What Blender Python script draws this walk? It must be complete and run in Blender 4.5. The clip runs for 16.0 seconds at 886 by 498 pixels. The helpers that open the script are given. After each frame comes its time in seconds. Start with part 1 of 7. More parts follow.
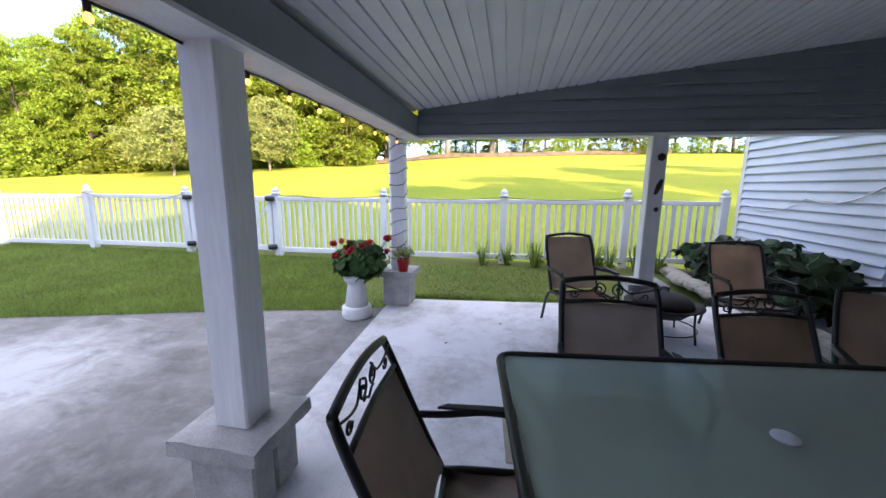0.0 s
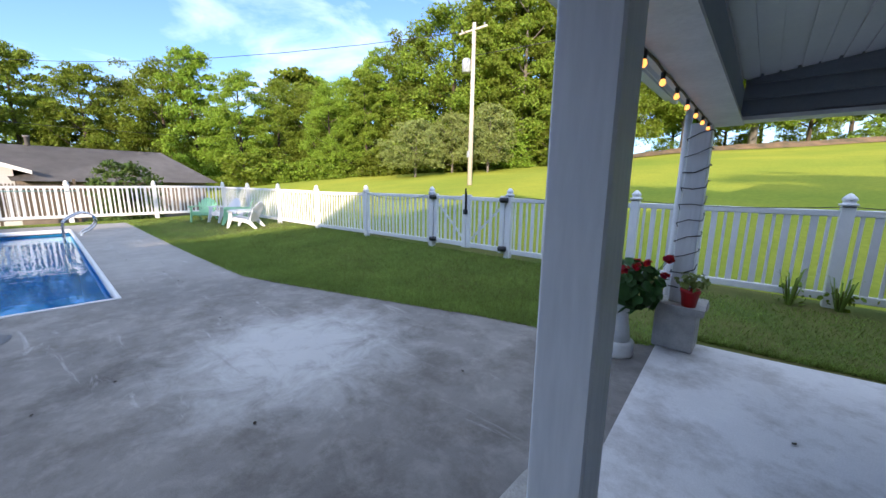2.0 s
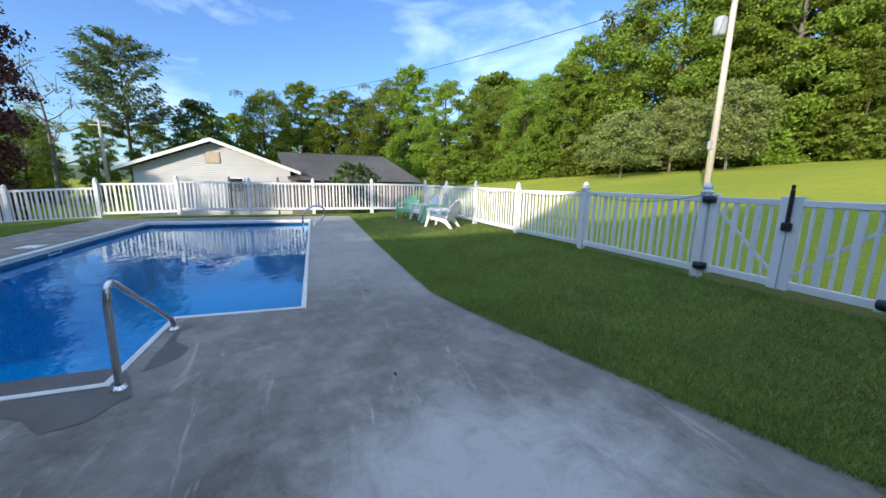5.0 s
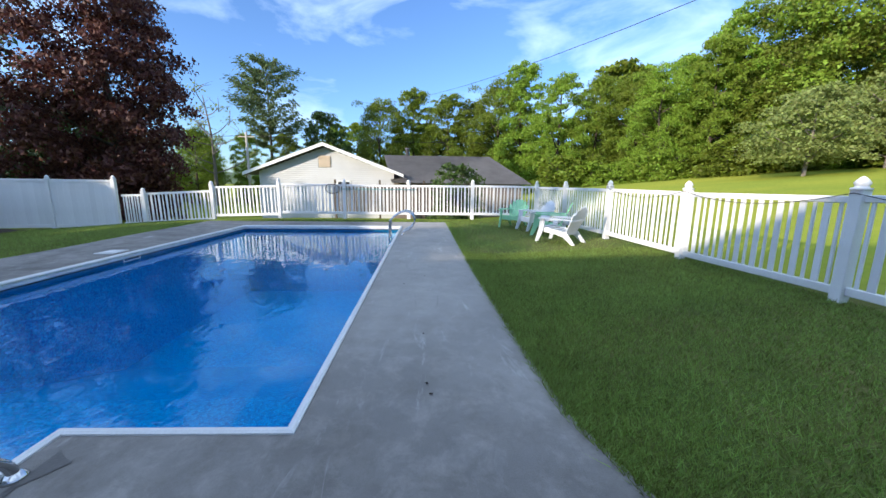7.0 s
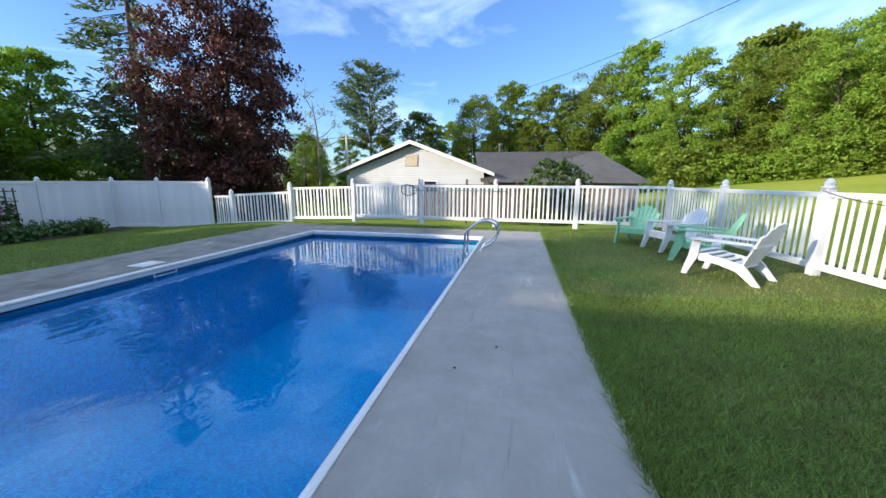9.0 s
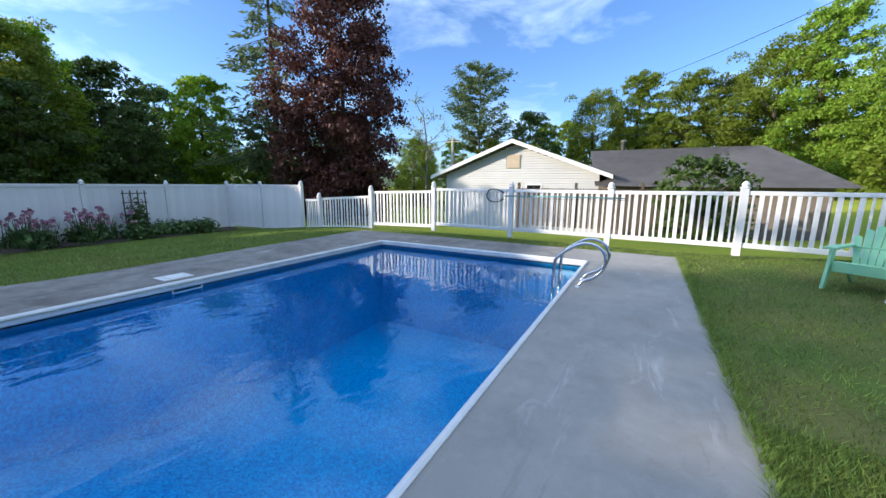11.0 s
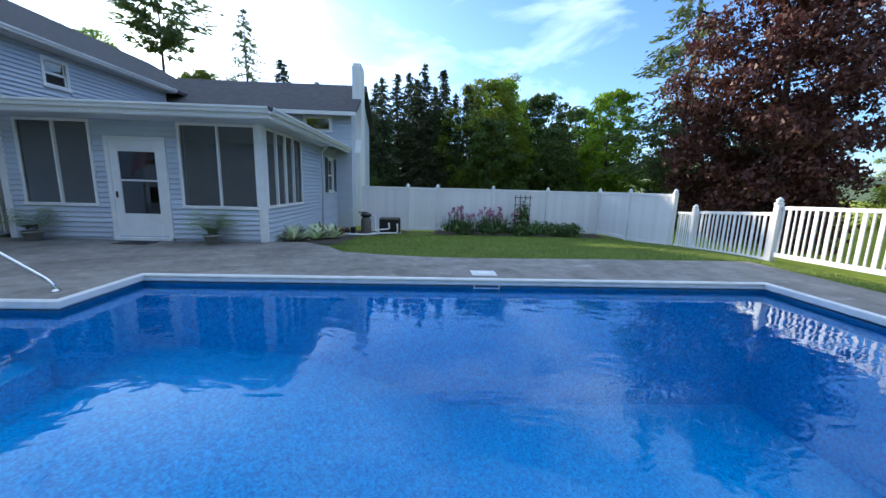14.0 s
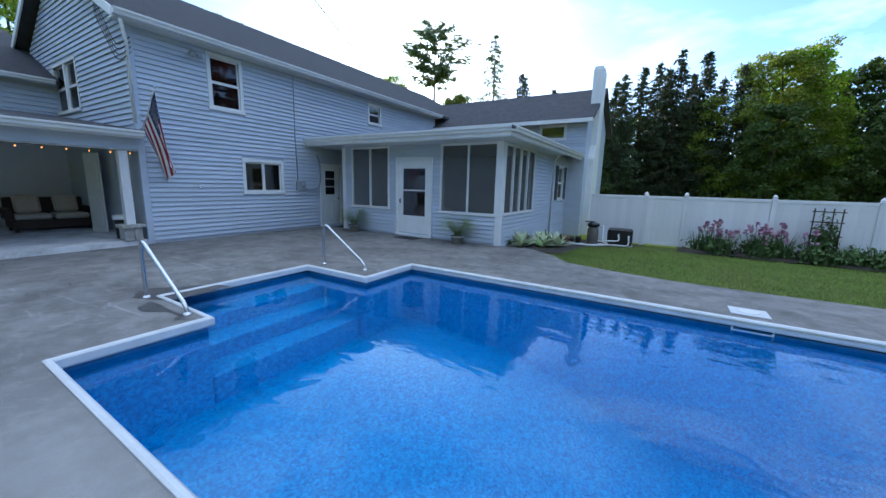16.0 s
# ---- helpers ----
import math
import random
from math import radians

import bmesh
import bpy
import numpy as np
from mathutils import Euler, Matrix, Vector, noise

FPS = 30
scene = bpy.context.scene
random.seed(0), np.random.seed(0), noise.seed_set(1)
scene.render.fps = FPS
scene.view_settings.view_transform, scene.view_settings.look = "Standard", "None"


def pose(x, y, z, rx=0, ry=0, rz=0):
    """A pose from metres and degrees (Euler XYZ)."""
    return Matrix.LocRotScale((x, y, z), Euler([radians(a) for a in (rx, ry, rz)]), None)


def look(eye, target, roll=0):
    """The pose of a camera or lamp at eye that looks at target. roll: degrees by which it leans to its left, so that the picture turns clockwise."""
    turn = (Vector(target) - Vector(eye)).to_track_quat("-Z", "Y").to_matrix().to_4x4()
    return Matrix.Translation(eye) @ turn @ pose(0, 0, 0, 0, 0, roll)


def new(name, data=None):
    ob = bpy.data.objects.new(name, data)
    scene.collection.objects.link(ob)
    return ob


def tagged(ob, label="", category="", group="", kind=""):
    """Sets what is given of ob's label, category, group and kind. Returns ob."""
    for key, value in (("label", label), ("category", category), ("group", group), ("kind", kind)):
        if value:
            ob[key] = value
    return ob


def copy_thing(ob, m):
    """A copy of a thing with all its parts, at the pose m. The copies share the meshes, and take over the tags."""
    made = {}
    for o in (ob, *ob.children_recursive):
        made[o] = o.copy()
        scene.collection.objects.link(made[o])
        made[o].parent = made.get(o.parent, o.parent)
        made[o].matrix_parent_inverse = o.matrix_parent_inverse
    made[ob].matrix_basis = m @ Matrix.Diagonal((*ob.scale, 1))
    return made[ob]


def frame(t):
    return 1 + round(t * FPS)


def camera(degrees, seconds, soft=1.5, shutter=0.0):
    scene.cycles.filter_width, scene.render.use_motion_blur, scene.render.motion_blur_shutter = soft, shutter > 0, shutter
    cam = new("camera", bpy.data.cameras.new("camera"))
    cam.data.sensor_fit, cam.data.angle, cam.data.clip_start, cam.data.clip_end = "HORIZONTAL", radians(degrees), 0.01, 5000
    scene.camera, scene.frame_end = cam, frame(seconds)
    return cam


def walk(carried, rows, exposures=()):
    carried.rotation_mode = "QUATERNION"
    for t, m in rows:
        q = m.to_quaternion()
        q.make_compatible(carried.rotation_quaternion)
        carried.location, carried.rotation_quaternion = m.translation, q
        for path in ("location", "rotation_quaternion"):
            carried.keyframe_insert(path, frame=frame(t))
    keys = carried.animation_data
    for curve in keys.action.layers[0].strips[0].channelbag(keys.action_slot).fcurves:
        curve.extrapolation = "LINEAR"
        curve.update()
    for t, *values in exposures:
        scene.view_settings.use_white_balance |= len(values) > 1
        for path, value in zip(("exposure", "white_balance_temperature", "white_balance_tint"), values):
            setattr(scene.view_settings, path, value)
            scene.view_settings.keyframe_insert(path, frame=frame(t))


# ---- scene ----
cam = camera(101.7, 16.0)
PATH = [
    (0, (0.228, 1.417, 1.599), (-0.117, 3.357, 1.256), 0.7),
    (0.5, (0.076, 1.485, 1.602), (-0.547, 3.353, 1.255), 0.8),
    (1, (-0.089, 1.609, 1.616), (-1.031, 3.338, 1.262), 0.9),
    (1.5, (-0.323, 1.683, 1.633), (-1.505, 3.255, 1.269), 0.8),
    (2, (-0.614, 1.791, 1.618), (-1.916, 3.267, 1.261), 0.8),
    (2.5, (-0.925, 1.805, 1.597), (-2.342, 3.17, 1.239), 0.8),
    (3, (-1.117, 1.931, 1.612), (-2.676, 3.13, 1.252), 0.8),
    (3.5, (-1.423, 1.994, 1.573), (-3.064, 3.079, 1.211), 0.8),
    (4, (-1.813, 2.149, 1.504), (-3.535, 3.099, 1.138), 0.9),
    (4.5, (-2.243, 2.348, 1.482), (-4.034, 3.16, 1.116), 0.9),
    (5, (-2.755, 2.546, 1.476), (-4.603, 3.221, 1.113), 1.1),
    (7.5, (-5.79, 3.247, 1.40), (-7.757, 3.227, 1.041), 0.6),
    (8, (-6.36, 3.301, 1.462), (-8.32, 3.149, 1.095), 0.5),
    (10.5, (-9.265, 3.334, 1.44), (-11.075, 2.56, 1.087), 0.5),
    (11, (-9.77, 3.33, 1.452), (-11.495, 2.381, 1.101), 0.5),
    (11.5, (-10.313, 3.331, 1.396), (-11.873, 2.126, 1.056), 0.6),
    (12, (-10.791, 3.271, 1.417), (-12.151, 1.845, 1.075), 0.8),
    (12.5, (-11.135, 3.252, 1.432), (-12.266, 1.638, 1.088), 1.0),
    (13, (-11.33, 3.15, 1.416), (-12.162, 1.364, 1.074), 1.4),
    (13.5, (-11.483, 2.987, 1.401), (-11.947, 1.072, 1.063), 1.4),
    (14, (-11.508, 2.966, 1.434), (-11.61, 0.998, 1.093), 1.6),
    (14.5, (-11.553, 2.982, 1.534), (-11.299, 1.031, 1.178), 1.7),
    (15, (-11.476, 3.078, 1.565), (-10.927, 1.19, 1.201), 1.7),
    (15.5, (-11.43, 3.082, 1.562), (-10.629, 1.287, 1.194), 1.5),
    (16, (-11.413, 3.094, 1.571), (-10.389, 1.412, 1.22), 1.5),
]
walk(cam, [(t, look(eye, aim, roll)) for t, eye, aim, roll in PATH], [(0.0, 2.65, 7400, 30), (1.0, 2.14, 7000, 26), (2.0, 1.66, 6600, 20), (3.5, 1.2, 6250, 16), (5.0, 1.2, 6150, 14), (7.5, 1.33, 6100, 14), (10.5, 1.3, 6100, 14), (13.0, 1.45, 6100, 14), (16.0, 1.63, 6100, 14)])

# ---- light ----
SUN_DIR = Vector((0.568, -0.773, 0.280)).normalized()
world = bpy.data.worlds.new("sky")
scene.world = world
world.use_nodes = True
wn, wl = world.node_tree.nodes, world.node_tree.links
wn.clear()
sky = wn.new("ShaderNodeTexSky")
sky.sky_type = "NISHITA"
sky.sun_disc = False
sky.sun_elevation = math.asin(SUN_DIR.z)
sky.sun_rotation = math.atan2(SUN_DIR.x, SUN_DIR.y)
sky.altitude, sky.air_density, sky.dust_density, sky.ozone_density = 300, 1.0, 0.9, 1.2
tc = wn.new("ShaderNodeTexCoord")
mp = wn.new("ShaderNodeMapping")
mp.inputs["Scale"].default_value = (1.7, 1.4, 4.2)
mp.inputs["Rotation"].default_value = (0, 0, 0.5)
cn = wn.new("ShaderNodeTexNoise")
cn.inputs["Scale"].default_value, cn.inputs["Detail"].default_value, cn.inputs["Roughness"].default_value = 2.0, 7, 0.55
cn.inputs["Distortion"].default_value = 0.4
cr = wn.new("ShaderNodeValToRGB")
cr.color_ramp.elements[0].position, cr.color_ramp.elements[1].position = 0.42, 0.76
cr.color_ramp.elements[0].color, cr.color_ramp.elements[1].color = (0, 0, 0, 1), (0.85, 0.85, 0.85, 1)
cm = wn.new("ShaderNodeMixRGB")
cm.inputs[2].default_value = (4.2, 5.2, 6.1, 1)
bg = wn.new("ShaderNodeBackground")
bg.inputs["Strength"].default_value = 0.14
wo = wn.new("ShaderNodeOutputWorld")
wl.new(tc.outputs["Generated"], mp.inputs["Vector"])
wl.new(mp.outputs[0], cn.inputs["Vector"])
# thin cloud thickens overhead, as the pool mirrors it
up = wn.new("ShaderNodeSeparateXYZ")
wl.new(tc.outputs["Generated"], up.inputs[0])
high = wn.new("ShaderNodeMapRange")
high.inputs[1].default_value, high.inputs[2].default_value, high.inputs[3].default_value, high.inputs[4].default_value = 0.35, 1.0, -0.06, 0.22
wl.new(up.outputs["Z"], high.inputs[0])
thick = wn.new("ShaderNodeMath")
wl.new(cn.outputs[0], thick.inputs[0])
wl.new(high.outputs[0], thick.inputs[1])
wl.new(thick.outputs[0], cr.inputs[0])
wl.new(cr.outputs[0], cm.inputs[0])
deep = wn.new("ShaderNodeMixRGB")
deep.blend_type, deep.inputs[0].default_value, deep.inputs[2].default_value = "MULTIPLY", 1.0, (0.44, 0.60, 0.82, 1)
wl.new(sky.outputs[0], deep.inputs[1])
wl.new(deep.outputs[0], cm.inputs[1])
wl.new(cm.outputs[0], bg.inputs["Color"])
wl.new(bg.outputs[0], wo.inputs["Surface"])
sun = new("sun", bpy.data.lights.new("sun", "SUN"))
sun.data.energy, sun.data.angle, sun.data.color = 3.3, radians(0.6), (1.0, 0.86, 0.64)
sun.matrix_world = Matrix.Translation((40, -60, 30)) @ SUN_DIR.to_track_quat("Z", "Y").to_matrix().to_4x4()


# ---- materials ----
def mat(name, base, rough=0.6, var=0.25, scale=6.0, fine=60.0, bump=0.15, metal=0.0, second=None, spec=0.5, sss=0.0, objvar=0.0, island=0.0, coords="Object", stretch=(1, 1, 1)):
    """A node material: base colour varied at two scales, with fine relief."""
    m = bpy.data.materials.new(name)
    m.use_nodes = True
    n, l = m.node_tree.nodes, m.node_tree.links
    p = n["Principled BSDF"]
    p.inputs["Roughness"].default_value, p.inputs["Metallic"].default_value = rough, metal
    p.inputs["Specular IOR Level"].default_value = spec
    t = n.new("ShaderNodeTexCoord")
    mpn = n.new("ShaderNodeMapping")
    mpn.inputs["Scale"].default_value = stretch
    l.new(t.outputs[coords], mpn.inputs["Vector"])
    a = n.new("ShaderNodeTexNoise")
    a.inputs["Scale"].default_value, a.inputs["Detail"].default_value, a.inputs["Roughness"].default_value = scale, 6, 0.6
    b = n.new("ShaderNodeTexNoise")
    b.inputs["Scale"].default_value, b.inputs["Detail"].default_value = fine, 4
    for q in (a, b):
        l.new(mpn.outputs[0], q.inputs["Vector"])
    r = n.new("ShaderNodeValToRGB")
    s = second or tuple(c * (1 - var) for c in base)
    r.color_ramp.elements[0].position, r.color_ramp.elements[1].position = 0.32, 0.68
    r.color_ramp.elements[0].color, r.color_ramp.elements[1].color = (*s, 1), (*base, 1)
    l.new(a.outputs[0], r.inputs[0])
    mx = n.new("ShaderNodeMixRGB")
    mx.blend_type = "MULTIPLY"
    mx.inputs[0].default_value = min(1.0, var * 1.2)
    br = n.new("ShaderNodeMapRange")
    br.inputs[1].default_value, br.inputs[2].default_value, br.inputs[3].default_value, br.inputs[4].default_value = 0.3, 0.7, 0.6, 1.15
    l.new(b.outputs[0], br.inputs[0])
    l.new(r.outputs[0], mx.inputs[1])
    l.new(br.outputs[0], mx.inputs[2])
    out = mx.outputs[0]
    for amount, node, sock in ((objvar, "ShaderNodeObjectInfo", "Random"), (island, "ShaderNodeNewGeometry", "Random Per Island")):
        if amount:
            o = n.new(node)
            h = n.new("ShaderNodeHueSaturation")
            v = n.new("ShaderNodeMapRange")
            v.inputs[3].default_value, v.inputs[4].default_value = 1 - amount, 1 + amount
            l.new(o.outputs[sock], v.inputs[0])
            l.new(v.outputs[0], h.inputs["Value"])
            hv = n.new("ShaderNodeMapRange")
            hv.inputs[3].default_value, hv.inputs[4].default_value = 0.5 - amount * 0.04, 0.5 + amount * 0.04
            l.new(o.outputs[sock], hv.inputs[0])
            l.new(hv.outputs[0], h.inputs["Hue"])
            l.new(out, h.inputs["Color"])
            out = h.outputs[0]
    l.new(out, p.inputs["Base Color"])
    if bump:
        bp = n.new("ShaderNodeBump")
        bp.inputs["Strength"].default_value, bp.inputs["Distance"].default_value = bump, 0.01
        l.new(b.outputs[0], bp.inputs["Height"])
        l.new(bp.outputs[0], p.inputs["Normal"])
    return m


def leafy(name, base, island=0.35, objvar=0.2, through_light=0.35):
    """Leaf material: diffuse with light let through."""
    m = mat(name, base, rough=0.55, var=0.3, scale=1.2, fine=9, bump=0, objvar=objvar, island=island, spec=0.25)
    n, l = m.node_tree.nodes, m.node_tree.links
    p = n["Principled BSDF"]
    colour = p.inputs["Base Color"].links[0].from_socket
    tr = n.new("ShaderNodeBsdfTranslucent")
    l.new(colour, tr.inputs["Color"])
    mx = n.new("ShaderNodeMixShader")
    mx.inputs[0].default_value = through_light
    l.new(p.outputs[0], mx.inputs[1])
    l.new(tr.outputs[0], mx.inputs[2])
    l.new(mx.outputs[0], n["Material Output"].inputs["Surface"])
    return m


def concrete(name, light, dark, blotch=0.45, worn=None, pale=0.0):
    """Weathered concrete: large worn blotches, streaks of pale scaling, fine grain and cracks' relief."""
    m = mat(name, light, rough=0.85, var=0.22, scale=0.55, fine=140, bump=0.3, second=dark)
    n, l = m.node_tree.nodes, m.node_tree.links
    p = n["Principled BSDF"]
    colour = p.inputs["Base Color"].links[0].from_socket
    t = n.new("ShaderNodeTexCoord")
    a = n.new("ShaderNodeTexNoise")
    a.inputs["Scale"].default_value, a.inputs["Detail"].default_value, a.inputs["Roughness"].default_value, a.inputs["Distortion"].default_value = 3.6, 12, 0.74, 0.35
    l.new(t.outputs["Object"], a.inputs["Vector"])
    r = n.new("ShaderNodeValToRGB")
    r.color_ramp.elements[0].position, r.color_ramp.elements[1].position = 0.48, 0.68
    r.color_ramp.elements[0].color, r.color_ramp.elements[1].color = (0, 0, 0, 1), (blotch, blotch, blotch, 1)
    l.new(a.outputs[0], r.inputs[0])
    mx = n.new("ShaderNodeMixRGB")
    mx.inputs[2].default_value = (*(c * 1.5 for c in light), 1)
    l.new(r.outputs[0], mx.inputs[0])
    l.new(colour, mx.inputs[1])
    e = n.new("ShaderNodeTexNoise")
    e.inputs["Scale"].default_value, e.inputs["Detail"].default_value, e.inputs["Roughness"].default_value = 2.1, 12, 0.72
    l.new(t.outputs["Object"], e.inputs["Vector"])
    er = n.new("ShaderNodeValToRGB")
    er.color_ramp.elements[0].position, er.color_ramp.elements[1].position = 0.36, 0.54
    er.color_ramp.elements[0].color, er.color_ramp.elements[1].color = (0.55, 0.52, 0.49, 1), (1, 1, 1, 1)
    l.new(e.outputs[0], er.inputs[0])
    m2 = n.new("ShaderNodeMixRGB")
    m2.blend_type = "MULTIPLY"
    m2.inputs[0].default_value = 0.8
    l.new(mx.outputs[0], m2.inputs[1])
    l.new(er.outputs[0], m2.inputs[2])
    out = m2.outputs[0]
    if worn:
        sep = n.new("ShaderNodeVectorMath")
        sep.operation = "DISTANCE"
        sep.inputs[1].default_value = worn
        l.new(t.outputs["Object"], sep.inputs[0])
        mr = n.new("ShaderNodeMapRange")
        mr.inputs[1].default_value, mr.inputs[2].default_value, mr.inputs[3].default_value, mr.inputs[4].default_value = 0.2, 2.1, 1.0, 0.0
        l.new(sep.outputs["Value"], mr.inputs[0])
        w = n.new("ShaderNodeTexNoise")
        w.inputs["Scale"].default_value, w.inputs["Detail"].default_value, w.inputs["Roughness"].default_value, w.inputs["Distortion"].default_value = 2.6, 12, 0.72, 0.6
        l.new(t.outputs["Object"], w.inputs["Vector"])
        ad = n.new("ShaderNodeMath")
        ad.operation = "MULTIPLY"
        l.new(mr.outputs[0], ad.inputs[0])
        l.new(w.outputs[0], ad.inputs[1])
        wr_ = n.new("ShaderNodeValToRGB")
        wr_.color_ramp.elements[0].position, wr_.color_ramp.elements[1].position = 0.20, 0.46
        wr_.color_ramp.elements[0].color, wr_.color_ramp.elements[1].color = (0, 0, 0, 1), (0.8, 0.8, 0.8, 1)
        l.new(ad.outputs[0], wr_.inputs[0])
        m3 = n.new("ShaderNodeMixRGB")
        m3.inputs[2].default_value = (0.44, 0.44, 0.44, 1)
        l.new(wr_.outputs[0], m3.inputs[0])
        l.new(out, m3.inputs[1])
        out = m3.outputs[0]
    if pale:
        px = n.new("ShaderNodeSeparateXYZ")
        l.new(t.outputs["Object"], px.inputs[0])
        wob = n.new("ShaderNodeMath")
        wob.operation = "MULTIPLY_ADD"
        wob.inputs[1].default_value = 2.4
        l.new(e.outputs[0], wob.inputs[0])
        l.new(px.outputs["X"], wob.inputs[2])
        pr = n.new("ShaderNodeMapRange")
        pr.inputs[1].default_value, pr.inputs[2].default_value, pr.inputs[3].default_value, pr.inputs[4].default_value = -5.2, -8.2, 0.0, pale
        l.new(wob.outputs[0], pr.inputs[0])
        m4 = n.new("ShaderNodeMixRGB")
        m4.inputs[2].default_value = (0.37, 0.36, 0.345, 1)
        py = n.new("ShaderNodeMapRange")
        py.inputs[1].default_value, py.inputs[2].default_value = 0.8, 2.6
        l.new(px.outputs["Y"], py.inputs[0])
        both = n.new("ShaderNodeMath")
        both.operation = "MULTIPLY"
        l.new(pr.outputs[0], both.inputs[0])
        l.new(py.outputs[0], both.inputs[1])
        l.new(both.outputs[0], m4.inputs[0])
        l.new(out, m4.inputs[1])
        out = m4.outputs[0]
        # long pale drag marks and dark trowel marks
        for turn, sx, lo, hi, tone, amount in ((0.5, 0.28, 0.60, 0.72, (0.50, 0.50, 0.50, 1), 0.45), (-0.35, 0.22, 0.60, 0.74, (0.12, 0.112, 0.105, 1), 0.5)):
            mp2 = n.new("ShaderNodeMapping")
            mp2.inputs["Rotation"].default_value, mp2.inputs["Scale"].default_value = (0, 0, turn), (sx, 1.5, 1)
            l.new(t.outputs["Object"], mp2.inputs["Vector"])
            st = n.new("ShaderNodeTexNoise")
            st.inputs["Scale"].default_value, st.inputs["Detail"].default_value, st.inputs["Roughness"].default_value, st.inputs["Distortion"].default_value = 3.4, 9, 0.68, 1.1
            l.new(mp2.outputs[0], st.inputs["Vector"])
            sr = n.new("ShaderNodeMapRange")
            sr.inputs[1].default_value, sr.inputs[2].default_value, sr.inputs[3].default_value, sr.inputs[4].default_value = lo, hi, 0.0, amount
            l.new(st.outputs[0], sr.inputs[0])
            m5 = n.new("ShaderNodeMixRGB")
            m5.inputs[2].default_value = tone
            l.new(sr.outputs[0], m5.inputs[0])
            l.new(out, m5.inputs[1])
            out = m5.outputs[0]
    l.new(out, p.inputs["Base Color"])
    return m


M_VINYL = mat("white_vinyl", (0.76, 0.76, 0.77), 0.4, 0.08, 2.5, 90, 0.04, objvar=0.05)
M_PAINT = mat("white_painted_wood", (0.82, 0.82, 0.82), 0.55, 0.14, 5, 45, 0.35, stretch=(1, 1, 0.12))
M_TRIM = mat("white_trim", (0.78, 0.78, 0.78), 0.45, 0.1, 3, 80, 0.05)
M_SIDING = mat("grey_vinyl_siding", (0.50, 0.555, 0.645), 0.5, 0.12, 0.8, 70, 0.06, objvar=0.06, stretch=(1, 1, 6))
M_SIDING_W = mat("pale_vinyl_siding", (0.66, 0.71, 0.80), 0.5, 0.1, 0.8, 70, 0.05, objvar=0.04)
M_SIDING_N = mat("white_house_siding", (0.52, 0.53, 0.54), 0.5, 0.1, 0.8, 60, 0.05, objvar=0.03)
M_BEAM = mat("dark_grey_siding", (0.27, 0.295, 0.325), 0.5, 0.15, 2, 60, 0.08, objvar=0.05)
M_SOFFIT = mat("white_soffit_panel", (0.80, 0.81, 0.82), 0.45, 0.08, 2, 70, 0.03)
M_ROOF = mat("dark_shingle", (0.060, 0.058, 0.065), 0.9, 0.4, 4, 120, 0.6, objvar=0.25)
M_ROOF_G = mat("grey_shingle", (0.20, 0.19, 0.19), 0.9, 0.25, 1.5, 90, 0.5)
M_DECK = concrete("patio_concrete", (0.245, 0.232, 0.220), (0.130, 0.123, 0.118), 0.40, (-3.9, 3.35, 0.0), 0.45)
M_SLAB = concrete("porch_slab_concrete", (0.74, 0.73, 0.73), (0.64, 0.63, 0.63), 0.12)
M_BLOCK = mat("concrete_block", (0.50, 0.485, 0.46), 0.9, 0.35, 7, 110, 0.6)
M_LINER_WALL = mat("pool_liner_band", (0.015, 0.19, 0.40), 0.35, 0.35, 9, 60, 0.05)
M_COPING = mat("white_coping", (0.66, 0.67, 0.68), 0.4, 0.15, 4, 80, 0.08)
M_STEEL = mat("stainless_steel", (0.62, 0.63, 0.65), 0.18, 0.12, 8, 70, 0.03, metal=1.0)
M_BLACK = mat("black_metal", (0.012, 0.013, 0.013), 0.42, 0.3, 8, 80, 0.08)
M_BLACKP = mat("black_plastic", (0.012, 0.012, 0.014), 0.45, 0.3, 8, 60, 0.06)
M_SLING = mat("brown_sling_fabric", (0.55, 0.415, 0.335), 0.85, 0.25, 4, 260, 0.5)
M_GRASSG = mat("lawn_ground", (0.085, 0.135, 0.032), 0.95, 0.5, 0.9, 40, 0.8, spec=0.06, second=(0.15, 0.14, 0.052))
# field colours are raised to include sun that upright blades would catch
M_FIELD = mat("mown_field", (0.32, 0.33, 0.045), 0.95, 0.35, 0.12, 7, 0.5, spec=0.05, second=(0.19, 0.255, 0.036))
M_BLADE = leafy("grass_blade", (0.250, 0.340, 0.075), 0.55, 0.0, 0.5)
M_SOIL = mat("garden_soil", (0.05, 0.038, 0.028), 0.95, 0.5, 9, 70, 0.9)
M_BARK = mat("bark", (0.10, 0.078, 0.058), 0.95, 0.5, 3, 30, 1.0, stretch=(1, 1, 0.3))
M_BARK_G = mat("grey_bark", (0.20, 0.18, 0.155), 0.95, 0.4, 3, 30, 1.0, stretch=(1, 1, 0.3))
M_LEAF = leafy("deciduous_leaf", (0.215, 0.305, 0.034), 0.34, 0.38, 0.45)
# lime and dark leaves hold the trees' backlight and shade in their base colours
M_LEAF_L = leafy("backlit_lime_leaf", (0.25, 0.40, 0.03), 0.4, 0.1, 0.5)
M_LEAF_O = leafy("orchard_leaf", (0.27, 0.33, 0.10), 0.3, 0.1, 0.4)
M_LEAF_D = leafy("shaded_dark_leaf", (0.080, 0.135, 0.03))
M_NEEDLE = leafy("spruce_needle", (0.062, 0.088, 0.040), 0.35, 0.2, 0.12)
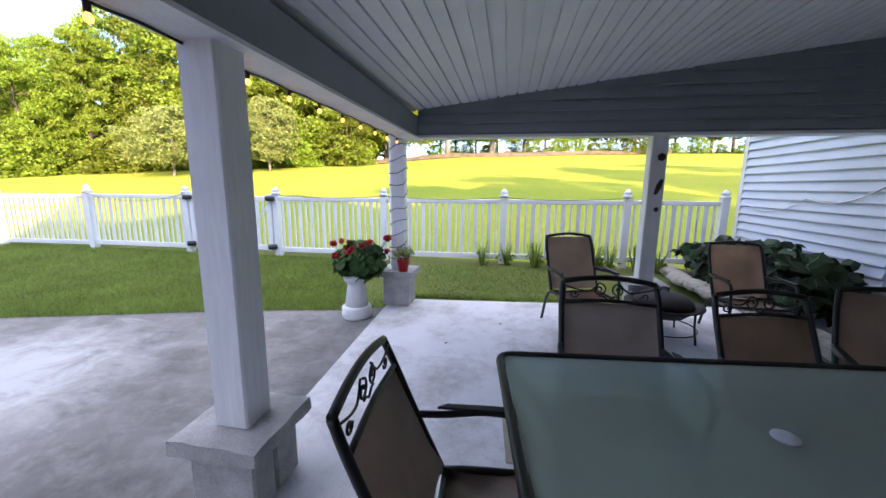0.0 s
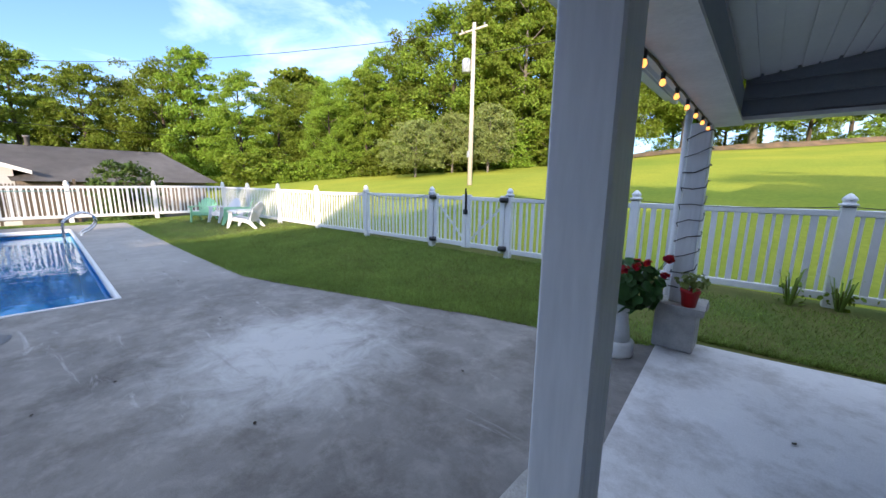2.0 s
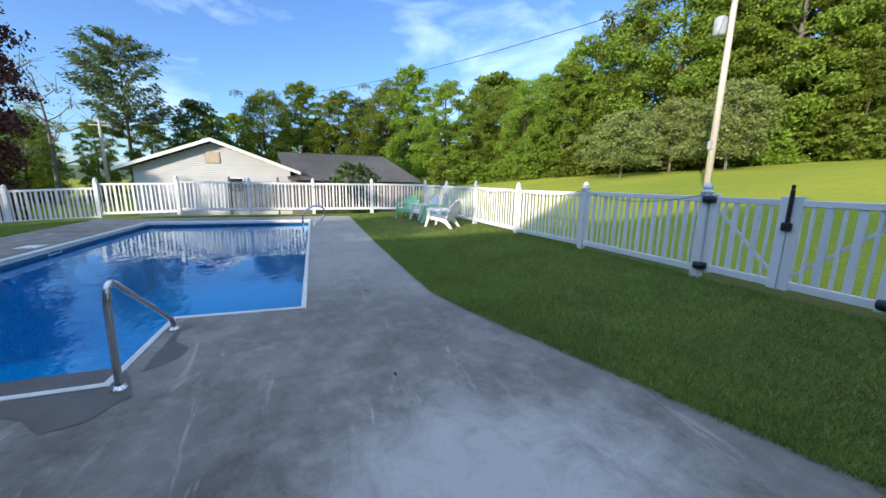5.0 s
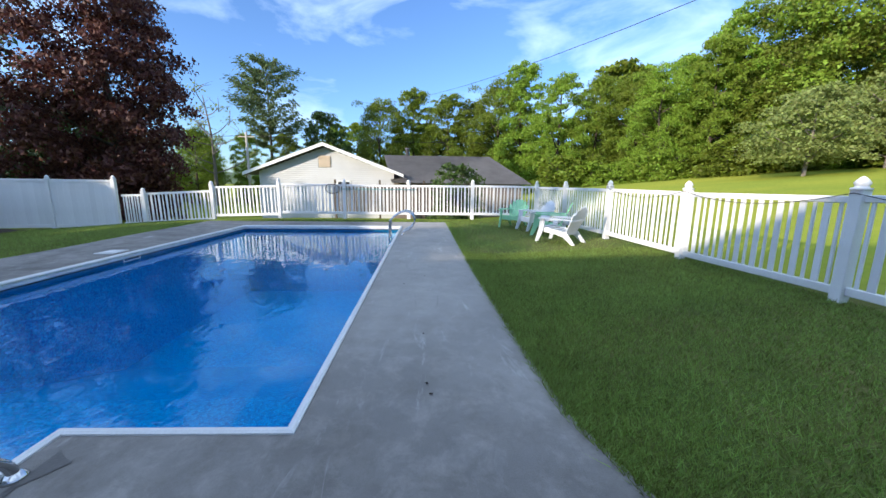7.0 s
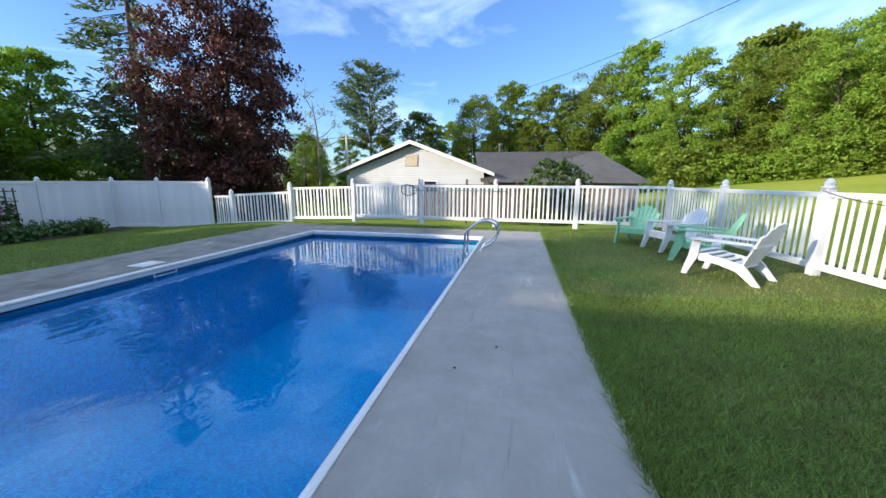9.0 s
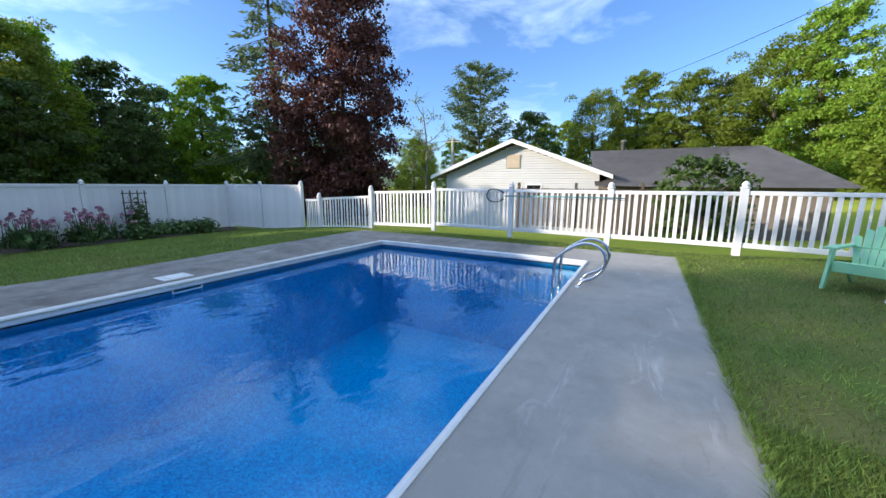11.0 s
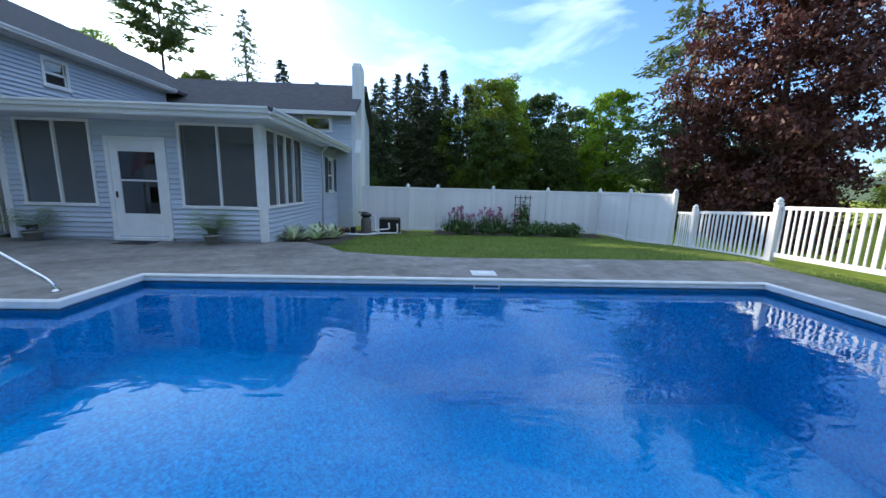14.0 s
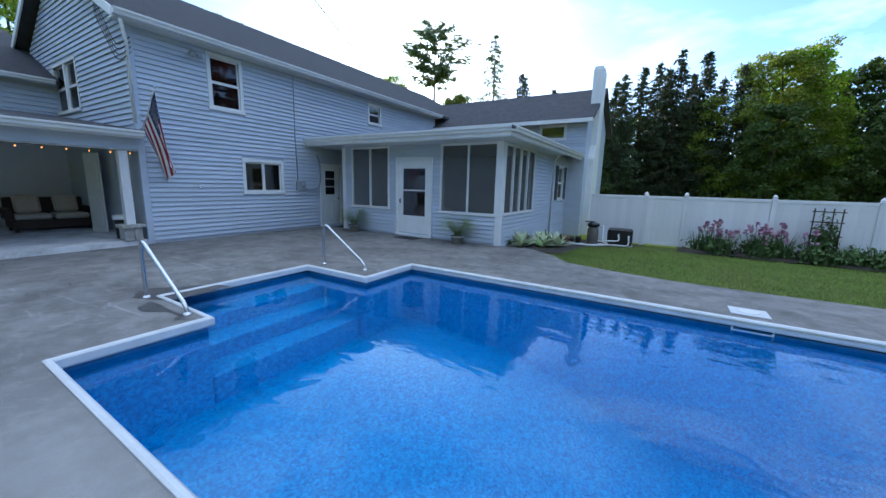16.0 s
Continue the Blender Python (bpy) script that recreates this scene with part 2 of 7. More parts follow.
M_PINE = leafy("pine_needle", (0.130, 0.185, 0.075), 0.3, 0.1, 0.42)
M_MAROON = leafy("maroon_leaf", (0.125, 0.046, 0.038), 0.5, 0.0, 0.25)
M_POLE = mat("weathered_pole", (0.55, 0.50, 0.44), 0.9, 0.3, 2, 30, 0.8, stretch=(1, 1, 0.1))
# brown darkened in the base colour so that rooms look unlit
M_INSIDE = mat("dim_brown_wall", (0.20, 0.165, 0.14), 0.8, 0.3, 2, 30, 0.1)

M_LINER = bpy.data.materials.new("blue_speckled_liner")
M_LINER.use_nodes = True
n_, l_ = M_LINER.node_tree.nodes, M_LINER.node_tree.links
tc_, vo_, no_ = n_.new("ShaderNodeTexCoord"), n_.new("ShaderNodeTexVoronoi"), n_.new("ShaderNodeTexNoise")
vo_.inputs["Scale"].default_value = 42
no_.inputs["Scale"].default_value = 0.6
rp_ = n_.new("ShaderNodeValToRGB")
rp_.color_ramp.elements[0].color, rp_.color_ramp.elements[1].color = (0.001, 0.20, 0.50, 1), (0.006, 0.56, 0.88, 1)
rp_.color_ramp.elements[0].position, rp_.color_ramp.elements[1].position = 0.1, 0.9
mx_ = n_.new("ShaderNodeMixRGB")
mx_.blend_type, mx_.inputs[0].default_value = "MULTIPLY", 0.1
l_.new(tc_.outputs["Object"], vo_.inputs["Vector"])
l_.new(tc_.outputs["Object"], no_.inputs["Vector"])
l_.new(vo_.outputs["Color"], rp_.inputs[0])
l_.new(rp_.outputs[0], mx_.inputs[1])
l_.new(no_.outputs[0], mx_.inputs[2])
l_.new(mx_.outputs[0], n_["Principled BSDF"].inputs["Base Color"])
n_["Principled BSDF"].inputs["Roughness"].default_value = 0.5

M_WATER = bpy.data.materials.new("pool_water")
M_WATER.use_nodes = True
n_, l_ = M_WATER.node_tree.nodes, M_WATER.node_tree.links
n_.remove(n_["Principled BSDF"])
tr_, gl_, fr_, mx_ = n_.new("ShaderNodeBsdfTransparent"), n_.new("ShaderNodeBsdfGlossy"), n_.new("ShaderNodeFresnel"), n_.new("ShaderNodeMixShader")
tr_.inputs["Color"].default_value = (0.30, 0.88, 1.0, 1)
body_, mb_ = n_.new("ShaderNodeBsdfDiffuse"), n_.new("ShaderNodeMixShader")
body_.inputs["Color"].default_value = (0.002, 0.21, 0.60, 1)
mb_.inputs[0].default_value = 0.14
l_.new(tr_.outputs[0], mb_.inputs[1])
l_.new(body_.outputs[0], mb_.inputs[2])
gl_.inputs["Roughness"].default_value, gl_.inputs["Color"].default_value = 0.004, (0.82, 0.98, 1.0, 1)
fr_.inputs["IOR"].default_value = 1.46
tc_, mp_, no_, n2_, bp_ = n_.new("ShaderNodeTexCoord"), n_.new("ShaderNodeMapping"), n_.new("ShaderNodeTexNoise"), n_.new("ShaderNodeTexNoise"), n_.new("ShaderNodeBump")
mp_.inputs["Scale"].default_value = (1.0, 1.6, 1.0)
no_.inputs["Scale"].default_value, no_.inputs["Detail"].default_value, no_.inputs["Distortion"].default_value = 2.6, 2.5, 0.7
bp_.inputs["Strength"].default_value, bp_.inputs["Distance"].default_value = 0.10, 0.05
l_.new(tc_.outputs["Object"], mp_.inputs["Vector"])
l_.new(mp_.outputs[0], no_.inputs["Vector"])
l_.new(no_.outputs[0], bp_.inputs["Height"])
l_.new(bp_.outputs[0], gl_.inputs["Normal"])
l_.new(bp_.outputs[0], fr_.inputs["Normal"])
l_.new(fr_.outputs[0], mx_.inputs[0])
l_.new(mb_.outputs[0], mx_.inputs[1])
l_.new(gl_.outputs[0], mx_.inputs[2])
l_.new(mx_.outputs[0], n_["Material Output"].inputs["Surface"])

M_GLASS = bpy.data.materials.new("window_glass")
M_GLASS.use_nodes = True
n_, l_ = M_GLASS.node_tree.nodes, M_GLASS.node_tree.links
n_.remove(n_["Principled BSDF"])
tr_, gl_, fr_, mx_ = n_.new("ShaderNodeBsdfTransparent"), n_.new("ShaderNodeBsdfGlossy"), n_.new("ShaderNodeFresnel"), n_.new("ShaderNodeMixShader")
tr_.inputs["Color"].default_value = (0.75, 0.78, 0.78, 1)
gl_.inputs["Roughness"].default_value = 0.01
fr_.inputs["IOR"].default_value = 2.3
l_.new(fr_.outputs[0], mx_.inputs[0])
l_.new(tr_.outputs[0], mx_.inputs[1])
l_.new(gl_.outputs[0], mx_.inputs[2])
l_.new(mx_.outputs[0], n_["Material Output"].inputs["Surface"])

M_SCREEN = bpy.data.materials.new("insect_screen")
M_SCREEN.use_nodes = True
n_, l_ = M_SCREEN.node_tree.nodes, M_SCREEN.node_tree.links
pr_ = n_["Principled BSDF"]
pr_.inputs["Base Color"].default_value, pr_.inputs["Roughness"].default_value = (0.19, 0.195, 0.20, 1), 0.6
tr_, mx_ = n_.new("ShaderNodeBsdfTransparent"), n_.new("ShaderNodeMixShader")
mx_.inputs[0].default_value = 0.30
l_.new(tr_.outputs[0], mx_.inputs[1])
l_.new(pr_.outputs[0], mx_.inputs[2])
l_.new(mx_.outputs[0], n_["Material Output"].inputs["Surface"])


# ---- mesh helpers ----
def add_box(bm, x0, y0, z0, x1, y1, z1, bevel=0.0):
    """A box between two corners, added to bm."""
    x0, x1, y0, y1, z0, z1 = min(x0, x1), max(x0, x1), min(y0, y1), max(y0, y1), min(z0, z1), max(z0, z1)
    v = [bm.verts.new(p) for p in ((x0, y0, z0), (x1, y0, z0), (x1, y1, z0), (x0, y1, z0), (x0, y0, z1), (x1, y0, z1), (x1, y1, z1), (x0, y1, z1))]
    faces = [bm.faces.new([v[i] for i in q]) for q in ((0, 3, 2, 1), (4, 5, 6, 7), (0, 1, 5, 4), (1, 2, 6, 5), (2, 3, 7, 6), (3, 0, 4, 7))]
    if bevel:
        es = list({e for f in faces for e in f.edges})
        bmesh.ops.bevel(bm, geom=es, offset=bevel, segments=1, affect="EDGES")
    return bm


def box(x0, y0, z0, x1, y1, z1, bevel=0.0):
    return add_box(bmesh.new(), x0, y0, z0, x1, y1, z1, bevel)


def prism(points, axis, a, b):
    """A convex or concave outline of 2D points pushed from a to b along an axis: 'x' takes (y, z), 'y' takes (x, z), 'z' takes (x, y)."""
    bm = bmesh.new()

    def at(p, c):
        return {"x": (c, p[0], p[1]), "y": (p[0], c, p[1]), "z": (p[0], p[1], c)}[axis]
    lo, hi = [bm.verts.new(at(p, a)) for p in points], [bm.verts.new(at(p, b)) for p in points]
    bm.faces.new(lo), bm.faces.new(hi)
    for i in range(len(points)):
        j = (i + 1) % len(points)
        bm.faces.new((lo[i], lo[j], hi[j], hi[i]))
    bmesh.ops.recalc_face_normals(bm, faces=bm.faces)
    return bm


def lathe(profile, segments=20, bm=None, at=(0, 0, 0)):
    """Turn (radius, z) pairs round the z axis."""
    bm = bm or bmesh.new()
    rings = []
    for r, z in profile:
        rings.append([bm.verts.new((at[0] + r * math.cos(2 * math.pi * i / segments), at[1] + r * math.sin(2 * math.pi * i / segments), at[2] + z)) for i in range(segments)])
    for a, b in zip(rings, rings[1:]):
        for i in range(segments):
            j = (i + 1) % segments
            bm.faces.new((a[i], a[j], b[j], b[i]))
    bm.faces.new(rings[0][::-1])
    bm.faces.new(rings[-1])
    for f in bm.faces:
        f.smooth = True
    return bm


def tube(points, r, sides=8, bm=None, taper=None):
    """A round bar along points; taper: its radius at the far end."""
    bm = bm or bmesh.new()
    pts = [Vector(p) for p in points]
    rings = []
    side = None
    for i, p in enumerate(pts):
        d = (pts[min(i + 1, len(pts) - 1)] - pts[max(i - 1, 0)]).normalized()
        if side is None:
            side = d.cross(Vector((0, 0, 1)) if abs(d.z) < 0.9 else Vector((1, 0, 0))).normalized()
        side = (side - d * side.dot(d)).normalized()
        up = d.cross(side)
        rr = r if taper is None else r + (taper - r) * i / (len(pts) - 1)
        rings.append([bm.verts.new(p + rr * (math.cos(2 * math.pi * k / sides) * side + math.sin(2 * math.pi * k / sides) * up)) for k in range(sides)])
    for a, b in zip(rings, rings[1:]):
        for k in range(sides):
            j = (k + 1) % sides
            f = bm.faces.new((a[k], a[j], b[j], b[k]))
            f.smooth = True
    bm.faces.new(rings[0][::-1])
    bm.faces.new(rings[-1])
    return bm


def arc(points, steps=6):
    """A Catmull-Rom line through points."""
    p = [Vector(q) for q in points]
    p = [2 * p[0] - p[1]] + p + [2 * p[-1] - p[-2]]
    out = []
    for i in range(1, len(p) - 2):
        for s in range(steps):
            t = s / steps
            a, b, c, d = p[i - 1], p[i], p[i + 1], p[i + 2]
            out.append(0.5 * ((2 * b) + (c - a) * t + (2 * a - 5 * b + 4 * c - d) * t * t + (3 * b - a - 3 * c + d) * t ** 3))
    out.append(p[-2])
    return out


def link(name, bm, material, parent=None):
    if isinstance(bm, bmesh.types.BMesh):
        me = bpy.data.meshes.new(name)
        bm.to_mesh(me)
        bm.free()
    else:
        me = bm
    if material and not me.materials:
        me.materials.append(material)
    ob = new(name, me)
    if parent:
        ob.parent = parent
    return ob


def part(name, bm, material, parent, label=""):
    ob = link(name, bm, material, parent)
    return tagged(ob, label) if label else ob


def thing(name, label, category, at=None, group="", kind=""):
    ob = new(name)
    ob.empty_display_size = 0.1
    if at is not None:
        ob.matrix_basis = at
    return tagged(ob, label, category, group, kind)


def structure(name, bm, material, label="", category=""):
    return tagged(link(name, bm, material), label, category, kind="structure")


def soup(verts, faces, name):
    """A mesh from arrays of points and faces."""
    me = bpy.data.meshes.new(name)
    me.from_pydata([tuple(v) for v in verts], [], [tuple(f) for f in faces])
    return me


# ---- ground ----
def smooth(a, b, v):
    t = min(1.0, max(0.0, (v - a) / (b - a)))
    return t * t * (3 - 2 * t)


def ground_z(x, y):
    """Height of the lawn and the land around it."""
    edge = 4.05 if x < -7 else 4.05 + 0.36 * (x + 7) if x < -1.26 else 6.3
    z = -0.02 + 0.15 * smooth(edge + 0.4, max(8.0, edge + 1.8), y)
    z -= 0.42 * smooth(-4.5, -12.0, y)
    far = max(0.0, y - 8.2)
    rise = 0.03 + 0.088 * max(smooth(-50, -6, x), 0.8 * smooth(-74, -36, x))
    z += rise * (min(far, 80) + 0.05 * max(0.0, min(far, 400) - 80))
    z -= 0.9 * smooth(-19.6, -29, x) * (1 - smooth(10, 26, y))
    z += 0.15 * noise.noise((x * 0.07, y * 0.07, 0)) * smooth(9, 16, y)
    return z


def grid_sheet(xs, ys, hole=None):
    bm = bmesh.new()
    v = [[bm.verts.new((x, y, ground_z(x, y))) for x in xs] for y in ys]
    for j in range(len(ys) - 1):
        for i in range(len(xs) - 1):
            cx, cy = (xs[i] + xs[i + 1]) / 2, (ys[j] + ys[j + 1]) / 2
            if hole and hole(cx, cy):
                continue
            bm.faces.new((v[j][i], v[j][i + 1], v[j + 1][i + 1], v[j + 1][i])).smooth = True
    return bm


POOL = [(-17.16, -2.57), (-7.24, -2.57), (-7.24, -1.28), (-5.76, -1.28), (-5.76, 1.13), (-7.10, 1.15), (-7.06, 2.43), (-17.16, 2.49)]


def in_pool(x, y):
    return (-17.3 < x < -7.1 and -2.7 < y < 2.55) or (-7.2 < x < -5.6 and -1.4 < y < 1.3)


FENCE_X0, FENCE_X1, FENCE_Y0, FENCE_Y1 = -19.3, 4.2, -12.0, 8.2
xs = sorted({-3000, -1500, -800, -400, -250, -160, -110, -80, *range(-64, -20, 4), *[-20 + i * 0.5 for i in range(0, 50)], *range(6, 40, 4), 40, 60, 90, 140, 220, 400, 800, 1500, 3000})
ys = sorted({-3000, -1500, -800, -400, -250, -160, -100, -70, -50, -36, -26, -20, -16, *[-14 + i * 0.5 for i in range(0, 46)], *range(10, 60, 3), 60, 70, 80, 95, 120, 160, 220, 300, 420, 800, 1500, 3000})
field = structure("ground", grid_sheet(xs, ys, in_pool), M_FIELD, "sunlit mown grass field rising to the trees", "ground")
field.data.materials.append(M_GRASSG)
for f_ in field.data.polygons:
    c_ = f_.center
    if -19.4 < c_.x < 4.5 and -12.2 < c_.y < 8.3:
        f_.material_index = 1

# patio round the pool
EDGE_N = [(-18.6, 4.08), (-15.0, 4.06), (-11.0, 4.03), (-8.3, 4.05), (-7.2, 4.07), (-6.3, 4.30), (-5.5, 4.56), (-4.6, 4.84), (-3.9, 5.06), (-3.2, 5.30), (-2.8, 5.40), (-1.9, 5.60), (-1.26, 5.88)]
EDGE_S = [(-1.0, -5.8), (-8.6, -5.9), (-9.3, -5.35), (-9.75, -4.75), (-10.6, -4.5), (-11.6, -4.32), (-13.0, -4.3), (-15.0, -4.4), (-18.6, -4.45)]
outline = EDGE_N + [(-0.95, 5.86), (-0.95, -0.5)] + EDGE_S
bm = bmesh.new()
ov = [bm.verts.new((x, y, 0.0)) for x, y in outline]
pv = [bm.verts.new((x, y, 0.0)) for x, y in POOL]
oe = [bm.edges.new((ov[i], ov[(i + 1) % len(ov)])) for i in range(len(ov))]
pe = [bm.edges.new((pv[i], pv[(i + 1) % len(pv)])) for i in range(len(pv))]
bmesh.ops.triangle_fill(bm, use_beauty=True, edges=oe + pe)
bmesh.ops.recalc_face_normals(bm, faces=bm.faces)
if sum(f.normal.z for f in bm.faces) < 0:
    bmesh.ops.reverse_faces(bm, faces=bm.faces)
ext = bmesh.ops.extrude_face_region(bm, geom=list(bm.faces))
for v in [g for g in ext["geom"] if isinstance(g, bmesh.types.BMVert)]:
    v.co.z -= 0.12
bmesh.ops.recalc_face_normals(bm, faces=bm.faces)
structure("patio", bm, M_DECK, "weathered stained grey concrete patio round the pool", "patio")

# pool shell, water, coping, steps
bm = bmesh.new()
DEPTHS = [(-17.16, -2.2), (-12.0, -2.2), (-9.5, -1.3), (-7.06, -1.1)]
for (xa, za), (xb, zb) in zip(DEPTHS, DEPTHS[1:]):
    bm.faces.new([bm.verts.new(p) for p in ((xa, -2.57, za), (xb, -2.57, zb), (xb, 2.49, zb), (xa, 2.49, za))])
bm.faces.new([bm.verts.new(p) for p in ((-7.24, -1.28, -1.1), (-5.76, -1.28, -1.1), (-5.76, 1.18, -1.1), (-7.24, 1.18, -1.1))])
for (xa, ya), (xb, yb) in zip(POOL, POOL[1:] + POOL[:1]):
    bm.faces.new([bm.verts.new(p) for p in ((xa, ya, -2.2), (xb, yb, -2.2), (xb, yb, -0.24), (xa, ya, -0.24))])
pool = thing("swimming_pool", "in-ground pool with blue speckled liner and white coping", "swimming pool", kind="structure")
part("liner", bm, M_LINER, pool)
bm = bmesh.new()
for (xa, ya), (xb, yb) in zip(POOL, POOL[1:] + POOL[:1]):
    bm.faces.new([bm.verts.new(p) for p in ((xa, ya, -0.24), (xb, yb, -0.24), (xb, yb, -0.08), (xa, ya, -0.08))])
part("waterline_band", bm, M_LINER_WALL, pool, "dark blue patterned waterline band")
for k in range(3):
    xa = -5.76 - 0.44 * k
    part("pool_step", box(xa - 0.44, -1.27, -1.2, xa, 1.12, -0.30 - 0.22 * k, 0.02), M_LINER, pool)
n_p = len(POOL)
for i in range(n_p):
    (xa, ya), (xb, yb) = POOL[i], POOL[(i + 1) % n_p]
    d = Vector((xb - xa, yb - ya, 0)).normalized()
    nrm = Vector((d.y, -d.x, 0))
    prev = Vector((xa - POOL[i - 1][0], ya - POOL[i - 1][1], 0)).normalized()
    nxt = Vector((POOL[(i + 2) % n_p][0] - xb, POOL[(i + 2) % n_p][1] - yb, 0)).normalized()
    ga, gb = (1 if prev.cross(d).z > 0 else -1), (1 if d.cross(nxt).z > 0 else -1)
    prof = [(0.005, -0.09), (0.005, 0.012), (-0.012, 0.022), (-0.04, 0.018), (-0.056, 0.0), (-0.056, -0.07), (-0.045, -0.09)]
    bm = bmesh.new()
    ra = [bm.verts.new(Vector((xa, ya, 0)) - d * (u * ga) + nrm * u + Vector((0, 0, z))) for u, z in prof]
    rb = [bm.verts.new(Vector((xb, yb, 0)) + d * (u * gb) + nrm * u + Vector((0, 0, z))) for u, z in prof]
    for k in range(len(prof)):
        j = (k + 1) % len(prof)
        bm.faces.new((ra[k], ra[j], rb[j], rb[k]))
    bm.faces.new(ra), bm.faces.new(rb)
    bmesh.ops.recalc_face_normals(bm, faces=bm.faces)
    part("coping", bm, M_COPING, pool)
bm = bmesh.new()
wv = [bm.verts.new((x, y, -0.15)) for x, y in POOL]
bm.faces.new(wv)
water = structure("water", bm, M_WATER, "clear blue pool water with soft ripples", "water")
water.visible_shadow = False

# ---- fence ----
PICKETS = 17


def fence_panel(length):
    """A vinyl picket panel along +x from 0 to length, its foot at z 0."""
    p = thing("picket_fence", "white vinyl picket fence panel with wide and narrow pickets", "fence", group="pool fence")
    part("top_rail", box(0, -0.025, 1.12, length, 0.025, 1.20, 0.008), M_VINYL, p)
    part("bottom_rail", box(0, -0.025, 0.07, length, 0.025, 0.17, 0.008), M_VINYL, p)
    wide = bpy.data.meshes.new("picket")
    b = box(-0.038, -0.012, 0.165, 0.038, 0.012, 1.125, 0.004)
    b.to_mesh(wide)
    narrow = bpy.data.meshes.new("picket")
    b = box(-0.019, -0.012, 0.165, 0.019, 0.012, 1.125, 0.004)
    b.to_mesh(narrow)
    for me in (wide, narrow):
        me.materials.append(M_VINYL)
    count = max(3, round(length / 2.31 * PICKETS)) | 1
    for i in range(count):
        q = part("picket", narrow if i % 2 == 0 else wide, None, p)
        q.location.x = length * (i + 0.6) / (count + 0.2)
    return p


def fence_post(height):
    p = thing("fence_post", "white vinyl fence post with a pointed gothic cap", "fence post", group="fence posts")
    part("shaft", box(-0.062, -0.062, -0.1, 0.062, 0.062, height - 0.14, 0.006), M_VINYL, p)
    bm = bmesh.new()
    rings = [(0.072, 0), (0.072, 0.025), (0.05, 0.03), (0.045, 0.05), (0.058, 0.075), (0.045, 0.105), (0.02, 0.14), (0.004, 0.15)]
    lathe([(r * 1.25, z) for r, z in rings], 8, bm, (0, 0, height - 0.15))
    part("post_cap", bm, M_VINYL, p)
    return p


POST = fence_post(1.40)
PANEL = fence_panel(2.31)
used = {"post": False, "panel": False}


def put_post(x, y, z, turn=0.0):
    m = pose(x, y, z, 0, 0, turn)
    if not used["post"]:
        used["post"] = True
        POST.matrix_basis = m
        return POST
    return copy_thing(POST, m)


def put_panel(xa, ya, za, xb, yb, zb, own=False):
    """A panel between two posts; it leans with the land."""
    d = Vector((xb - xa, yb - ya, zb - za))
    flat = math.hypot(d.x, d.y)
    yaw = math.atan2(d.y, d.x)
    a = Vector((xa, ya, za)) + d * (0.062 / flat)
    m = Matrix.Translation(a) @ Matrix.Rotation(yaw, 4, "Z") @ Matrix(((1, 0, 0, 0), (0, 1, 0, 0), (d.z / flat, 0, 1, 0), (0, 0, 0, 1)))
    length = flat - 0.124
    if abs(length - 2.31) < 0.2:
        if not used["panel"]:
            used["panel"] = True
            p = PANEL
        else:
            p = copy_thing(PANEL, Matrix())
        m = m @ Matrix.Diagonal((length / 2.31, 1, 1, 1))
    else:
        p = fence_panel(length)
    p.matrix_basis = m
    return p


S_POSTS = [(-19.45, -8.1, -0.34), (-19.33, -7.17, -0.27), (-19.32, -4.70, 0.01), (-19.31, -2.25, 0.15), (-19.26, 0.20, 0.15), (-19.20, 2.64, 0.15), (-18.99, 5.07, 0.18), (-18.70, 7.45, 0.17)]
L_POSTS = [(-18.70, 7.45, 0.15), (-16.25, 7.58, 0.15), (-13.80, 7.70, 0.15), (-11.36, 7.83, 0.12), (-8.92, 7.95, 0.15), (-6.48, 8.03, 0.15)]
R_POSTS = [(-4.42, 8.10, 0.15), (-2.15, 8.16, 0.16), (0.15, 8.32, 0.17), (2.33, 8.42, 0.19), (3.93, 8.50, 0.20)]
for line in (S_POSTS[1:], L_POSTS[1:], R_POSTS):
    for i, (x, y, z) in enumerate(line):
        put_post(x, y, z, 2)
for line in (S_POSTS, L_POSTS, R_POSTS):
    for a, b in zip(line, line[1:]):
        put_panel(*a, *b)


# ---- walls and siding ----
def wall_boxes(axis, plane, thick, u0, u1, z0, z1, holes):
    """A wall with openings through it. axis 'x': the wall lies at x = plane and u is y; 'y': it lies at y = plane and u is x. It grows by thick."""
    us = sorted({u0, u1, *[min(max(h[0], u0), u1) for h in holes], *[min(max(h[1], u0), u1) for h in holes]})
    zs = sorted({z0, z1, *[min(max(h[2], z0), z1) for h in holes], *[min(max(h[3], z0), z1) for h in holes]})
    bm = bmesh.new()
    for a, b in zip(us, us[1:]):
        for c, d in zip(zs, zs[1:]):
            if any(h[0] <= (a + b) / 2 <= h[1] and h[2] <= (c + d) / 2 <= h[3] for h in holes):
                continue
            if axis == "x":
                add_box(bm, plane, a, c, plane + thick, b, d)
            else:
                add_box(bm, a, plane, c, b, plane + thick, d)
    return bm


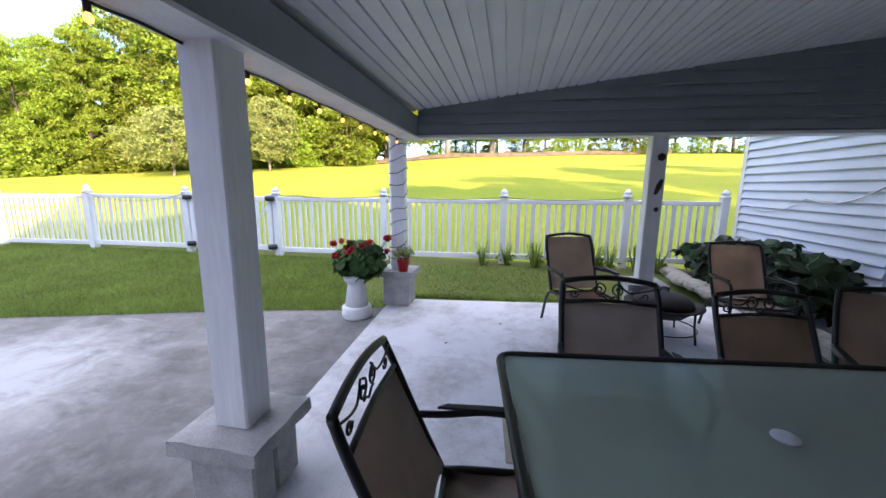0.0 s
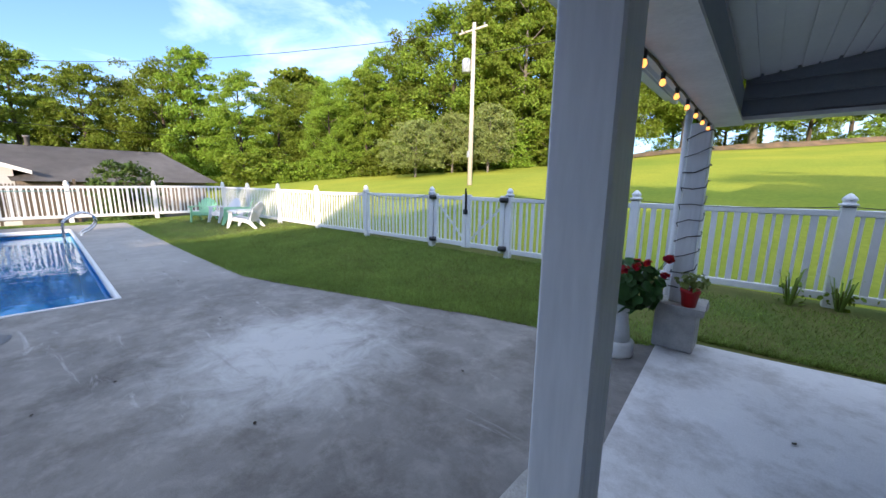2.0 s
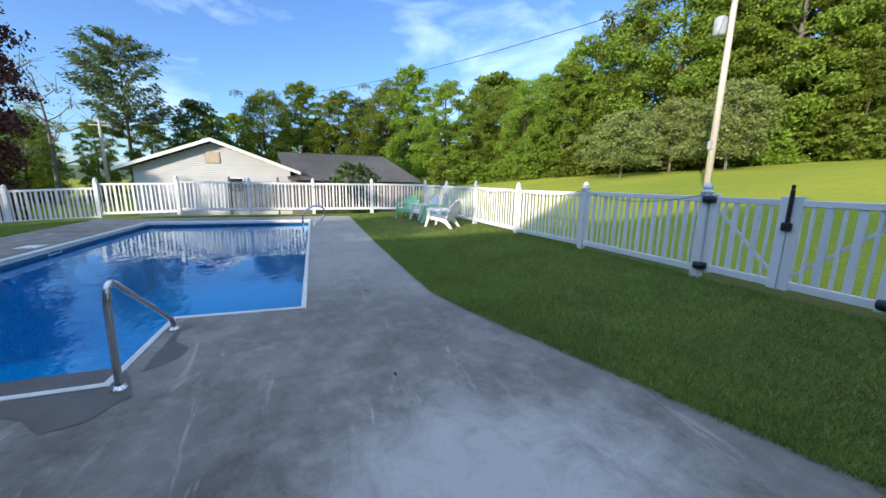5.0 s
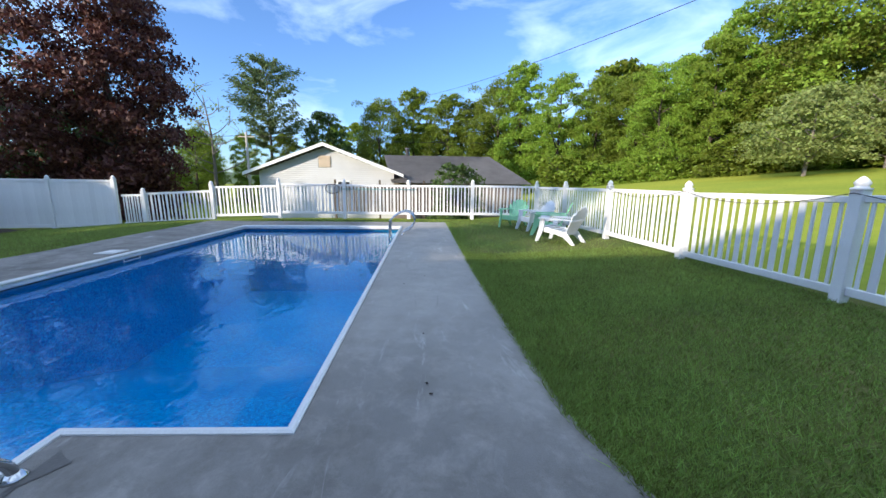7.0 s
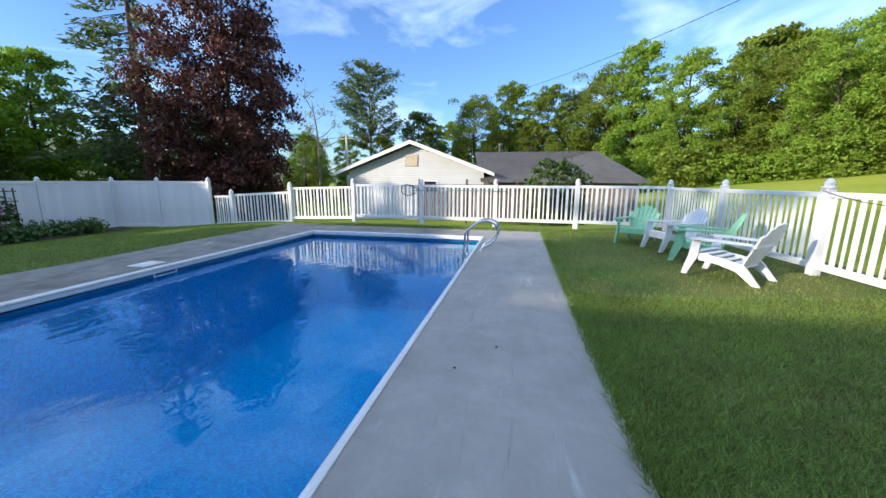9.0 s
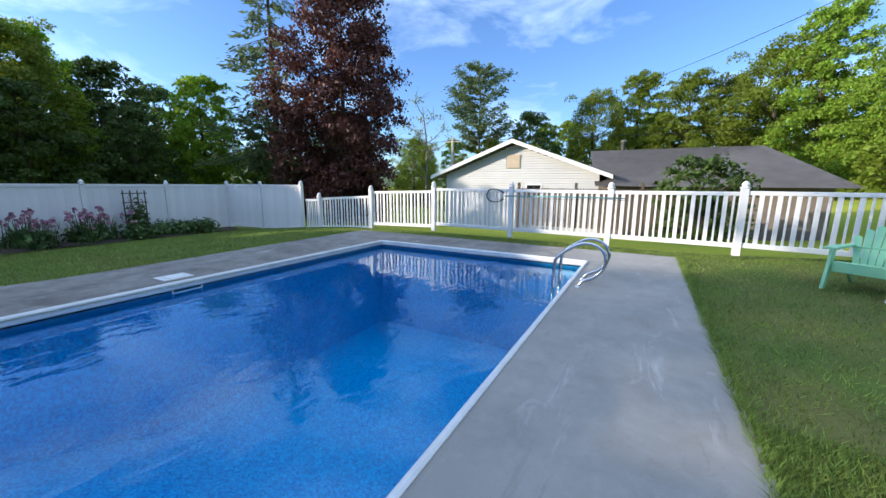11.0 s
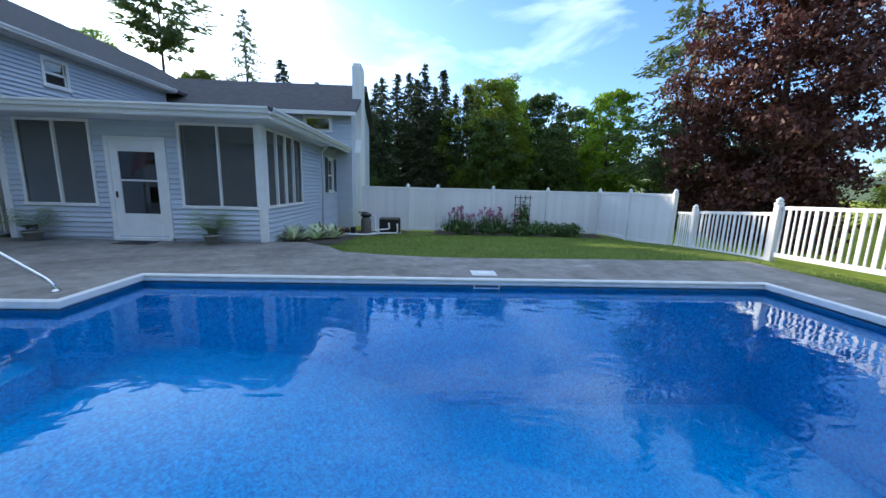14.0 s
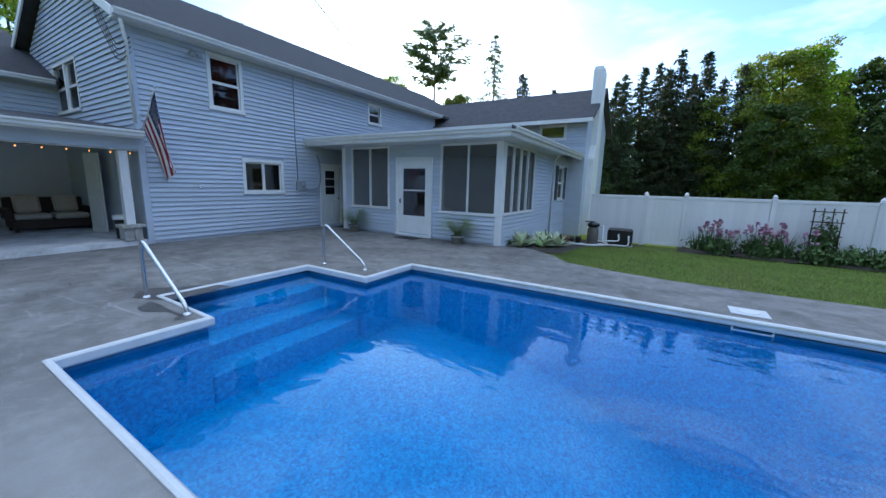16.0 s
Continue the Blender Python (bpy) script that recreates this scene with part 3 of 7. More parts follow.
def siding(parent, axis, plane, out, u0, u1, z0, z1, holes, material, course=0.115, limits=None):
    """Lapped boards over a wall, each a part. out: +1 or -1, the side they face. limits(z): the stretch of u that the wall has at z."""
    z, k = z0, 0
    while z < z1 - 0.01:
        top = min(z + course, z1)
        a, b = (u0, u1) if limits is None else limits((z + top) / 2)
        spans = [(max(a, u0), min(b, u1))]
        for h in holes:
            if h[2] < top - 0.01 and h[3] > z + 0.01:
                cut = []
                for s, e in spans:
                    if h[1] <= s or h[0] >= e:
                        cut.append((s, e))
                    else:
                        cut += [(s, h[0]), (h[1], e)]
                spans = cut
        for s, e in spans:
            if e - s < 0.03:
                continue
            bm = bmesh.new()
            prof = [(0.0, z + 0.016), (0.034, z + 0.014), (0.035, z + 0.022), (0.006, top), (0.0, top)]
            ring = []
            for u in (s, e):
                ring.append([bm.verts.new((plane + out * o, u, zz) if axis == "x" else (u, plane + out * o, zz)) for o, zz in prof])
            for i in range(5):
                j = (i + 1) % 5
                bm.faces.new((ring[0][i], ring[0][j], ring[1][j], ring[1][i]))
            bm.faces.new(ring[0]), bm.faces.new(ring[1])
            bmesh.ops.recalc_face_normals(bm, faces=bm.faces)
            part("siding_board", bm, material, parent)
        z = top


def window(axis, plane, out, u0, u1, z0, z1, style="double", trim=0.09, depth=0.10, name="window", label="white-framed window in grey siding", glass=None, material=None):
    """A window in an opening: trim, sashes, muntins and panes. style: double (one over one), slider, pair, fixed."""
    material = material or M_TRIM
    w = thing(name, label, "window", kind="structure")

    def bx(a, b, c, d, o0, o1, bev=0.004):
        if axis == "x":
            return box(plane + out * o0, a, c, plane + out * o1, b, d, bev)
        return box(a, plane + out * o0, c, b, plane + out * o1, d, bev)
    fr = bmesh.new()
    for a, b, c, d in ((u0 - trim, u1 + trim, z1, z1 + trim), (u0 - trim, u0, z0, z1), (u1, u1 + trim, z0, z1)):
        if axis == "x":
            add_box(fr, plane - out * 0.06, a, c, plane + out * 0.035, b, d, 0.004)
        else:
            add_box(fr, a, plane - out * 0.06, c, b, plane + out * 0.035, d, 0.004)
    part("window_frame", fr, material, w)
    part("window_sill", bx(u0 - trim - 0.02, u1 + trim + 0.02, z0 - trim, z0, -0.06, 0.055), material, w)
    cells = {"double": [(u0, u1, z0, (z0 + z1) / 2), (u0, u1, (z0 + z1) / 2, z1)],
             "slider": [(u0, (u0 + u1) / 2, z0, z1), ((u0 + u1) / 2, u1, z0, z1)],
             "pair": [(u0, (u0 + u1) / 2 - 0.05, z0, (z0 + z1) / 2), (u0, (u0 + u1) / 2 - 0.05, (z0 + z1) / 2, z1), ((u0 + u1) / 2 + 0.05, u1, z0, (z0 + z1) / 2), ((u0 + u1) / 2 + 0.05, u1, (z0 + z1) / 2, z1)],
             "fixed": [(u0, u1, z0, z1)]}[style]
    if style == "pair":
        part("mullion", bx((u0 + u1) / 2 - 0.05, (u0 + u1) / 2 + 0.05, z0, z1, -0.05, 0.03), material, w)
    for k, (a, b, c, d) in enumerate(cells):
        s = 0.035
        o = -0.02 - 0.018 * (k % 2)
        sash = bmesh.new()
        for q in ((a, b, c, c + s), (a, b, d - s, d), (a, a + s, c + s, d - s), (b - s, b, c + s, d - s)):
            if axis == "x":
                add_box(sash, plane + out * (o - 0.015), q[0], q[2], plane + out * (o + 0.015), q[1], q[3])
            else:
                add_box(sash, q[0], plane + out * (o - 0.015), q[2], q[1], plane + out * (o + 0.015), q[3])
        part("sash", sash, material, w)
        pane = part("pane", bx(a + s, b - s, c + s, d - s, o - 0.003, o + 0.003, 0), glass or M_GLASS, w)
        pane.visible_shadow = False
    return w


# ---- back porch ----
SLAB_Z = 0.12
slab_pts = [(-1.06, -0.5), (4.2, -0.5), (4.2, 6.55), (-0.48, 5.93), (-1.24, 5.86), (-1.12, 3.4)]
structure("porch_slab", prism(slab_pts, "z", -0.1, SLAB_Z), M_SLAB, "pale smooth concrete slab under the porch roof", "floor")
POST_X = -0.95


def ceiling_z(x):
    return 2.44 + 0.122 * (x + 1.04)


def porch_post(y, x, zb, top, wide, label):
    p = thing("porch_post", label, "post", pose(x, y, zb), group="porch posts")
    part("shaft", box(-wide, -wide, 0, wide, wide, top - zb, 0.008), M_PAINT, p)
    return p


def pedestal(x, y, zt, label):
    """A stack of hollow blocks under a thick cap slab with a worn edge."""
    p = thing("block_pedestal", label, "pedestal", pose(x, y, SLAB_Z), group="porch pedestals")
    h = zt - SLAB_Z
    b = bmesh.new()
    add_box(b, -0.165, -0.165, 0, 0.165, -0.02, h - 0.07, 0.012)
    part("block", b, M_BLOCK, p)
    b = bmesh.new()
    add_box(b, -0.155, -0.012, 0, 0.165, 0.165, h - 0.07, 0.012)
    part("block", b, M_BLOCK, p)
    b = box(-0.215, -0.215, h - 0.07, 0.215, 0.215, h, 0.0)
    bmesh.ops.subdivide_edges(b, edges=b.edges, cuts=5, use_grid_fill=True)
    for v in b.verts:
        if abs(v.co.x) > 0.205 or abs(v.co.y) > 0.205:
            k = noise.noise(v.co * 9 + Vector((x, y, 0))) * 0.014
            v.co.x += k if v.co.x > 0.205 else (-k if v.co.x < -0.205 else 0)
            v.co.y += k if v.co.y > 0.205 else (-k if v.co.y < -0.205 else 0)
    part("cap_slab", b, M_BLOCK, p, "chipped concrete cap slab")
    return p


for px, py, pz in ((POST_X - 0.03, 2.80, 0.49), (POST_X - 0.15, 5.74, 0.56), (1.78, 5.76, 0.56), (POST_X, -0.20, 0.49)):
    pedestal(px, py, pz, "stacked grey concrete block pedestal with a chipped cap")
    porch_post(py, px, pz, 2.16, 0.085 if py < 5 else 0.08, "white painted square wooden post on a block pedestal")
beam = structure("porch_beam", box(POST_X - 0.10, -0.5, 2.16, POST_X + 0.10, 5.86, 2.40, 0.006), M_BEAM, "grey clad beam along the porch edge", "beam")
part("beam_soffit", box(POST_X - 0.12, -0.48, 2.14, POST_X + 0.12, 5.88, 2.16), M_PAINT, beam, "white board under the beam")
bm = prism([(POST_X + 0.10, 2.18), (4.15, 2.18), (4.15, ceiling_z(4.15) + 0.06), (POST_X + 0.10, ceiling_z(POST_X + 0.10) + 0.06)], "y", 5.70, 5.82)
gable_p = structure("porch_gable", bm, M_BEAM, "grey siding above the porch opening", "wall")
siding(gable_p, "y", 5.70, -1, POST_X + 0.10, 4.15, 2.18, 3.06, [], M_BEAM, 0.115, lambda z: (max(POST_X + 0.10, -1.04 + (z - 2.44) / 0.122), 4.15))
part("gable_sill", box(POST_X + 0.10, 5.66, 2.15, 4.15, 5.86, 2.18), M_TRIM, gable_p)
# ribbed soffit panels that run up the slope
bm = bmesh.new()
x = POST_X
while x < 4.18:
    for w_, dz in ((0.085, 0.0), (0.014, 0.014), (0.085, 0.0), (0.022, 0.020)):
        x2 = min(x + w_, 4.18)
        v = [bm.verts.new(p) for p in ((x, -0.5, ceiling_z(x) + dz), (x2, -0.5, ceiling_z(x2) + dz), (x2, 5.70, ceiling_z(x2) + dz), (x, 5.70, ceiling_z(x) + dz))]
        bm.faces.new(v)
        w2 = [bm.verts.new(p) for p in ((x2, -0.5, ceiling_z(x2)), (x2, 5.70, ceiling_z(x2)), (x2, 5.70, ceiling_z(x2) + 0.022), (x2, -0.5, ceiling_z(x2) + 0.022))]
        bm.faces.new(w2)
        x = x2
structure("ceiling", bm, M_SOFFIT, "white ribbed vinyl ceiling panels under the porch roof", "ceiling")
roof_p = structure("porch_roof", prism([(-1.42, 2.50), (4.18, ceiling_z(4.18) + 0.12), (4.18, ceiling_z(4.18) + 0.2), (-1.42, 2.58)], "y", -0.48, 6.0), M_ROOF, "low dark shingled roof over the porch", "roof")
part("fascia", box(-1.40, -0.48, 2.40, -1.36, 6.0, 2.52), M_TRIM, roof_p)


def gutter(name, a, b, out, parent):
    """A K-shaped gutter from a to b, hung on the side that out points to."""
    a, b, o = Vector(a), Vector(b), Vector(out)
    prof = [(0, 0.06), (0, -0.06), (0.07, -0.06), (0.085, -0.01), (0.115, 0.025), (0.115, 0.06), (0.105, 0.06), (0.10, 0.03), (0.07, -0.045), (0.012, -0.045), (0.012, 0.06)]
    bm = bmesh.new()
    r = [[bm.verts.new(p + o * u + Vector((0, 0, z))) for u, z in prof] for p in (a, b)]
    for i in range(len(prof)):
        j = (i + 1) % len(prof)
        bm.faces.new((r[0][i], r[0][j], r[1][j], r[1][i]))
    bm.faces.new(r[0]), bm.faces.new(r[1])
    bmesh.ops.recalc_face_normals(bm, faces=bm.faces)
    return part(name, bm, M_TRIM, parent)


gutter("gutter", (-1.40, -0.48, 2.50), (-1.40, 6.0, 2.50), (-1, 0, 0), roof_p)
part("fascia_siding", box(-1.115, -0.48, 2.165, -1.055, 5.95, 2.42), M_SIDING, roof_p, "grey siding band under the eave")
part("eave_soffit", box(-1.36, -0.47, 2.42, -1.05, 5.98, 2.44), M_TRIM, roof_p)

# east wing beside the porch
EWX = 4.15
ew = structure("wall_east", wall_boxes("x", EWX, 0.2, -0.5, 8.45, 0, 4.15, []), M_SIDING_W, "pale blue-white vinyl siding wall", "wall")
siding(ew, "x", EWX, -1, 5.85, 8.45, 0.15, 4.15, [], M_SIDING_W, 0.13)
siding(ew, "x", EWX, -1, -0.5, 5.80, 3.2, 4.1, [], M_SIDING, 0.13)
part("corner_board", box(EWX - 0.035, 8.40, 0.1, EWX + 0.1, 8.50, 4.15, 0.004), M_TRIM, ew)
roof_e = structure("roof_east", prism([(EWX - 0.35, 4.12), (EWX + 4.5, 6.3), (EWX + 9, 4.12), (EWX + 9, 4.22), (EWX + 4.5, 6.42), (EWX - 0.35, 4.22)], "y", -0.5, 8.8), M_ROOF, "dark shingled roof of the east wing", "roof")
gutter("gutter", (EWX - 0.35, -0.4, 4.15), (EWX - 0.35, 8.8, 4.15), (-1, 0, 0), roof_e)
structure("wall_east_end", prism([(EWX, 0), (EWX + 8.6, 0), (EWX + 8.6, 4.1), (EWX + 4.5, 6.2), (EWX, 4.15)], "y", 8.20, 8.40), M_SIDING_W, "pale siding gable end", "wall")

# ---- main house ----
HX, HY, EAVE = -1.05, -0.5, 4.82
WIN_UP, WIN_LOW, WIN_SM = (-2.92, -2.18, 3.43, 4.66), (-4.05, -2.93, 1.24, 2.07), (-8.66, -8.05, 3.92, 4.56)
DOOR_B = (-6.45, -5.62, 0.05, 2.10)
big_holes = [WIN_UP, WIN_LOW, WIN_SM, DOOR_B]
wm = structure("wall_west", wall_boxes("x", HX, 0.2, -12.8, HY, -0.05, EAVE, big_holes), M_SIDING, "blue-grey vinyl lap siding wall of the house", "wall")
siding(wm, "x", HX, -1, -12.8, HY - 0.1, 0.06, EAVE, [(h[0] - 0.09, h[1] + 0.09, h[2] - 0.09, h[3] + 0.09) for h in big_holes], M_SIDING)
part("corner_board", box(HX - 0.03, HY - 0.10, 0, HX + 0.10, HY + 0.03, EAVE, 0.004), M_SIDING, wm)
window("x", HX, -1, *WIN_UP, "double", name="window_1", label="white double-hung upstairs window reflecting trees")
window("x", HX, -1, *WIN_LOW, "slider", name="window_2", label="white sliding window with dark panes")
window("x", HX, -1, *WIN_SM, "double", name="window_3", label="small white double-hung upstairs window")
APEX_X, APEX_Z = 3.05, 7.25


def rake(z):
    k = (APEX_Z - 0.15 - z) / (APEX_Z - 0.15 - EAVE)
    return (APEX_X - (APEX_X - HX) * min(1, k), APEX_X + (APEX_X - HX) * min(1, k))


WIN_G = (2.31, 4.15, 3.37, 4.58)
wg = structure("wall_north", wall_boxes("y", HY - 0.2, 0.2, HX + 0.2, 7.15, 0, EAVE, [WIN_G]), M_SIDING, "blue-grey siding gable wall above the porch", "wall")
bm = prism([(HX, EAVE), (7.15, EAVE), (APEX_X, APEX_Z - 0.15)], "y", HY - 0.2, HY)
part("gable", bm, M_SIDING, wg)
siding(wg, "y", HY, 1, HX, 7.15, 2.60, APEX_Z - 0.2, [(WIN_G[0] - 0.1, WIN_G[1] + 0.1, WIN_G[2] - 0.1, WIN_G[3] + 0.1)], M_SIDING, 0.125, lambda z: (HX, 7.15) if z < EAVE else rake(z))
window("y", HY, 1, *WIN_G, "pair", name="window_4", label="paired white double-hung windows in the gable")
roof_m = structure("roof_main", prism([(HX - 0.38, EAVE + 0.02), (APEX_X, APEX_Z), (7.5, EAVE + 0.02), (7.5, EAVE + 0.14), (APEX_X, APEX_Z + 0.13), (HX - 0.38, EAVE + 0.14)], "y", -18.0, HY + 0.30), M_ROOF, "dark shingled gable roof of the house", "roof")
part("soffit", box(HX - 0.36, -12.8, EAVE - 0.02, HX - 0.02, HY + 0.28, EAVE + 0.02), M_TRIM, roof_m)
gutter("gutter", (HX - 0.38, -12.8, EAVE + 0.06), (HX - 0.38, HY + 0.32, EAVE + 0.06), (-1, 0, 0), roof_m)
for s in (-1, 1):
    xe = HX - 0.38 if s < 0 else 7.5
    part("rake_board", prism([(xe, EAVE - 0.06), (APEX_X, APEX_Z - 0.08), (APEX_X, APEX_Z + 0.12), (xe, EAVE + 0.13)], "y", HY + 0.30, HY + 0.34), M_TRIM, roof_m)
part("vent_pipe", lathe([(0.05, 0), (0.05, 0.3)], 10, None, (0.4, -5.2, 5.4)), M_TRIM, roof_m)
part("downspout", tube([(HX - 0.12, HY + 0.05, 2.75), (HX - 0.12, HY + 0.05, 4.4), (HX - 0.40, HY + 0.2, 4.75)], 0.035, 6), M_TRIM, roof_m)

# rooms behind the walls, their darkness put into the wall colour
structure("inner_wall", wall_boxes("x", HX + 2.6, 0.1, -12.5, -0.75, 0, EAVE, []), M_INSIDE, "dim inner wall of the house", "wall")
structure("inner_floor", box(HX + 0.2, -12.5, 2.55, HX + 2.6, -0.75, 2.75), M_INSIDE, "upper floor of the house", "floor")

# ---- screened sunroom ----
SX0, SX1, SY = -7.74, -2.02, -5.75
TOP = 2.70
W_A, W_B, DOOR_S = (-3.97, -2.49, 0.84, 2.63), (-7.58, -5.95, 0.84, 2.63), (-5.53, -4.38, 0.10, 2.26)
front_holes = [W_A, W_B, DOOR_S]
ws = structure("sunroom_wall_north", wall_boxes("y", SY - 0.12, 0.12, SX0, SX1, 0, TOP, front_holes), M_SIDING, "grey siding front of the screened sunroom", "wall")
siding(ws, "y", SY, 1, SX0 + 0.14, SX1 - 0.12, 0.05, TOP, [(W_A[0] - 0.07, W_A[1] + 0.07, W_A[2] - 0.08, 3), (W_B[0] - 0.07, W_B[1] + 0.07, W_B[2] - 0.08, 3), (DOOR_S[0] - 0.1, DOOR_S[1] + 0.1, 0, DOOR_S[3] + 0.1)], M_SIDING)
W_C = (-8.30, -5.95, 0.86, 2.62)
ww = structure("sunroom_wall_west", wall_boxes("x", SX0, 0.12, -10.25, SY - 0.12, -0.2, TOP, [W_C]), M_SIDING, "grey siding side of the screened sunroom", "wall")
siding(ww, "x", SX0, -1, -10.25, SY - 0.14, -0.15, TOP, [(W_C[0] - 0.07, W_C[1] + 0.07, W_C[2] - 0.08, 3)], M_SIDING)


def screen_window(axis, plane, out, h, bays, name):
    w = thing(name, "white-framed screen panels of the sunroom", "screen window", kind="structure")
    fr = bmesh.new()
    t = 0.06
    spans = [(h[0] - t, h[1] + t, h[3], h[3] + t), (h[0] - t, h[0], h[2], h[3]), (h[1], h[1] + t, h[2], h[3])]
    cuts = [h[0] + (h[1] - h[0]) * k / bays for k in range(1, bays)]
    spans += [(c - 0.02, c + 0.02, h[2], h[3]) for c in cuts]
    for a, b, c, d in spans:
        if axis == "x":
            add_box(fr, plane - out * 0.05, a, c, plane + out * 0.035, b, d, 0.004)
        else:
            add_box(fr, a, plane - out * 0.05, c, b, plane + out * 0.035, d, 0.004)
    part("window_frame", fr, M_TRIM, w)
    q = (h[0] - t - 0.02, h[1] + t + 0.02, h[2] - 0.07, h[2])
    part("window_sill", box(plane - out * 0.05, q[0], q[2], plane + out * 0.05, q[1], q[3], 0.004) if axis == "x" else box(q[0], plane - out * 0.05, q[2], q[1], plane + out * 0.05, q[3], 0.004), M_TRIM, w)
    edges = [h[0], *cuts, h[1]]
    for a, b in zip(edges, edges[1:]):
        s = part("screen", box(plane - out * 0.031, a, h[2], plane - out * 0.028, b, h[3]) if axis == "x" else box(a, plane - out * 0.031, h[2], b, plane - out * 0.028, h[3]), M_SCREEN, w)
    return w


screen_window("y", SY, 1, W_A, 2, "screen_window_1")
screen_window("y", SY, 1, W_B, 2, "screen_window_2")
screen_window("x", SX0, -1, W_C, 4, "screen_window_3")
part("corner_post", box(SX0 - 0.03, SY - 0.13, 0, SX0 + 0.13, SY + 0.03, TOP, 0.006), M_TRIM, ws, "white corner post")
part("corner_post", box(SX1 - 0.13, SY - 0.13, 0, SX1 + 0.03, SY + 0.03, TOP, 0.006), M_TRIM, ws, "white corner post")
structure("sunroom_wall_east", wall_boxes("x", SX1 - 0.1, 0.1, -10.2, SY - 0.13, 0, TOP, []), M_SIDING, "grey siding side of the entry passage", "wall")
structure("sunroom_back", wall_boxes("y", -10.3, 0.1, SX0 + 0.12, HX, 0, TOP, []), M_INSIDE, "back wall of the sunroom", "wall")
structure("sunroom_floor", box(SX0 + 0.12, -10.2, -0.1, SX1 - 0.1, SY - 0.12, 0.06), M_SLAB, "sunroom floor slab", "floor")
structure("sunroom_ceiling", box(SX0 - 0.46, -10.3, TOP + 0.0, HX - 0.02, SY + 0.70, TOP + 0.05), M_TRIM, "white soffit and ceiling of the sunroom", "ceiling")
bm = bmesh.new()
A = [(SX0 - 0.53, SY + 0.78, 2.95), (HX - 0.03, SY + 0.78, 2.95), (HX - 0.03, -13.0, 3.75), (-5.6, -13.0, 3.75), (-5.6, -10.0, 3.55), (SX0 - 0.53, -13.0, 2.95)]
q = [bm.verts.new(p) for p in A]
top_in = [bm.verts.new((-5.4, -8.6, 3.52)), bm.verts.new((HX - 0.03, -8.6, 3.52)), bm.verts.new((-5.4, -13.0, 3.62)), bm.verts.new((HX - 0.03, -13.0, 3.62))]
bm.verts.ensure_lookup_table()
bm.faces.new((q[0], q[1], top_in[1], top_in[0]))
bm.faces.new((q[0], top_in[0], top_in[2], q[5]))
bm.faces.new((top_in[0], top_in[1], top_in[3], top_in[2]))
for v in (q[2], q[3], q[4]):
    bm.verts.remove(v)
bmesh.ops.recalc_face_normals(bm, faces=bm.faces)
ex = bmesh.ops.extrude_face_region(bm, geom=list(bm.faces))
for v in [g for g in ex["geom"] if isinstance(g, bmesh.types.BMVert)]:
    v.co.z -= 0.08
bmesh.ops.recalc_face_normals(bm, faces=bm.faces)
roof_s = structure("sunroom_roof", bm, M_ROOF, "low hipped dark shingle roof over the sunroom", "roof")
part("fascia", box(SX0 - 0.51, SY + 0.70, 2.72, HX - 0.03, SY + 0.75, 2.94), M_TRIM, roof_s)
part("fascia", box(SX0 - 0.51, -12.9, 2.72, SX0 - 0.47, SY + 0.70, 2.94), M_TRIM, roof_s)
gutter("gutter", (SX0 - 0.53, SY + 0.75, 2.88), (HX - 0.03, SY + 0.75, 2.88), (0, 1, 0), roof_s)
gutter("gutter", (SX0 - 0.51, SY + 0.77, 2.88), (SX0 - 0.51, -12.9, 2.88), (-1, 0, 0), roof_s)
part("downspout", tube([(SX0 - 0.44, -10.0, 2.80), (SX0 - 0.10, -10.3, 2.5), (SX0 - 0.08, -10.3, -0.1)], 0.035, 6), M_TRIM, roof_s)

# low side wall with a shuttered window, and the far wing with the chimney
WIN_T = (-12.3, -11.6, 1.15, 2.35)
wt = structure("wall_side", wall_boxes("x", SX0 + 0.06, 0.15, -13.0, -10.25, -0.45, 2.8, [WIN_T]), M_SIDING, "grey siding wall with a shuttered window", "wall")
siding(wt, "x", SX0 + 0.06, -1, -13.0, -10.3, -0.4, 2.75, [(WIN_T[0] - 0.1, WIN_T[1] + 0.1, WIN_T[2] - 0.1, WIN_T[3] + 0.1)], M_SIDING)
window("x", SX0 + 0.06, -1, *WIN_T, "double", name="window_5", label="narrow white window between dark shutters")
for a in (WIN_T[0] - 0.45, WIN_T[1] + 0.12):
    sh = thing("shutter", "dark blue-grey louvred window shutter", "shutter", group="shutters")
    fr = bmesh.new()
    for q in ((a, a + 0.05, 1.1, 2.4), (a + 0.28, a + 0.33, 1.1, 2.4), (a + 0.05, a + 0.28, 1.1, 1.17), (a + 0.05, a + 0.28, 2.33, 2.4), (a + 0.05, a + 0.28, 1.72, 1.79)):
        add_box(fr, SX0 + 0.04, q[0], q[2], SX0 + 0.01, q[1], q[3])
    part("shutter_frame", fr, M_BLACKP, sh)
    for k in range(18):
        z = 1.19 + k * 0.062
        if abs(z - 1.74) > 0.05:
            part("slat", box(SX0 + 0.036, a + 0.05, z, SX0 + 0.018, a + 0.28, z + 0.05), M_BLACKP, sh)
WY, WX0 = -13.0, -8.35
WIN_H = (-7.45, -6.45, 3.62, 4.12)
wv = structure("wing_wall", wall_boxes("y", WY - 0.2, 0.2, WX0, HX, -0.5, 4.4, [WIN_H]), M_SIDING, "grey siding upper wall of the far wing", "wall")
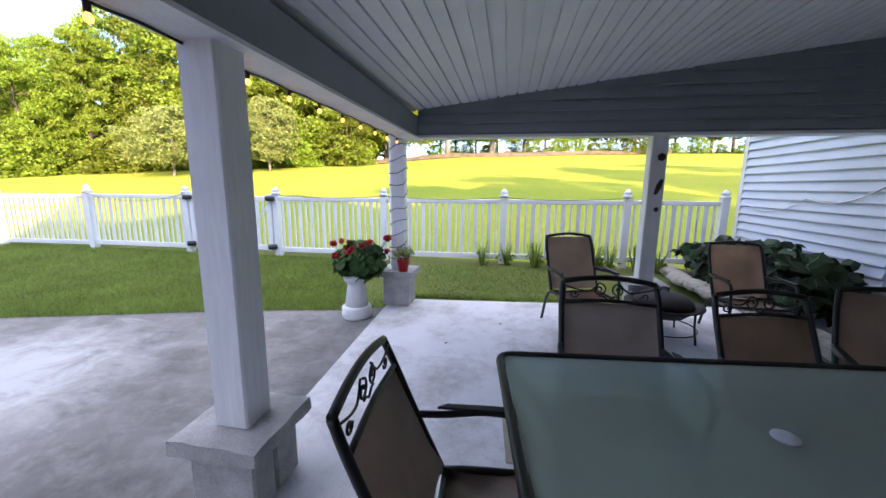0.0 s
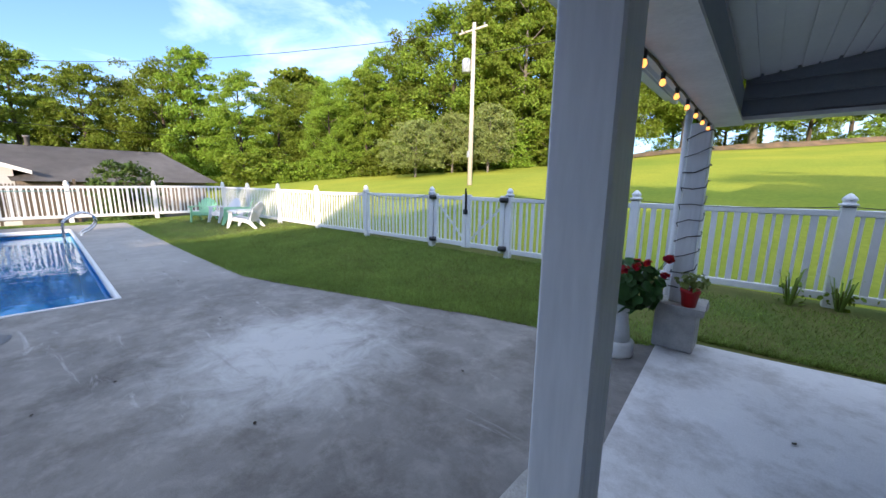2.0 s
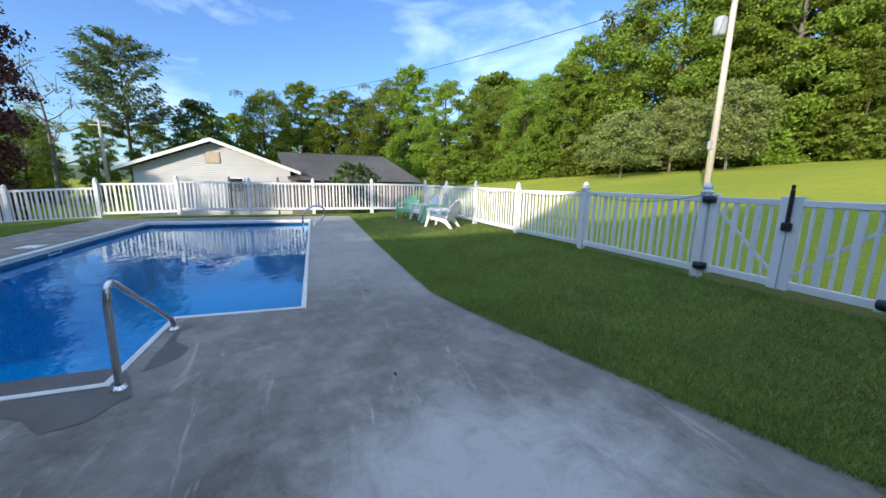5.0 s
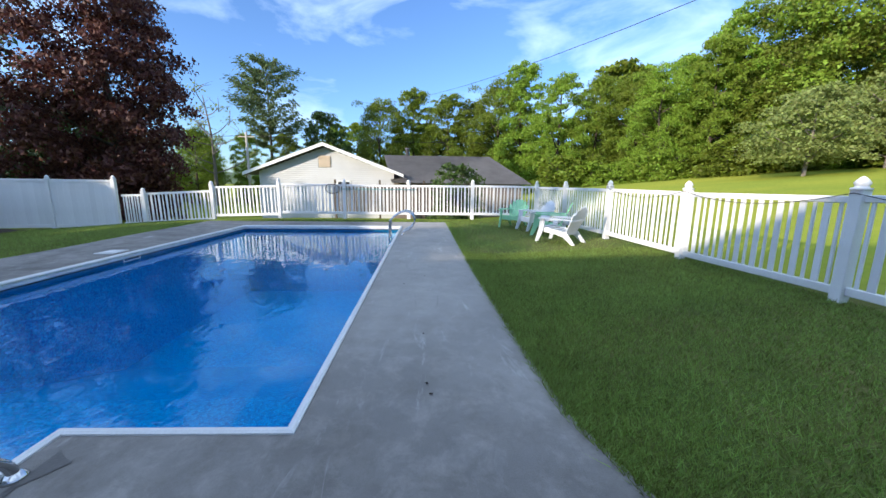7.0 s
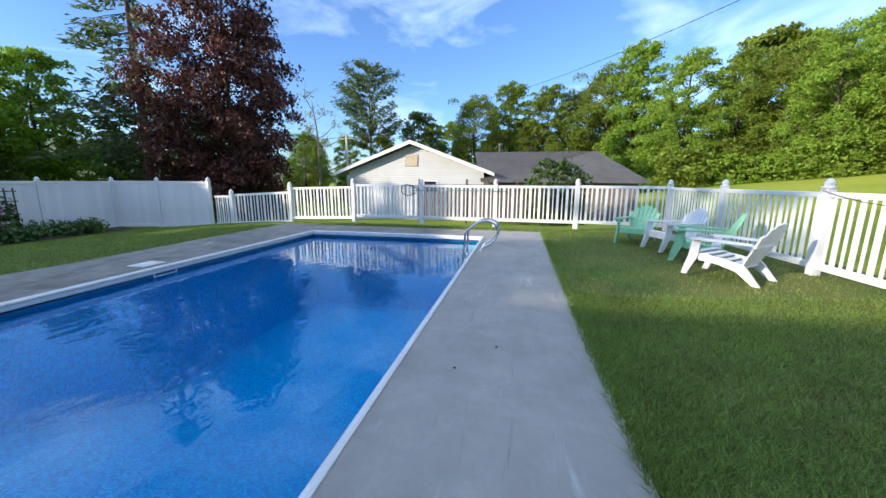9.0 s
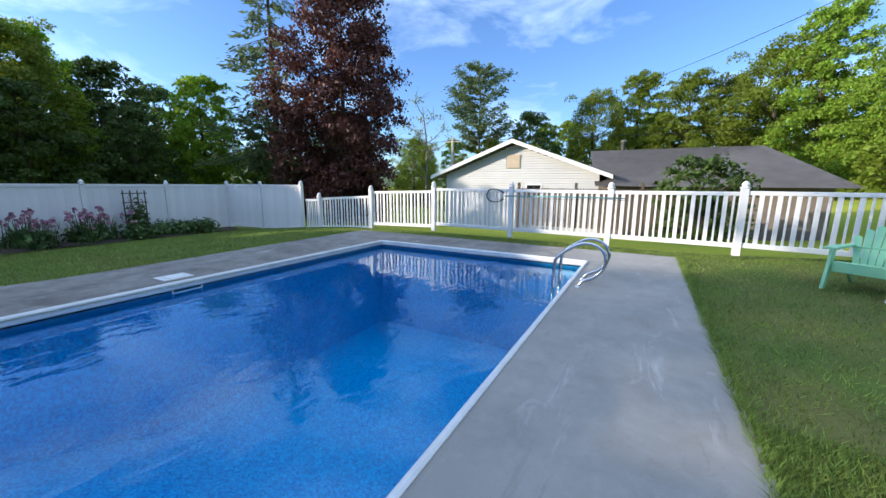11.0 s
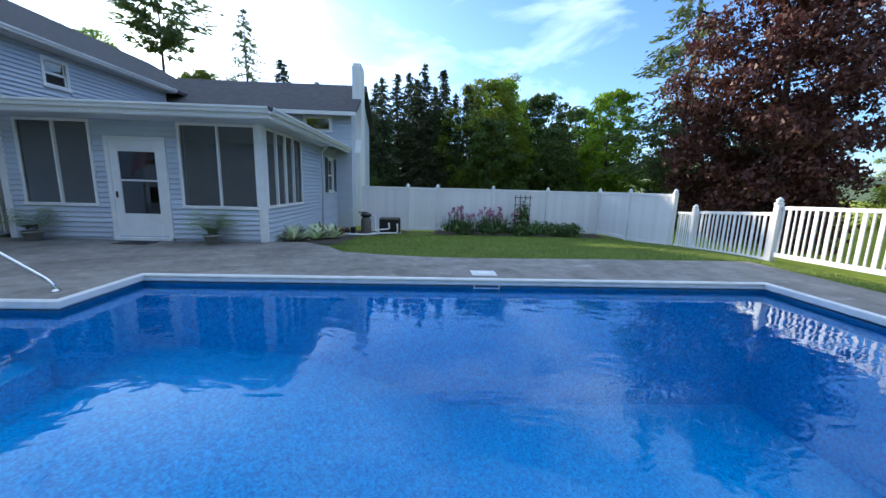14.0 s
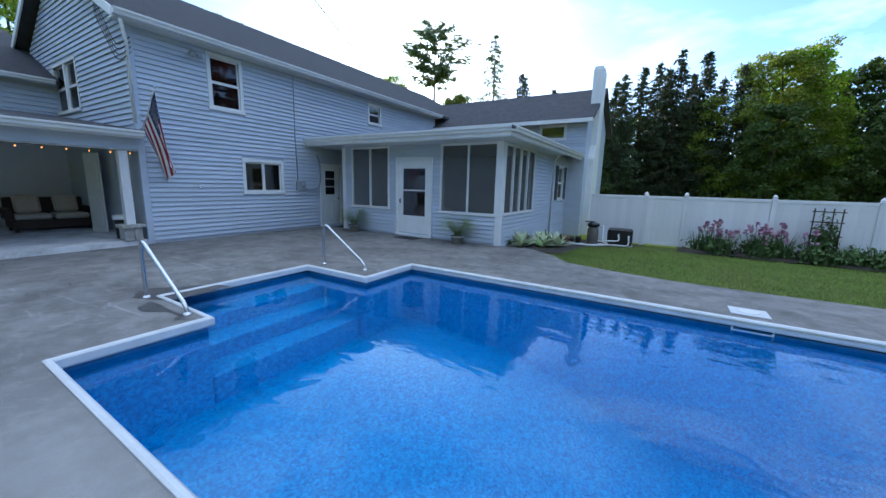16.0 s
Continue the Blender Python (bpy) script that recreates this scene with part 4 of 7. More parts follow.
siding(wv, "y", WY, 1, WX0, HX - 0.02, 2.9, 4.38, [(WIN_H[0] - 0.1, WIN_H[1] + 0.1, WIN_H[2] - 0.1, WIN_H[3] + 0.1)], M_SIDING, 0.125)
window("y", WY, 1, *WIN_H, "fixed", name="window_6", label="low wide awning window in the wing")
structure("wing_gable", prism([(-17.8, -0.5), (WY - 0.2, -0.5), (WY - 0.2, 4.5), (-15.5, 5.9), (-17.8, 4.4)], "x", WX0, WX0 + 0.2), M_SIDING, "grey siding gable end of the wing", "wall")
structure("wing_back", box(WX0 + 0.2, -18.0, -0.5, 7.0, -17.8, 4.4), M_SIDING, "back wall of the house", "wall")
structure("roof_wing", prism([(WY + 0.35, 4.26), (-15.5, 5.92), (-18.4, 4.2), (-18.4, 4.32), (-15.5, 6.06), (WY + 0.35, 4.38)], "x", WX0 - 0.25, APEX_X), M_ROOF, "dark shingled roof of the far wing", "roof")
structure("wing_fascia", box(WX0 - 0.25, WY + 0.33, 4.18, HX, WY + 0.40, 4.34), M_TRIM, "white fascia board", "trim")
ch = thing("chimney", "tall white painted chimney on the gable end", "chimney", pose(-8.42, -14.3, -0.5))
part("chimney_shaft", box(-0.20, -0.42, 0, 0.20, 0.42, 6.98, 0.02), M_PAINT, ch)
part("chimney_cap", box(-0.17, -0.36, 6.98, 0.17, 0.36, 7.10, 0.02), M_PAINT, ch)
part("shoulder", prism([(-0.42, 0), (0.75, 0), (0.75, 3.3), (0.42, 3.9), (-0.42, 3.9)], "x", -0.19, 0.19), M_PAINT, ch)

# ---- doors ----
d1 = thing("door_1", "white storm door with a tall glazed panel, closed", "door", kind="structure")
a, b, c, d = DOOR_S
fr = bmesh.new()
for q in ((a - 0.09, a, 0.0, d), (b, b + 0.09, 0.0, d), (a - 0.09, b + 0.09, d, d + 0.09)):
    add_box(fr, q[0], SY - 0.1, q[2], q[1], SY + 0.04, q[3], 0.005)
part("door_frame", fr, M_TRIM, d1)
lf = bmesh.new()
g = (a + 0.17, b - 0.17, 0.62, 2.02)
for q in ((a, g[0], c, d), (g[1], b, c, d), (g[0], g[1], c, g[2]), (g[0], g[1], g[3], d), (g[0], g[1], 1.36, 1.40)):
    add_box(lf, q[0], SY - 0.04, q[2], q[1], SY + 0.005, q[3], 0.004)
part("door_leaf", lf, M_TRIM, d1)
for q in ((g[0], g[1], g[2], 1.36), (g[0], g[1], 1.40, g[3])):
    pn = part("pane", box(q[0], SY - 0.022, q[2], q[1], SY - 0.018, q[3]), M_GLASS, d1)
    pn.visible_shadow = False
part("door_handle", lathe([(0.012, 0), (0.022, 0.03), (0.022, 0.12), (0.012, 0.15)], 10, None, (b - 0.08, SY + 0.03, 0.98)), M_BLACK, d1, "dark metal handle")
part("threshold", box(a - 0.09, SY - 0.1, 0.0, b + 0.09, SY + 0.08, 0.07, 0.005), M_TRIM, d1)
d2 = thing("door_2", "white entry door with a nine-light window in the passage", "door", kind="structure")
a, b, c, d = DOOR_B
fr = bmesh.new()
for q in ((a - 0.09, a, 0.0, d), (b, b + 0.09, 0.0, d), (a - 0.09, b + 0.09, d, d + 0.09)):
    add_box(fr, HX - 0.04, q[0], q[2], HX + 0.1, q[1], q[3], 0.005)
part("door_frame", fr, M_TRIM, d2)
lf = bmesh.new()
g = (a + 0.2, b - 0.2, 1.12, 1.95)
for q in ((a, g[0], c, d), (g[1], b, c, d), (g[0], g[1], c, g[2]), (g[0], g[1], g[3], d)):
    add_box(lf, HX + 0.03, q[0], q[2], HX + 0.07, q[1], q[3], 0.004)
for k in (1, 2):
    z = g[2] + (g[3] - g[2]) * k / 3
    add_box(lf, HX + 0.028, g[0], z - 0.015, HX + 0.06, g[1], z + 0.015)
part("door_leaf", lf, M_TRIM, d2)
for q in ((a + 0.14, (a + b) / 2 - 0.04), ((a + b) / 2 + 0.04, b - 0.14)):
    part("door_panel", box(HX + 0.018, q[0], 0.25, HX + 0.04, q[1], 0.9, 0.008), M_TRIM, d2)
part("pane", box(HX + 0.045, g[0], g[2], HX + 0.05, g[1], g[3]), M_GLASS, d2)
part("door_knob", lathe([(0.01, -0.03), (0.03, -0.015), (0.03, 0.015), (0.01, 0.03)], 10, None, (HX - 0.01, a + 0.07, 0.98)), M_BLACK, d2, "dark round knob")

# ---- privacy fence ----
P_LINE = [(-8.85, -12.0, -0.43), (-10.79, -12.0, -0.43), (-12.0, -12.0, -0.42), (-14.30, -12.0, -0.42), (-16.59, -12.0, -0.42), (-18.81, -12.0, -0.40), (-19.11, -10.24, -0.40), (-19.44, -8.25, -0.38)]


def privacy_panel(xa, ya, za, xb, yb, zb, gate=False):
    d = Vector((xb - xa, yb - ya, 0))
    n = d.length - 0.13
    p = thing("privacy_gate" if gate else "privacy_fence", "solid white vinyl privacy fence gate, closed" if gate else "solid white vinyl privacy fence panel", "fence", Matrix.Translation((xa, ya, za)) @ Matrix.Rotation(math.atan2(d.y, d.x), 4, "Z") @ Matrix.Translation((0.065, 0, 0)), group="privacy fence")
    part("top_rail", box(0, -0.03, 1.70, n, 0.03, 1.80, 0.006), M_VINYL, p)
    part("bottom_rail", box(0, -0.03, 0.05, n, 0.03, 0.17, 0.006), M_VINYL, p)
    count = max(3, round(n / 0.18))
    me = bpy.data.meshes.new("board")
    bb = box(0.0006, -0.012, 0.16, n / count - 0.0006, 0.012, 1.71, 0.002)
    bb.to_mesh(me)
    bb.free()
    me.materials.append(M_VINYL)
    for k in range(count):
        q = part("board", me, None, p)
        q.location.x = k * n / count
    if gate:
        for z in (0.4, 1.4):
            part("hinge", box(-0.03, 0.03, z, 0.16, 0.045, z + 0.05), M_BLACK, p, "black strap hinge")
        part("latch", box(n - 0.08, 0.03, 1.3, n + 0.02, 0.06, 1.36), M_BLACK, p)
    return p


TALL = fence_post(1.94)
TALL.matrix_basis = pose(*P_LINE[1])
for q in P_LINE[2:]:
    copy_thing(TALL, pose(*q))
for i, (a, b) in enumerate(zip(P_LINE, P_LINE[1:])):
    privacy_panel(*a, *b, gate=(i == 1))


# ---- trees ----
def leaf_cloud(rng, centres, radii, count, size, name, material, flat=0.75, thick=0.28):
    """A crown of small leaves, laid in drooping layered sprays, with gaps between them."""
    centres, radii = np.array(centres), np.array(radii)
    pick = rng.choice(len(centres), count, p=radii ** 2 / np.sum(radii ** 2))
    a = rng.random(count) * 6.283
    f = np.sqrt(rng.random(count)) * (0.8 + 0.35 * rng.random(count))
    wave = 1 + 0.28 * np.sin(a * 3 + pick * 1.7) + 0.16 * np.sin(a * 7 + pick * 2.9)
    r = radii[pick] * f * wave
    d = np.column_stack([np.cos(a), np.sin(a), np.zeros(count)])
    pos = centres[pick] + d * r[:, None]
    pos[:, 2] += radii[pick] * flat * (np.clip(rng.normal(size=count), -1.5, 1.5) * thick + 0.22 - 0.5 * f ** 2)
    nrm = rng.normal(size=(count, 3)) * 0.70 + d * 0.40 + np.array((0, 0, 0.45))
    nrm /= np.linalg.norm(nrm, axis=1)[:, None]
    t1 = np.cross(nrm, rng.normal(size=(count, 3)))
    t1 /= np.linalg.norm(t1, axis=1)[:, None]
    t2 = np.cross(nrm, t1)
    s = size * (0.55 + 0.8 * rng.random(count))[:, None]
    v = np.empty((count, 3, 3))
    v[:, 0] = pos - t1 * s * 0.62 - t2 * s * 0.5
    v[:, 1] = pos + t1 * s * 0.62 - t2 * s * 0.4
    v[:, 2] = pos + t2 * s * 0.75
    me = bpy.data.meshes.new(name)
    me.from_pydata(v.reshape(-1, 3).tolist(), [], np.arange(count * 3).reshape(-1, 3).tolist())
    me.materials.append(material)
    return me


def limbs(rng, height, trunk_r, count, low, spread, lean=0.0):
    bm = bmesh.new()
    top = Vector((lean * height, 0, height))
    path = [Vector((0, 0, -0.3)), Vector((0.06 * rng.normal(), 0.06 * rng.normal(), height * 0.3)), Vector((lean * height * 0.5 + 0.2 * rng.normal(), 0.2 * rng.normal(), height * 0.65)), top]
    line = arc(path, 4)
    tube(line, trunk_r, 8, bm, trunk_r * 0.15)
    tips = []
    for k in range(count):
        f = low + (0.95 - low) * (k + rng.random()) / count
        at_ = line[min(len(line) - 1, int(f * (len(line) - 1)))]
        ang = k * 2.4 + rng.random()
        reach = spread * (1.05 - 0.55 * f) * (0.7 + 0.5 * rng.random())
        tip = at_ + Vector((math.cos(ang) * reach, math.sin(ang) * reach, reach * (0.35 + 0.4 * rng.random())))
        mid = (at_ + tip) / 2 + Vector((0, 0, -0.08 * reach))
        tube(arc([at_, mid, tip], 3), trunk_r * 0.38 * (1.1 - f * 0.6), 5, bm, 0.03)
        tips.append(tip)
    return bm, tips


def broadleaf(seed, height, width, leaf, count, size, name, label, low=0.28, bark=None, flat=0.8, lobes=80):
    rng = np.random.default_rng(seed)
    t = thing(name, label, "tree", group="trees")
    bm, tips = limbs(rng, height * 0.86, height * 0.019, 13, max(low, 0.15), width * 0.75)
    part("trunk", bm, bark or M_BARK, t)
    cs, rs = [], []
    lean, skew = rng.random(4) * 6.28, 0.10 + 0.12 * rng.random()
    for k in range(lobes):
        f = (k + rng.random()) / lobes
        z = height * (low + (0.95 - low) * f)
        env = math.sqrt(max(0.05, 1 - ((f - 0.36) / 0.67) ** 2))
        a = k * 2.399 + rng.random() * 0.9
        env *= 1 + skew * math.sin(a + lean[0] + 3 * f) + skew * math.sin(2 * a + lean[1] - 5 * f)
        r = width * 0.80 * env * (0.22 + 0.78 * rng.random() ** 0.5)
        cs.append((math.cos(a) * r, math.sin(a) * r, z - 0.10 * r))
        rs.append(width * (0.15 + 0.17 * rng.random()) * (1.0 - 0.35 * f))
    for tip in tips:
        cs.append((tip.x, tip.y, min(tip.z, height * 0.88)))
        rs.append(width * 0.17)
    for k in range(7):
        cs.append((width * 0.2 * rng.normal(), width * 0.2 * rng.normal(), height * (0.85 + 0.08 * rng.random())))
        rs.append(width * (0.12 + 0.06 * rng.random()))
    part("crown", leaf_cloud(rng, cs, rs, count, size, "crown", leaf, flat), None, t)
    return t


def conifer(seed, height, width, leaf, name, label, tiers=26, count=150, size=0.26, droop=0.35, open_=0.0):
    """A trunk with whorls of drooping boughs, each set with needle clumps."""
    rng = np.random.default_rng(seed)
    t = thing(name, label, "tree", group="conifers")
    bm = bmesh.new()
    tube(arc([(0, 0, -0.3), (0.05, 0, height * 0.5), (0, 0, height)], 6), height * 0.014, 7, bm, 0.02)
    pos = []
    for k in range(tiers):
        f = (k + 0.4 * rng.random()) / tiers
        z = height * (0.10 + open_ + (0.89 - open_) * f)
        r = width * (((1 - f) ** 0.8 + 0.04) if droop > 0 else 0.92 * math.sin(math.pi * (0.20 + 0.74 * f)) ** 0.8) * (0.75 + 0.5 * rng.random())
        for j in range(6):
            ang = rng.random() * 6.28
            rr = r * (0.65 + 0.5 * rng.random())
            if open_ and rng.random() < 0.25:
                continue
            end = Vector((math.cos(ang) * rr, math.sin(ang) * rr, z - droop * rr + 0.1 * rr))
            mid = Vector((math.cos(ang) * rr * 0.5, math.sin(ang) * rr * 0.5, z - droop * rr * 0.35))
            if k % 2 == 0:
                tube([(0, 0, z), mid, end], 0.035, 4, bm, 0.012)
            m = max(6, int(count / 6 * (rr / width + 0.15)))
            s = np.sqrt(rng.random(m))
            p = np.outer(1 - s, (0, 0, z)) + np.outer(s, end) + rng.normal(size=(m, 3)) * np.array((0.16, 0.16, 0.10)) * (0.4 + s[:, None] * rr * 0.5)
            p[:, 2] -= 0.08 * rr * np.sin(s * 3.1)
            pos.append(p)
    pos = np.concatenate(pos)
    n = len(pos)
    d = pos * np.array((1, 1, 0)) + rng.normal(size=(n, 3)) * 0.6 * width * 0.4 + np.array((0, 0, -0.2))
    d /= np.linalg.norm(d, axis=1)[:, None] + 1e-9
    side = np.cross(d, rng.normal(size=(n, 3)))
    side /= np.linalg.norm(side, axis=1)[:, None] + 1e-9
    s = size * (0.6 + 0.8 * rng.random(n))[:, None]
    v = np.empty((n, 4, 3))
    v[:, 0], v[:, 1], v[:, 2], v[:, 3] = pos - d * s, pos + side * s * 0.32, pos + d * s + np.array((0, 0, -0.05)), pos - side * s * 0.32
    me = bpy.data.meshes.new("crown")
    i = np.arange(n)[:, None] * 4
    me.from_pydata(v.reshape(-1, 3).tolist(), [], np.concatenate([i + np.array([[0, 1, 2]]), i + np.array([[0, 2, 3]])]).tolist())
    me.materials.append(leaf)
    part("trunk", bm, M_BARK, t)
    part("crown", me, None, t)
    return t


GREEN = [broadleaf(11 + k, 18, 5.0 + 0.7 * k, M_LEAF, 36000, 0.165, "tree", "tall leafy green deciduous tree at the wood's edge", 0.05 + 0.04 * (k % 2), None, 0.85, 90) for k in range(4)]
HIGH = [broadleaf(15 + k, 20, 5.6, M_LEAF, 36000, 0.175, "tree", "tall deciduous tree with a bare lower trunk", 0.13 + 0.06 * k, M_BARK_G, 0.85, 85) for k in range(2)]
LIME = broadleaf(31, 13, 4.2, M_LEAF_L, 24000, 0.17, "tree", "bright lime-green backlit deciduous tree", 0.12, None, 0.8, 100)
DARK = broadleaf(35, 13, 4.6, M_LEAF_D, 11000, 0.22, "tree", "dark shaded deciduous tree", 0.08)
ORCH = [broadleaf(41 + k, 7, 3.6, M_LEAF_O, 15000, 0.13, "orchard_tree", "low spreading grey-green orchard tree", 0.2, M_BARK_G, 0.7, 110) for k in range(2)]
FAR = [broadleaf(21 + k, 18, 5.6, M_LEAF, 6500, 0.42, "tree", "leafy green tree deep in the wood", 0.05, None, 0.8, 60) for k in range(2)]
HILL = [broadleaf(25 + k, 18, 5.6, M_LEAF, 6500, 0.40, "tree", "tall tree with a bare trunk on the hilltop", 0.17, None, 0.8, 60) for k in range(2)]
MAPLE = broadleaf(51, 18, 6.3, M_MAROON, 56000, 0.18, "copper_maple", "large dark maroon-leaved maple", 0.04, None, 0.8, 170)
SPRUCE = [conifer(61 + k, 14, 2.7, M_NEEDLE, "spruce", "dark green pointed spruce", 44, 260, 0.17) for k in range(3)]
TALLS = conifer(71, 22, 4.4, M_PINE, "spruce", "tall sparse spruce with drooping boughs", 32, 260, 0.22, 0.5, 0.12)
PINE = conifer(75, 18, 5.0, M_PINE, "white_pine", "tall white pine with an open irregular crown", 26, 760, 0.22, -0.25, 0.28)
UMBRELLA = conifer(76, 18, 3.3, M_PINE, "white_pine", "backlit pine with a high rounded crown on a bare trunk", 11, 460, 0.26, -0.15, 0.56)
rng = np.random.default_rng(81)
BARE = thing("bare_tree", "leafless grey tree with a few sparse leaves", "tree")
bm, tips = limbs(rng, 11.0, 0.22, 14, 0.35, 4.0, 0.05)
for tip in list(tips):
    for k in range(3):
        e = tip + Vector((rng.normal() * 0.8, rng.normal() * 0.8, 0.5 + rng.random()))
        tube([tip - Vector((0, 0, 0.4)), (tip + e) / 2, e], 0.03, 4, bm, 0.008)
part("trunk", bm, M_BARK_G, BARE)
part("crown", leaf_cloud(rng, [tuple(t_) for t_ in tips], [0.9] * len(tips), 500, 0.16, "crown", M_LEAF_O), None, BARE)

MODELS = {"dec": GREEN, "high": HIGH, "hill": HILL, "far": FAR, "lime": [LIME], "dark": [DARK], "orch": ORCH, "maple": [MAPLE], "spruce": SPRUCE, "tall_spruce": [TALLS], "pine": [PINE], "umbrella": [UMBRELLA], "bare": [BARE]}
HEIGHT = {"dec": 18, "high": 20, "hill": 18, "far": 18, "lime": 13, "dark": 13, "orch": 7, "maple": 18, "spruce": 14, "tall_spruce": 22, "pine": 18, "umbrella": 18, "bare": 12.3}
first_used = set()
turn_of = {k_: 0 for k_ in MODELS}
tree_rng = random.Random(5)


def plant(kind, x, y, top, squeeze=1.0):
    """Stand a tree of a kind at (x, y) with its tip at height top."""
    pool_ = MODELS[kind]
    ob = pool_[turn_of[kind] % len(pool_)]
    turn_of[kind] += 1
    z = ground_z(x, y)
    s = (top - z) / HEIGHT[kind]
    w = s * squeeze * tree_rng.uniform(0.92, 1.1)
    m = Matrix.Translation((x, y, z)) @ Matrix.Rotation(tree_rng.uniform(0, 6.28), 4, "Z") @ Matrix.Diagonal((w, w, s, 1))
    if ob.name not in first_used:
        first_used.add(ob.name)
        ob.matrix_basis = m
        return ob
    c = copy_thing(ob, Matrix())
    c.matrix_basis = m
    return c


for row in (
        ("maple", -31.6, -17.4, 17.4, 0.80), ("tall_spruce", -31.0, -24.6, 22.5), ("bare", -48.3, -20.2, 11.9), ("dec", -53.0, -19.0, 7.6), ("dec", -56.0, -14.8, 8.0), ("dec", -50.5, -23.5, 7.8), ("pine", -60.3, -18.6, 18.3), ("dark", -65.7, -12.5, 12.9),
        ("dec", -69.4, -3.8, 15.9), ("dec", -71.8, 1.7, 18.3), ("dec", -69.7, 7.4, 17.0), ("dec", -71.2, 12.1, 16.3), ("dec", -66.4, 16.2, 18.8), ("dec", -62.9, 18.5, 20.4),
        ("dec", -57.3, 22.4, 17.3), ("dec", -57.1, 27.9, 16.8), ("dec", -53.0, 31.5, 16.4), ("dec", -50.5, 35.6, 17.8), ("dec", -45.9, 38.3, 21.5), ("dec", -41.7, 41.4, 23.4),
        ("dec", -36.3, 43.3, 26.8), ("dec", -32.2, 45.8, 28.0), ("high", -27.4, 48.6, 29.5), ("high", -23.0, 52.0, 30.0), ("high", -17.0, 57.0, 31.0), ("high", -10.0, 62.0, 32.0), ("high", -3.0, 67.0, 32.0), ("dec", -30.0, 52.0, 29.0), ("high", -20.0, 61.0, 31.0), ("dec", -21.5, 48.5, 13.5),
        ("orch", -29.4, 29.7, 8.5, 1.15), ("orch", -24.4, 36.2, 10.6, 1.0), ("orch", -30.3, 36.9, 10.3, 1.0),
        ("dec", -46.1, 30.1, 15.3), ("dec", -43.9, 34.0, 17.4), ("dec", -34.5, 50.7, 28.0), ("dec", -28.2, 58.0, 30.0), ("high", -24.8, 64.5, 31.0),
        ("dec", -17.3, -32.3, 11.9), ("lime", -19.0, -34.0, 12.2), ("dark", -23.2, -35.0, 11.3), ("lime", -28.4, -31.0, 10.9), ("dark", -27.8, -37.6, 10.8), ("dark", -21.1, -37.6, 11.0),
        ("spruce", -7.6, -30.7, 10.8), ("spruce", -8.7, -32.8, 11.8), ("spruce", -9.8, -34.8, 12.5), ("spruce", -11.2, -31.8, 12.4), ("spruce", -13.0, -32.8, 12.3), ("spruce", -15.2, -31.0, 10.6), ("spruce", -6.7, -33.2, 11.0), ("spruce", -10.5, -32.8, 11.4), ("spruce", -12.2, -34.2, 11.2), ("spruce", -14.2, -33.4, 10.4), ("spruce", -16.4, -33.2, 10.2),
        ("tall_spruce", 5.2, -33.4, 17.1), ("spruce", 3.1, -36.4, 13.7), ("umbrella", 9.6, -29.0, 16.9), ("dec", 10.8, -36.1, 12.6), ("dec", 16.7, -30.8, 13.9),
        # Added unseen to cast shade: dec x 20, 24.5, 29, 37; last two dark
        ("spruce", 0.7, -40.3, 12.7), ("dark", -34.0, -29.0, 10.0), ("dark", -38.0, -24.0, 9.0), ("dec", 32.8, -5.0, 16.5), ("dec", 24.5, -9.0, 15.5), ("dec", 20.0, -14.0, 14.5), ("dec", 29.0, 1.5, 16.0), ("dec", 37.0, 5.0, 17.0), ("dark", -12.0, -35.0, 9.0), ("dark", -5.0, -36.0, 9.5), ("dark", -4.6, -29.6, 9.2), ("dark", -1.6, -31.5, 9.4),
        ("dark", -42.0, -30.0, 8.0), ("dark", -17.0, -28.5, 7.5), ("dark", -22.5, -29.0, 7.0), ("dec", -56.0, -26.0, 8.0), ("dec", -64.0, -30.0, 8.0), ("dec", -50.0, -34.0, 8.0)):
    plant(*row)
# wood behind the first row, and the thin row on the hilltop
wood = random.Random(9)
for k in range(34):
    a = radians(20 + 82 * k / 33)
    r = 82 + wood.uniform(-6, 12)
    x, y = -r * math.sin(a), r * math.cos(a)
    plant("far", x, y, ground_z(x, y) + wood.uniform(14, 20) * (1.15 if a < 1.1 else 0.8))
for k in range(16):
    x = -14 + 4.0 * k + wood.uniform(-1.2, 1.2)
    y = 74 + wood.uniform(-3, 6)
    plant("hill", x, y, ground_z(x, y) + wood.uniform(15, 20), 0.75)
for k in range(14):
    x = -46 + 6.4 * k
    plant("dark", x, -50 + wood.uniform(-5, 4), wood.uniform(7, 11))

# undergrowth along the edge of the wood, and a far wooded ridge
BRUSH = broadleaf(91, 3.2, 2.6, M_LEAF, 2600, 0.17, "bush", "leafy bush at the foot of the wood", 0.02)
MODELS["brush"], HEIGHT["brush"], turn_of["brush"] = [BRUSH], 3.2, 0
for k in range(30):
    f = k / 29
    x, y = -66 + 46 * f, 10 + 38 * f ** 0.8
    x, y = x + wood.uniform(-2, 2), y + wood.uniform(-1, 3)
    plant("brush", x, y, ground_z(x, y) + wood.uniform(2.0, 4.5), 1.3)
for k in range(20):
    x = -14 + 2.9 * k + wood.uniform(-1.2, 1.2)
    plant("brush", x, 72 + wood.uniform(-2, 3), ground_z(x, 72) + wood.uniform(1.4, 3.4), 1.2)
bank = bmesh.new()
rows_ = []
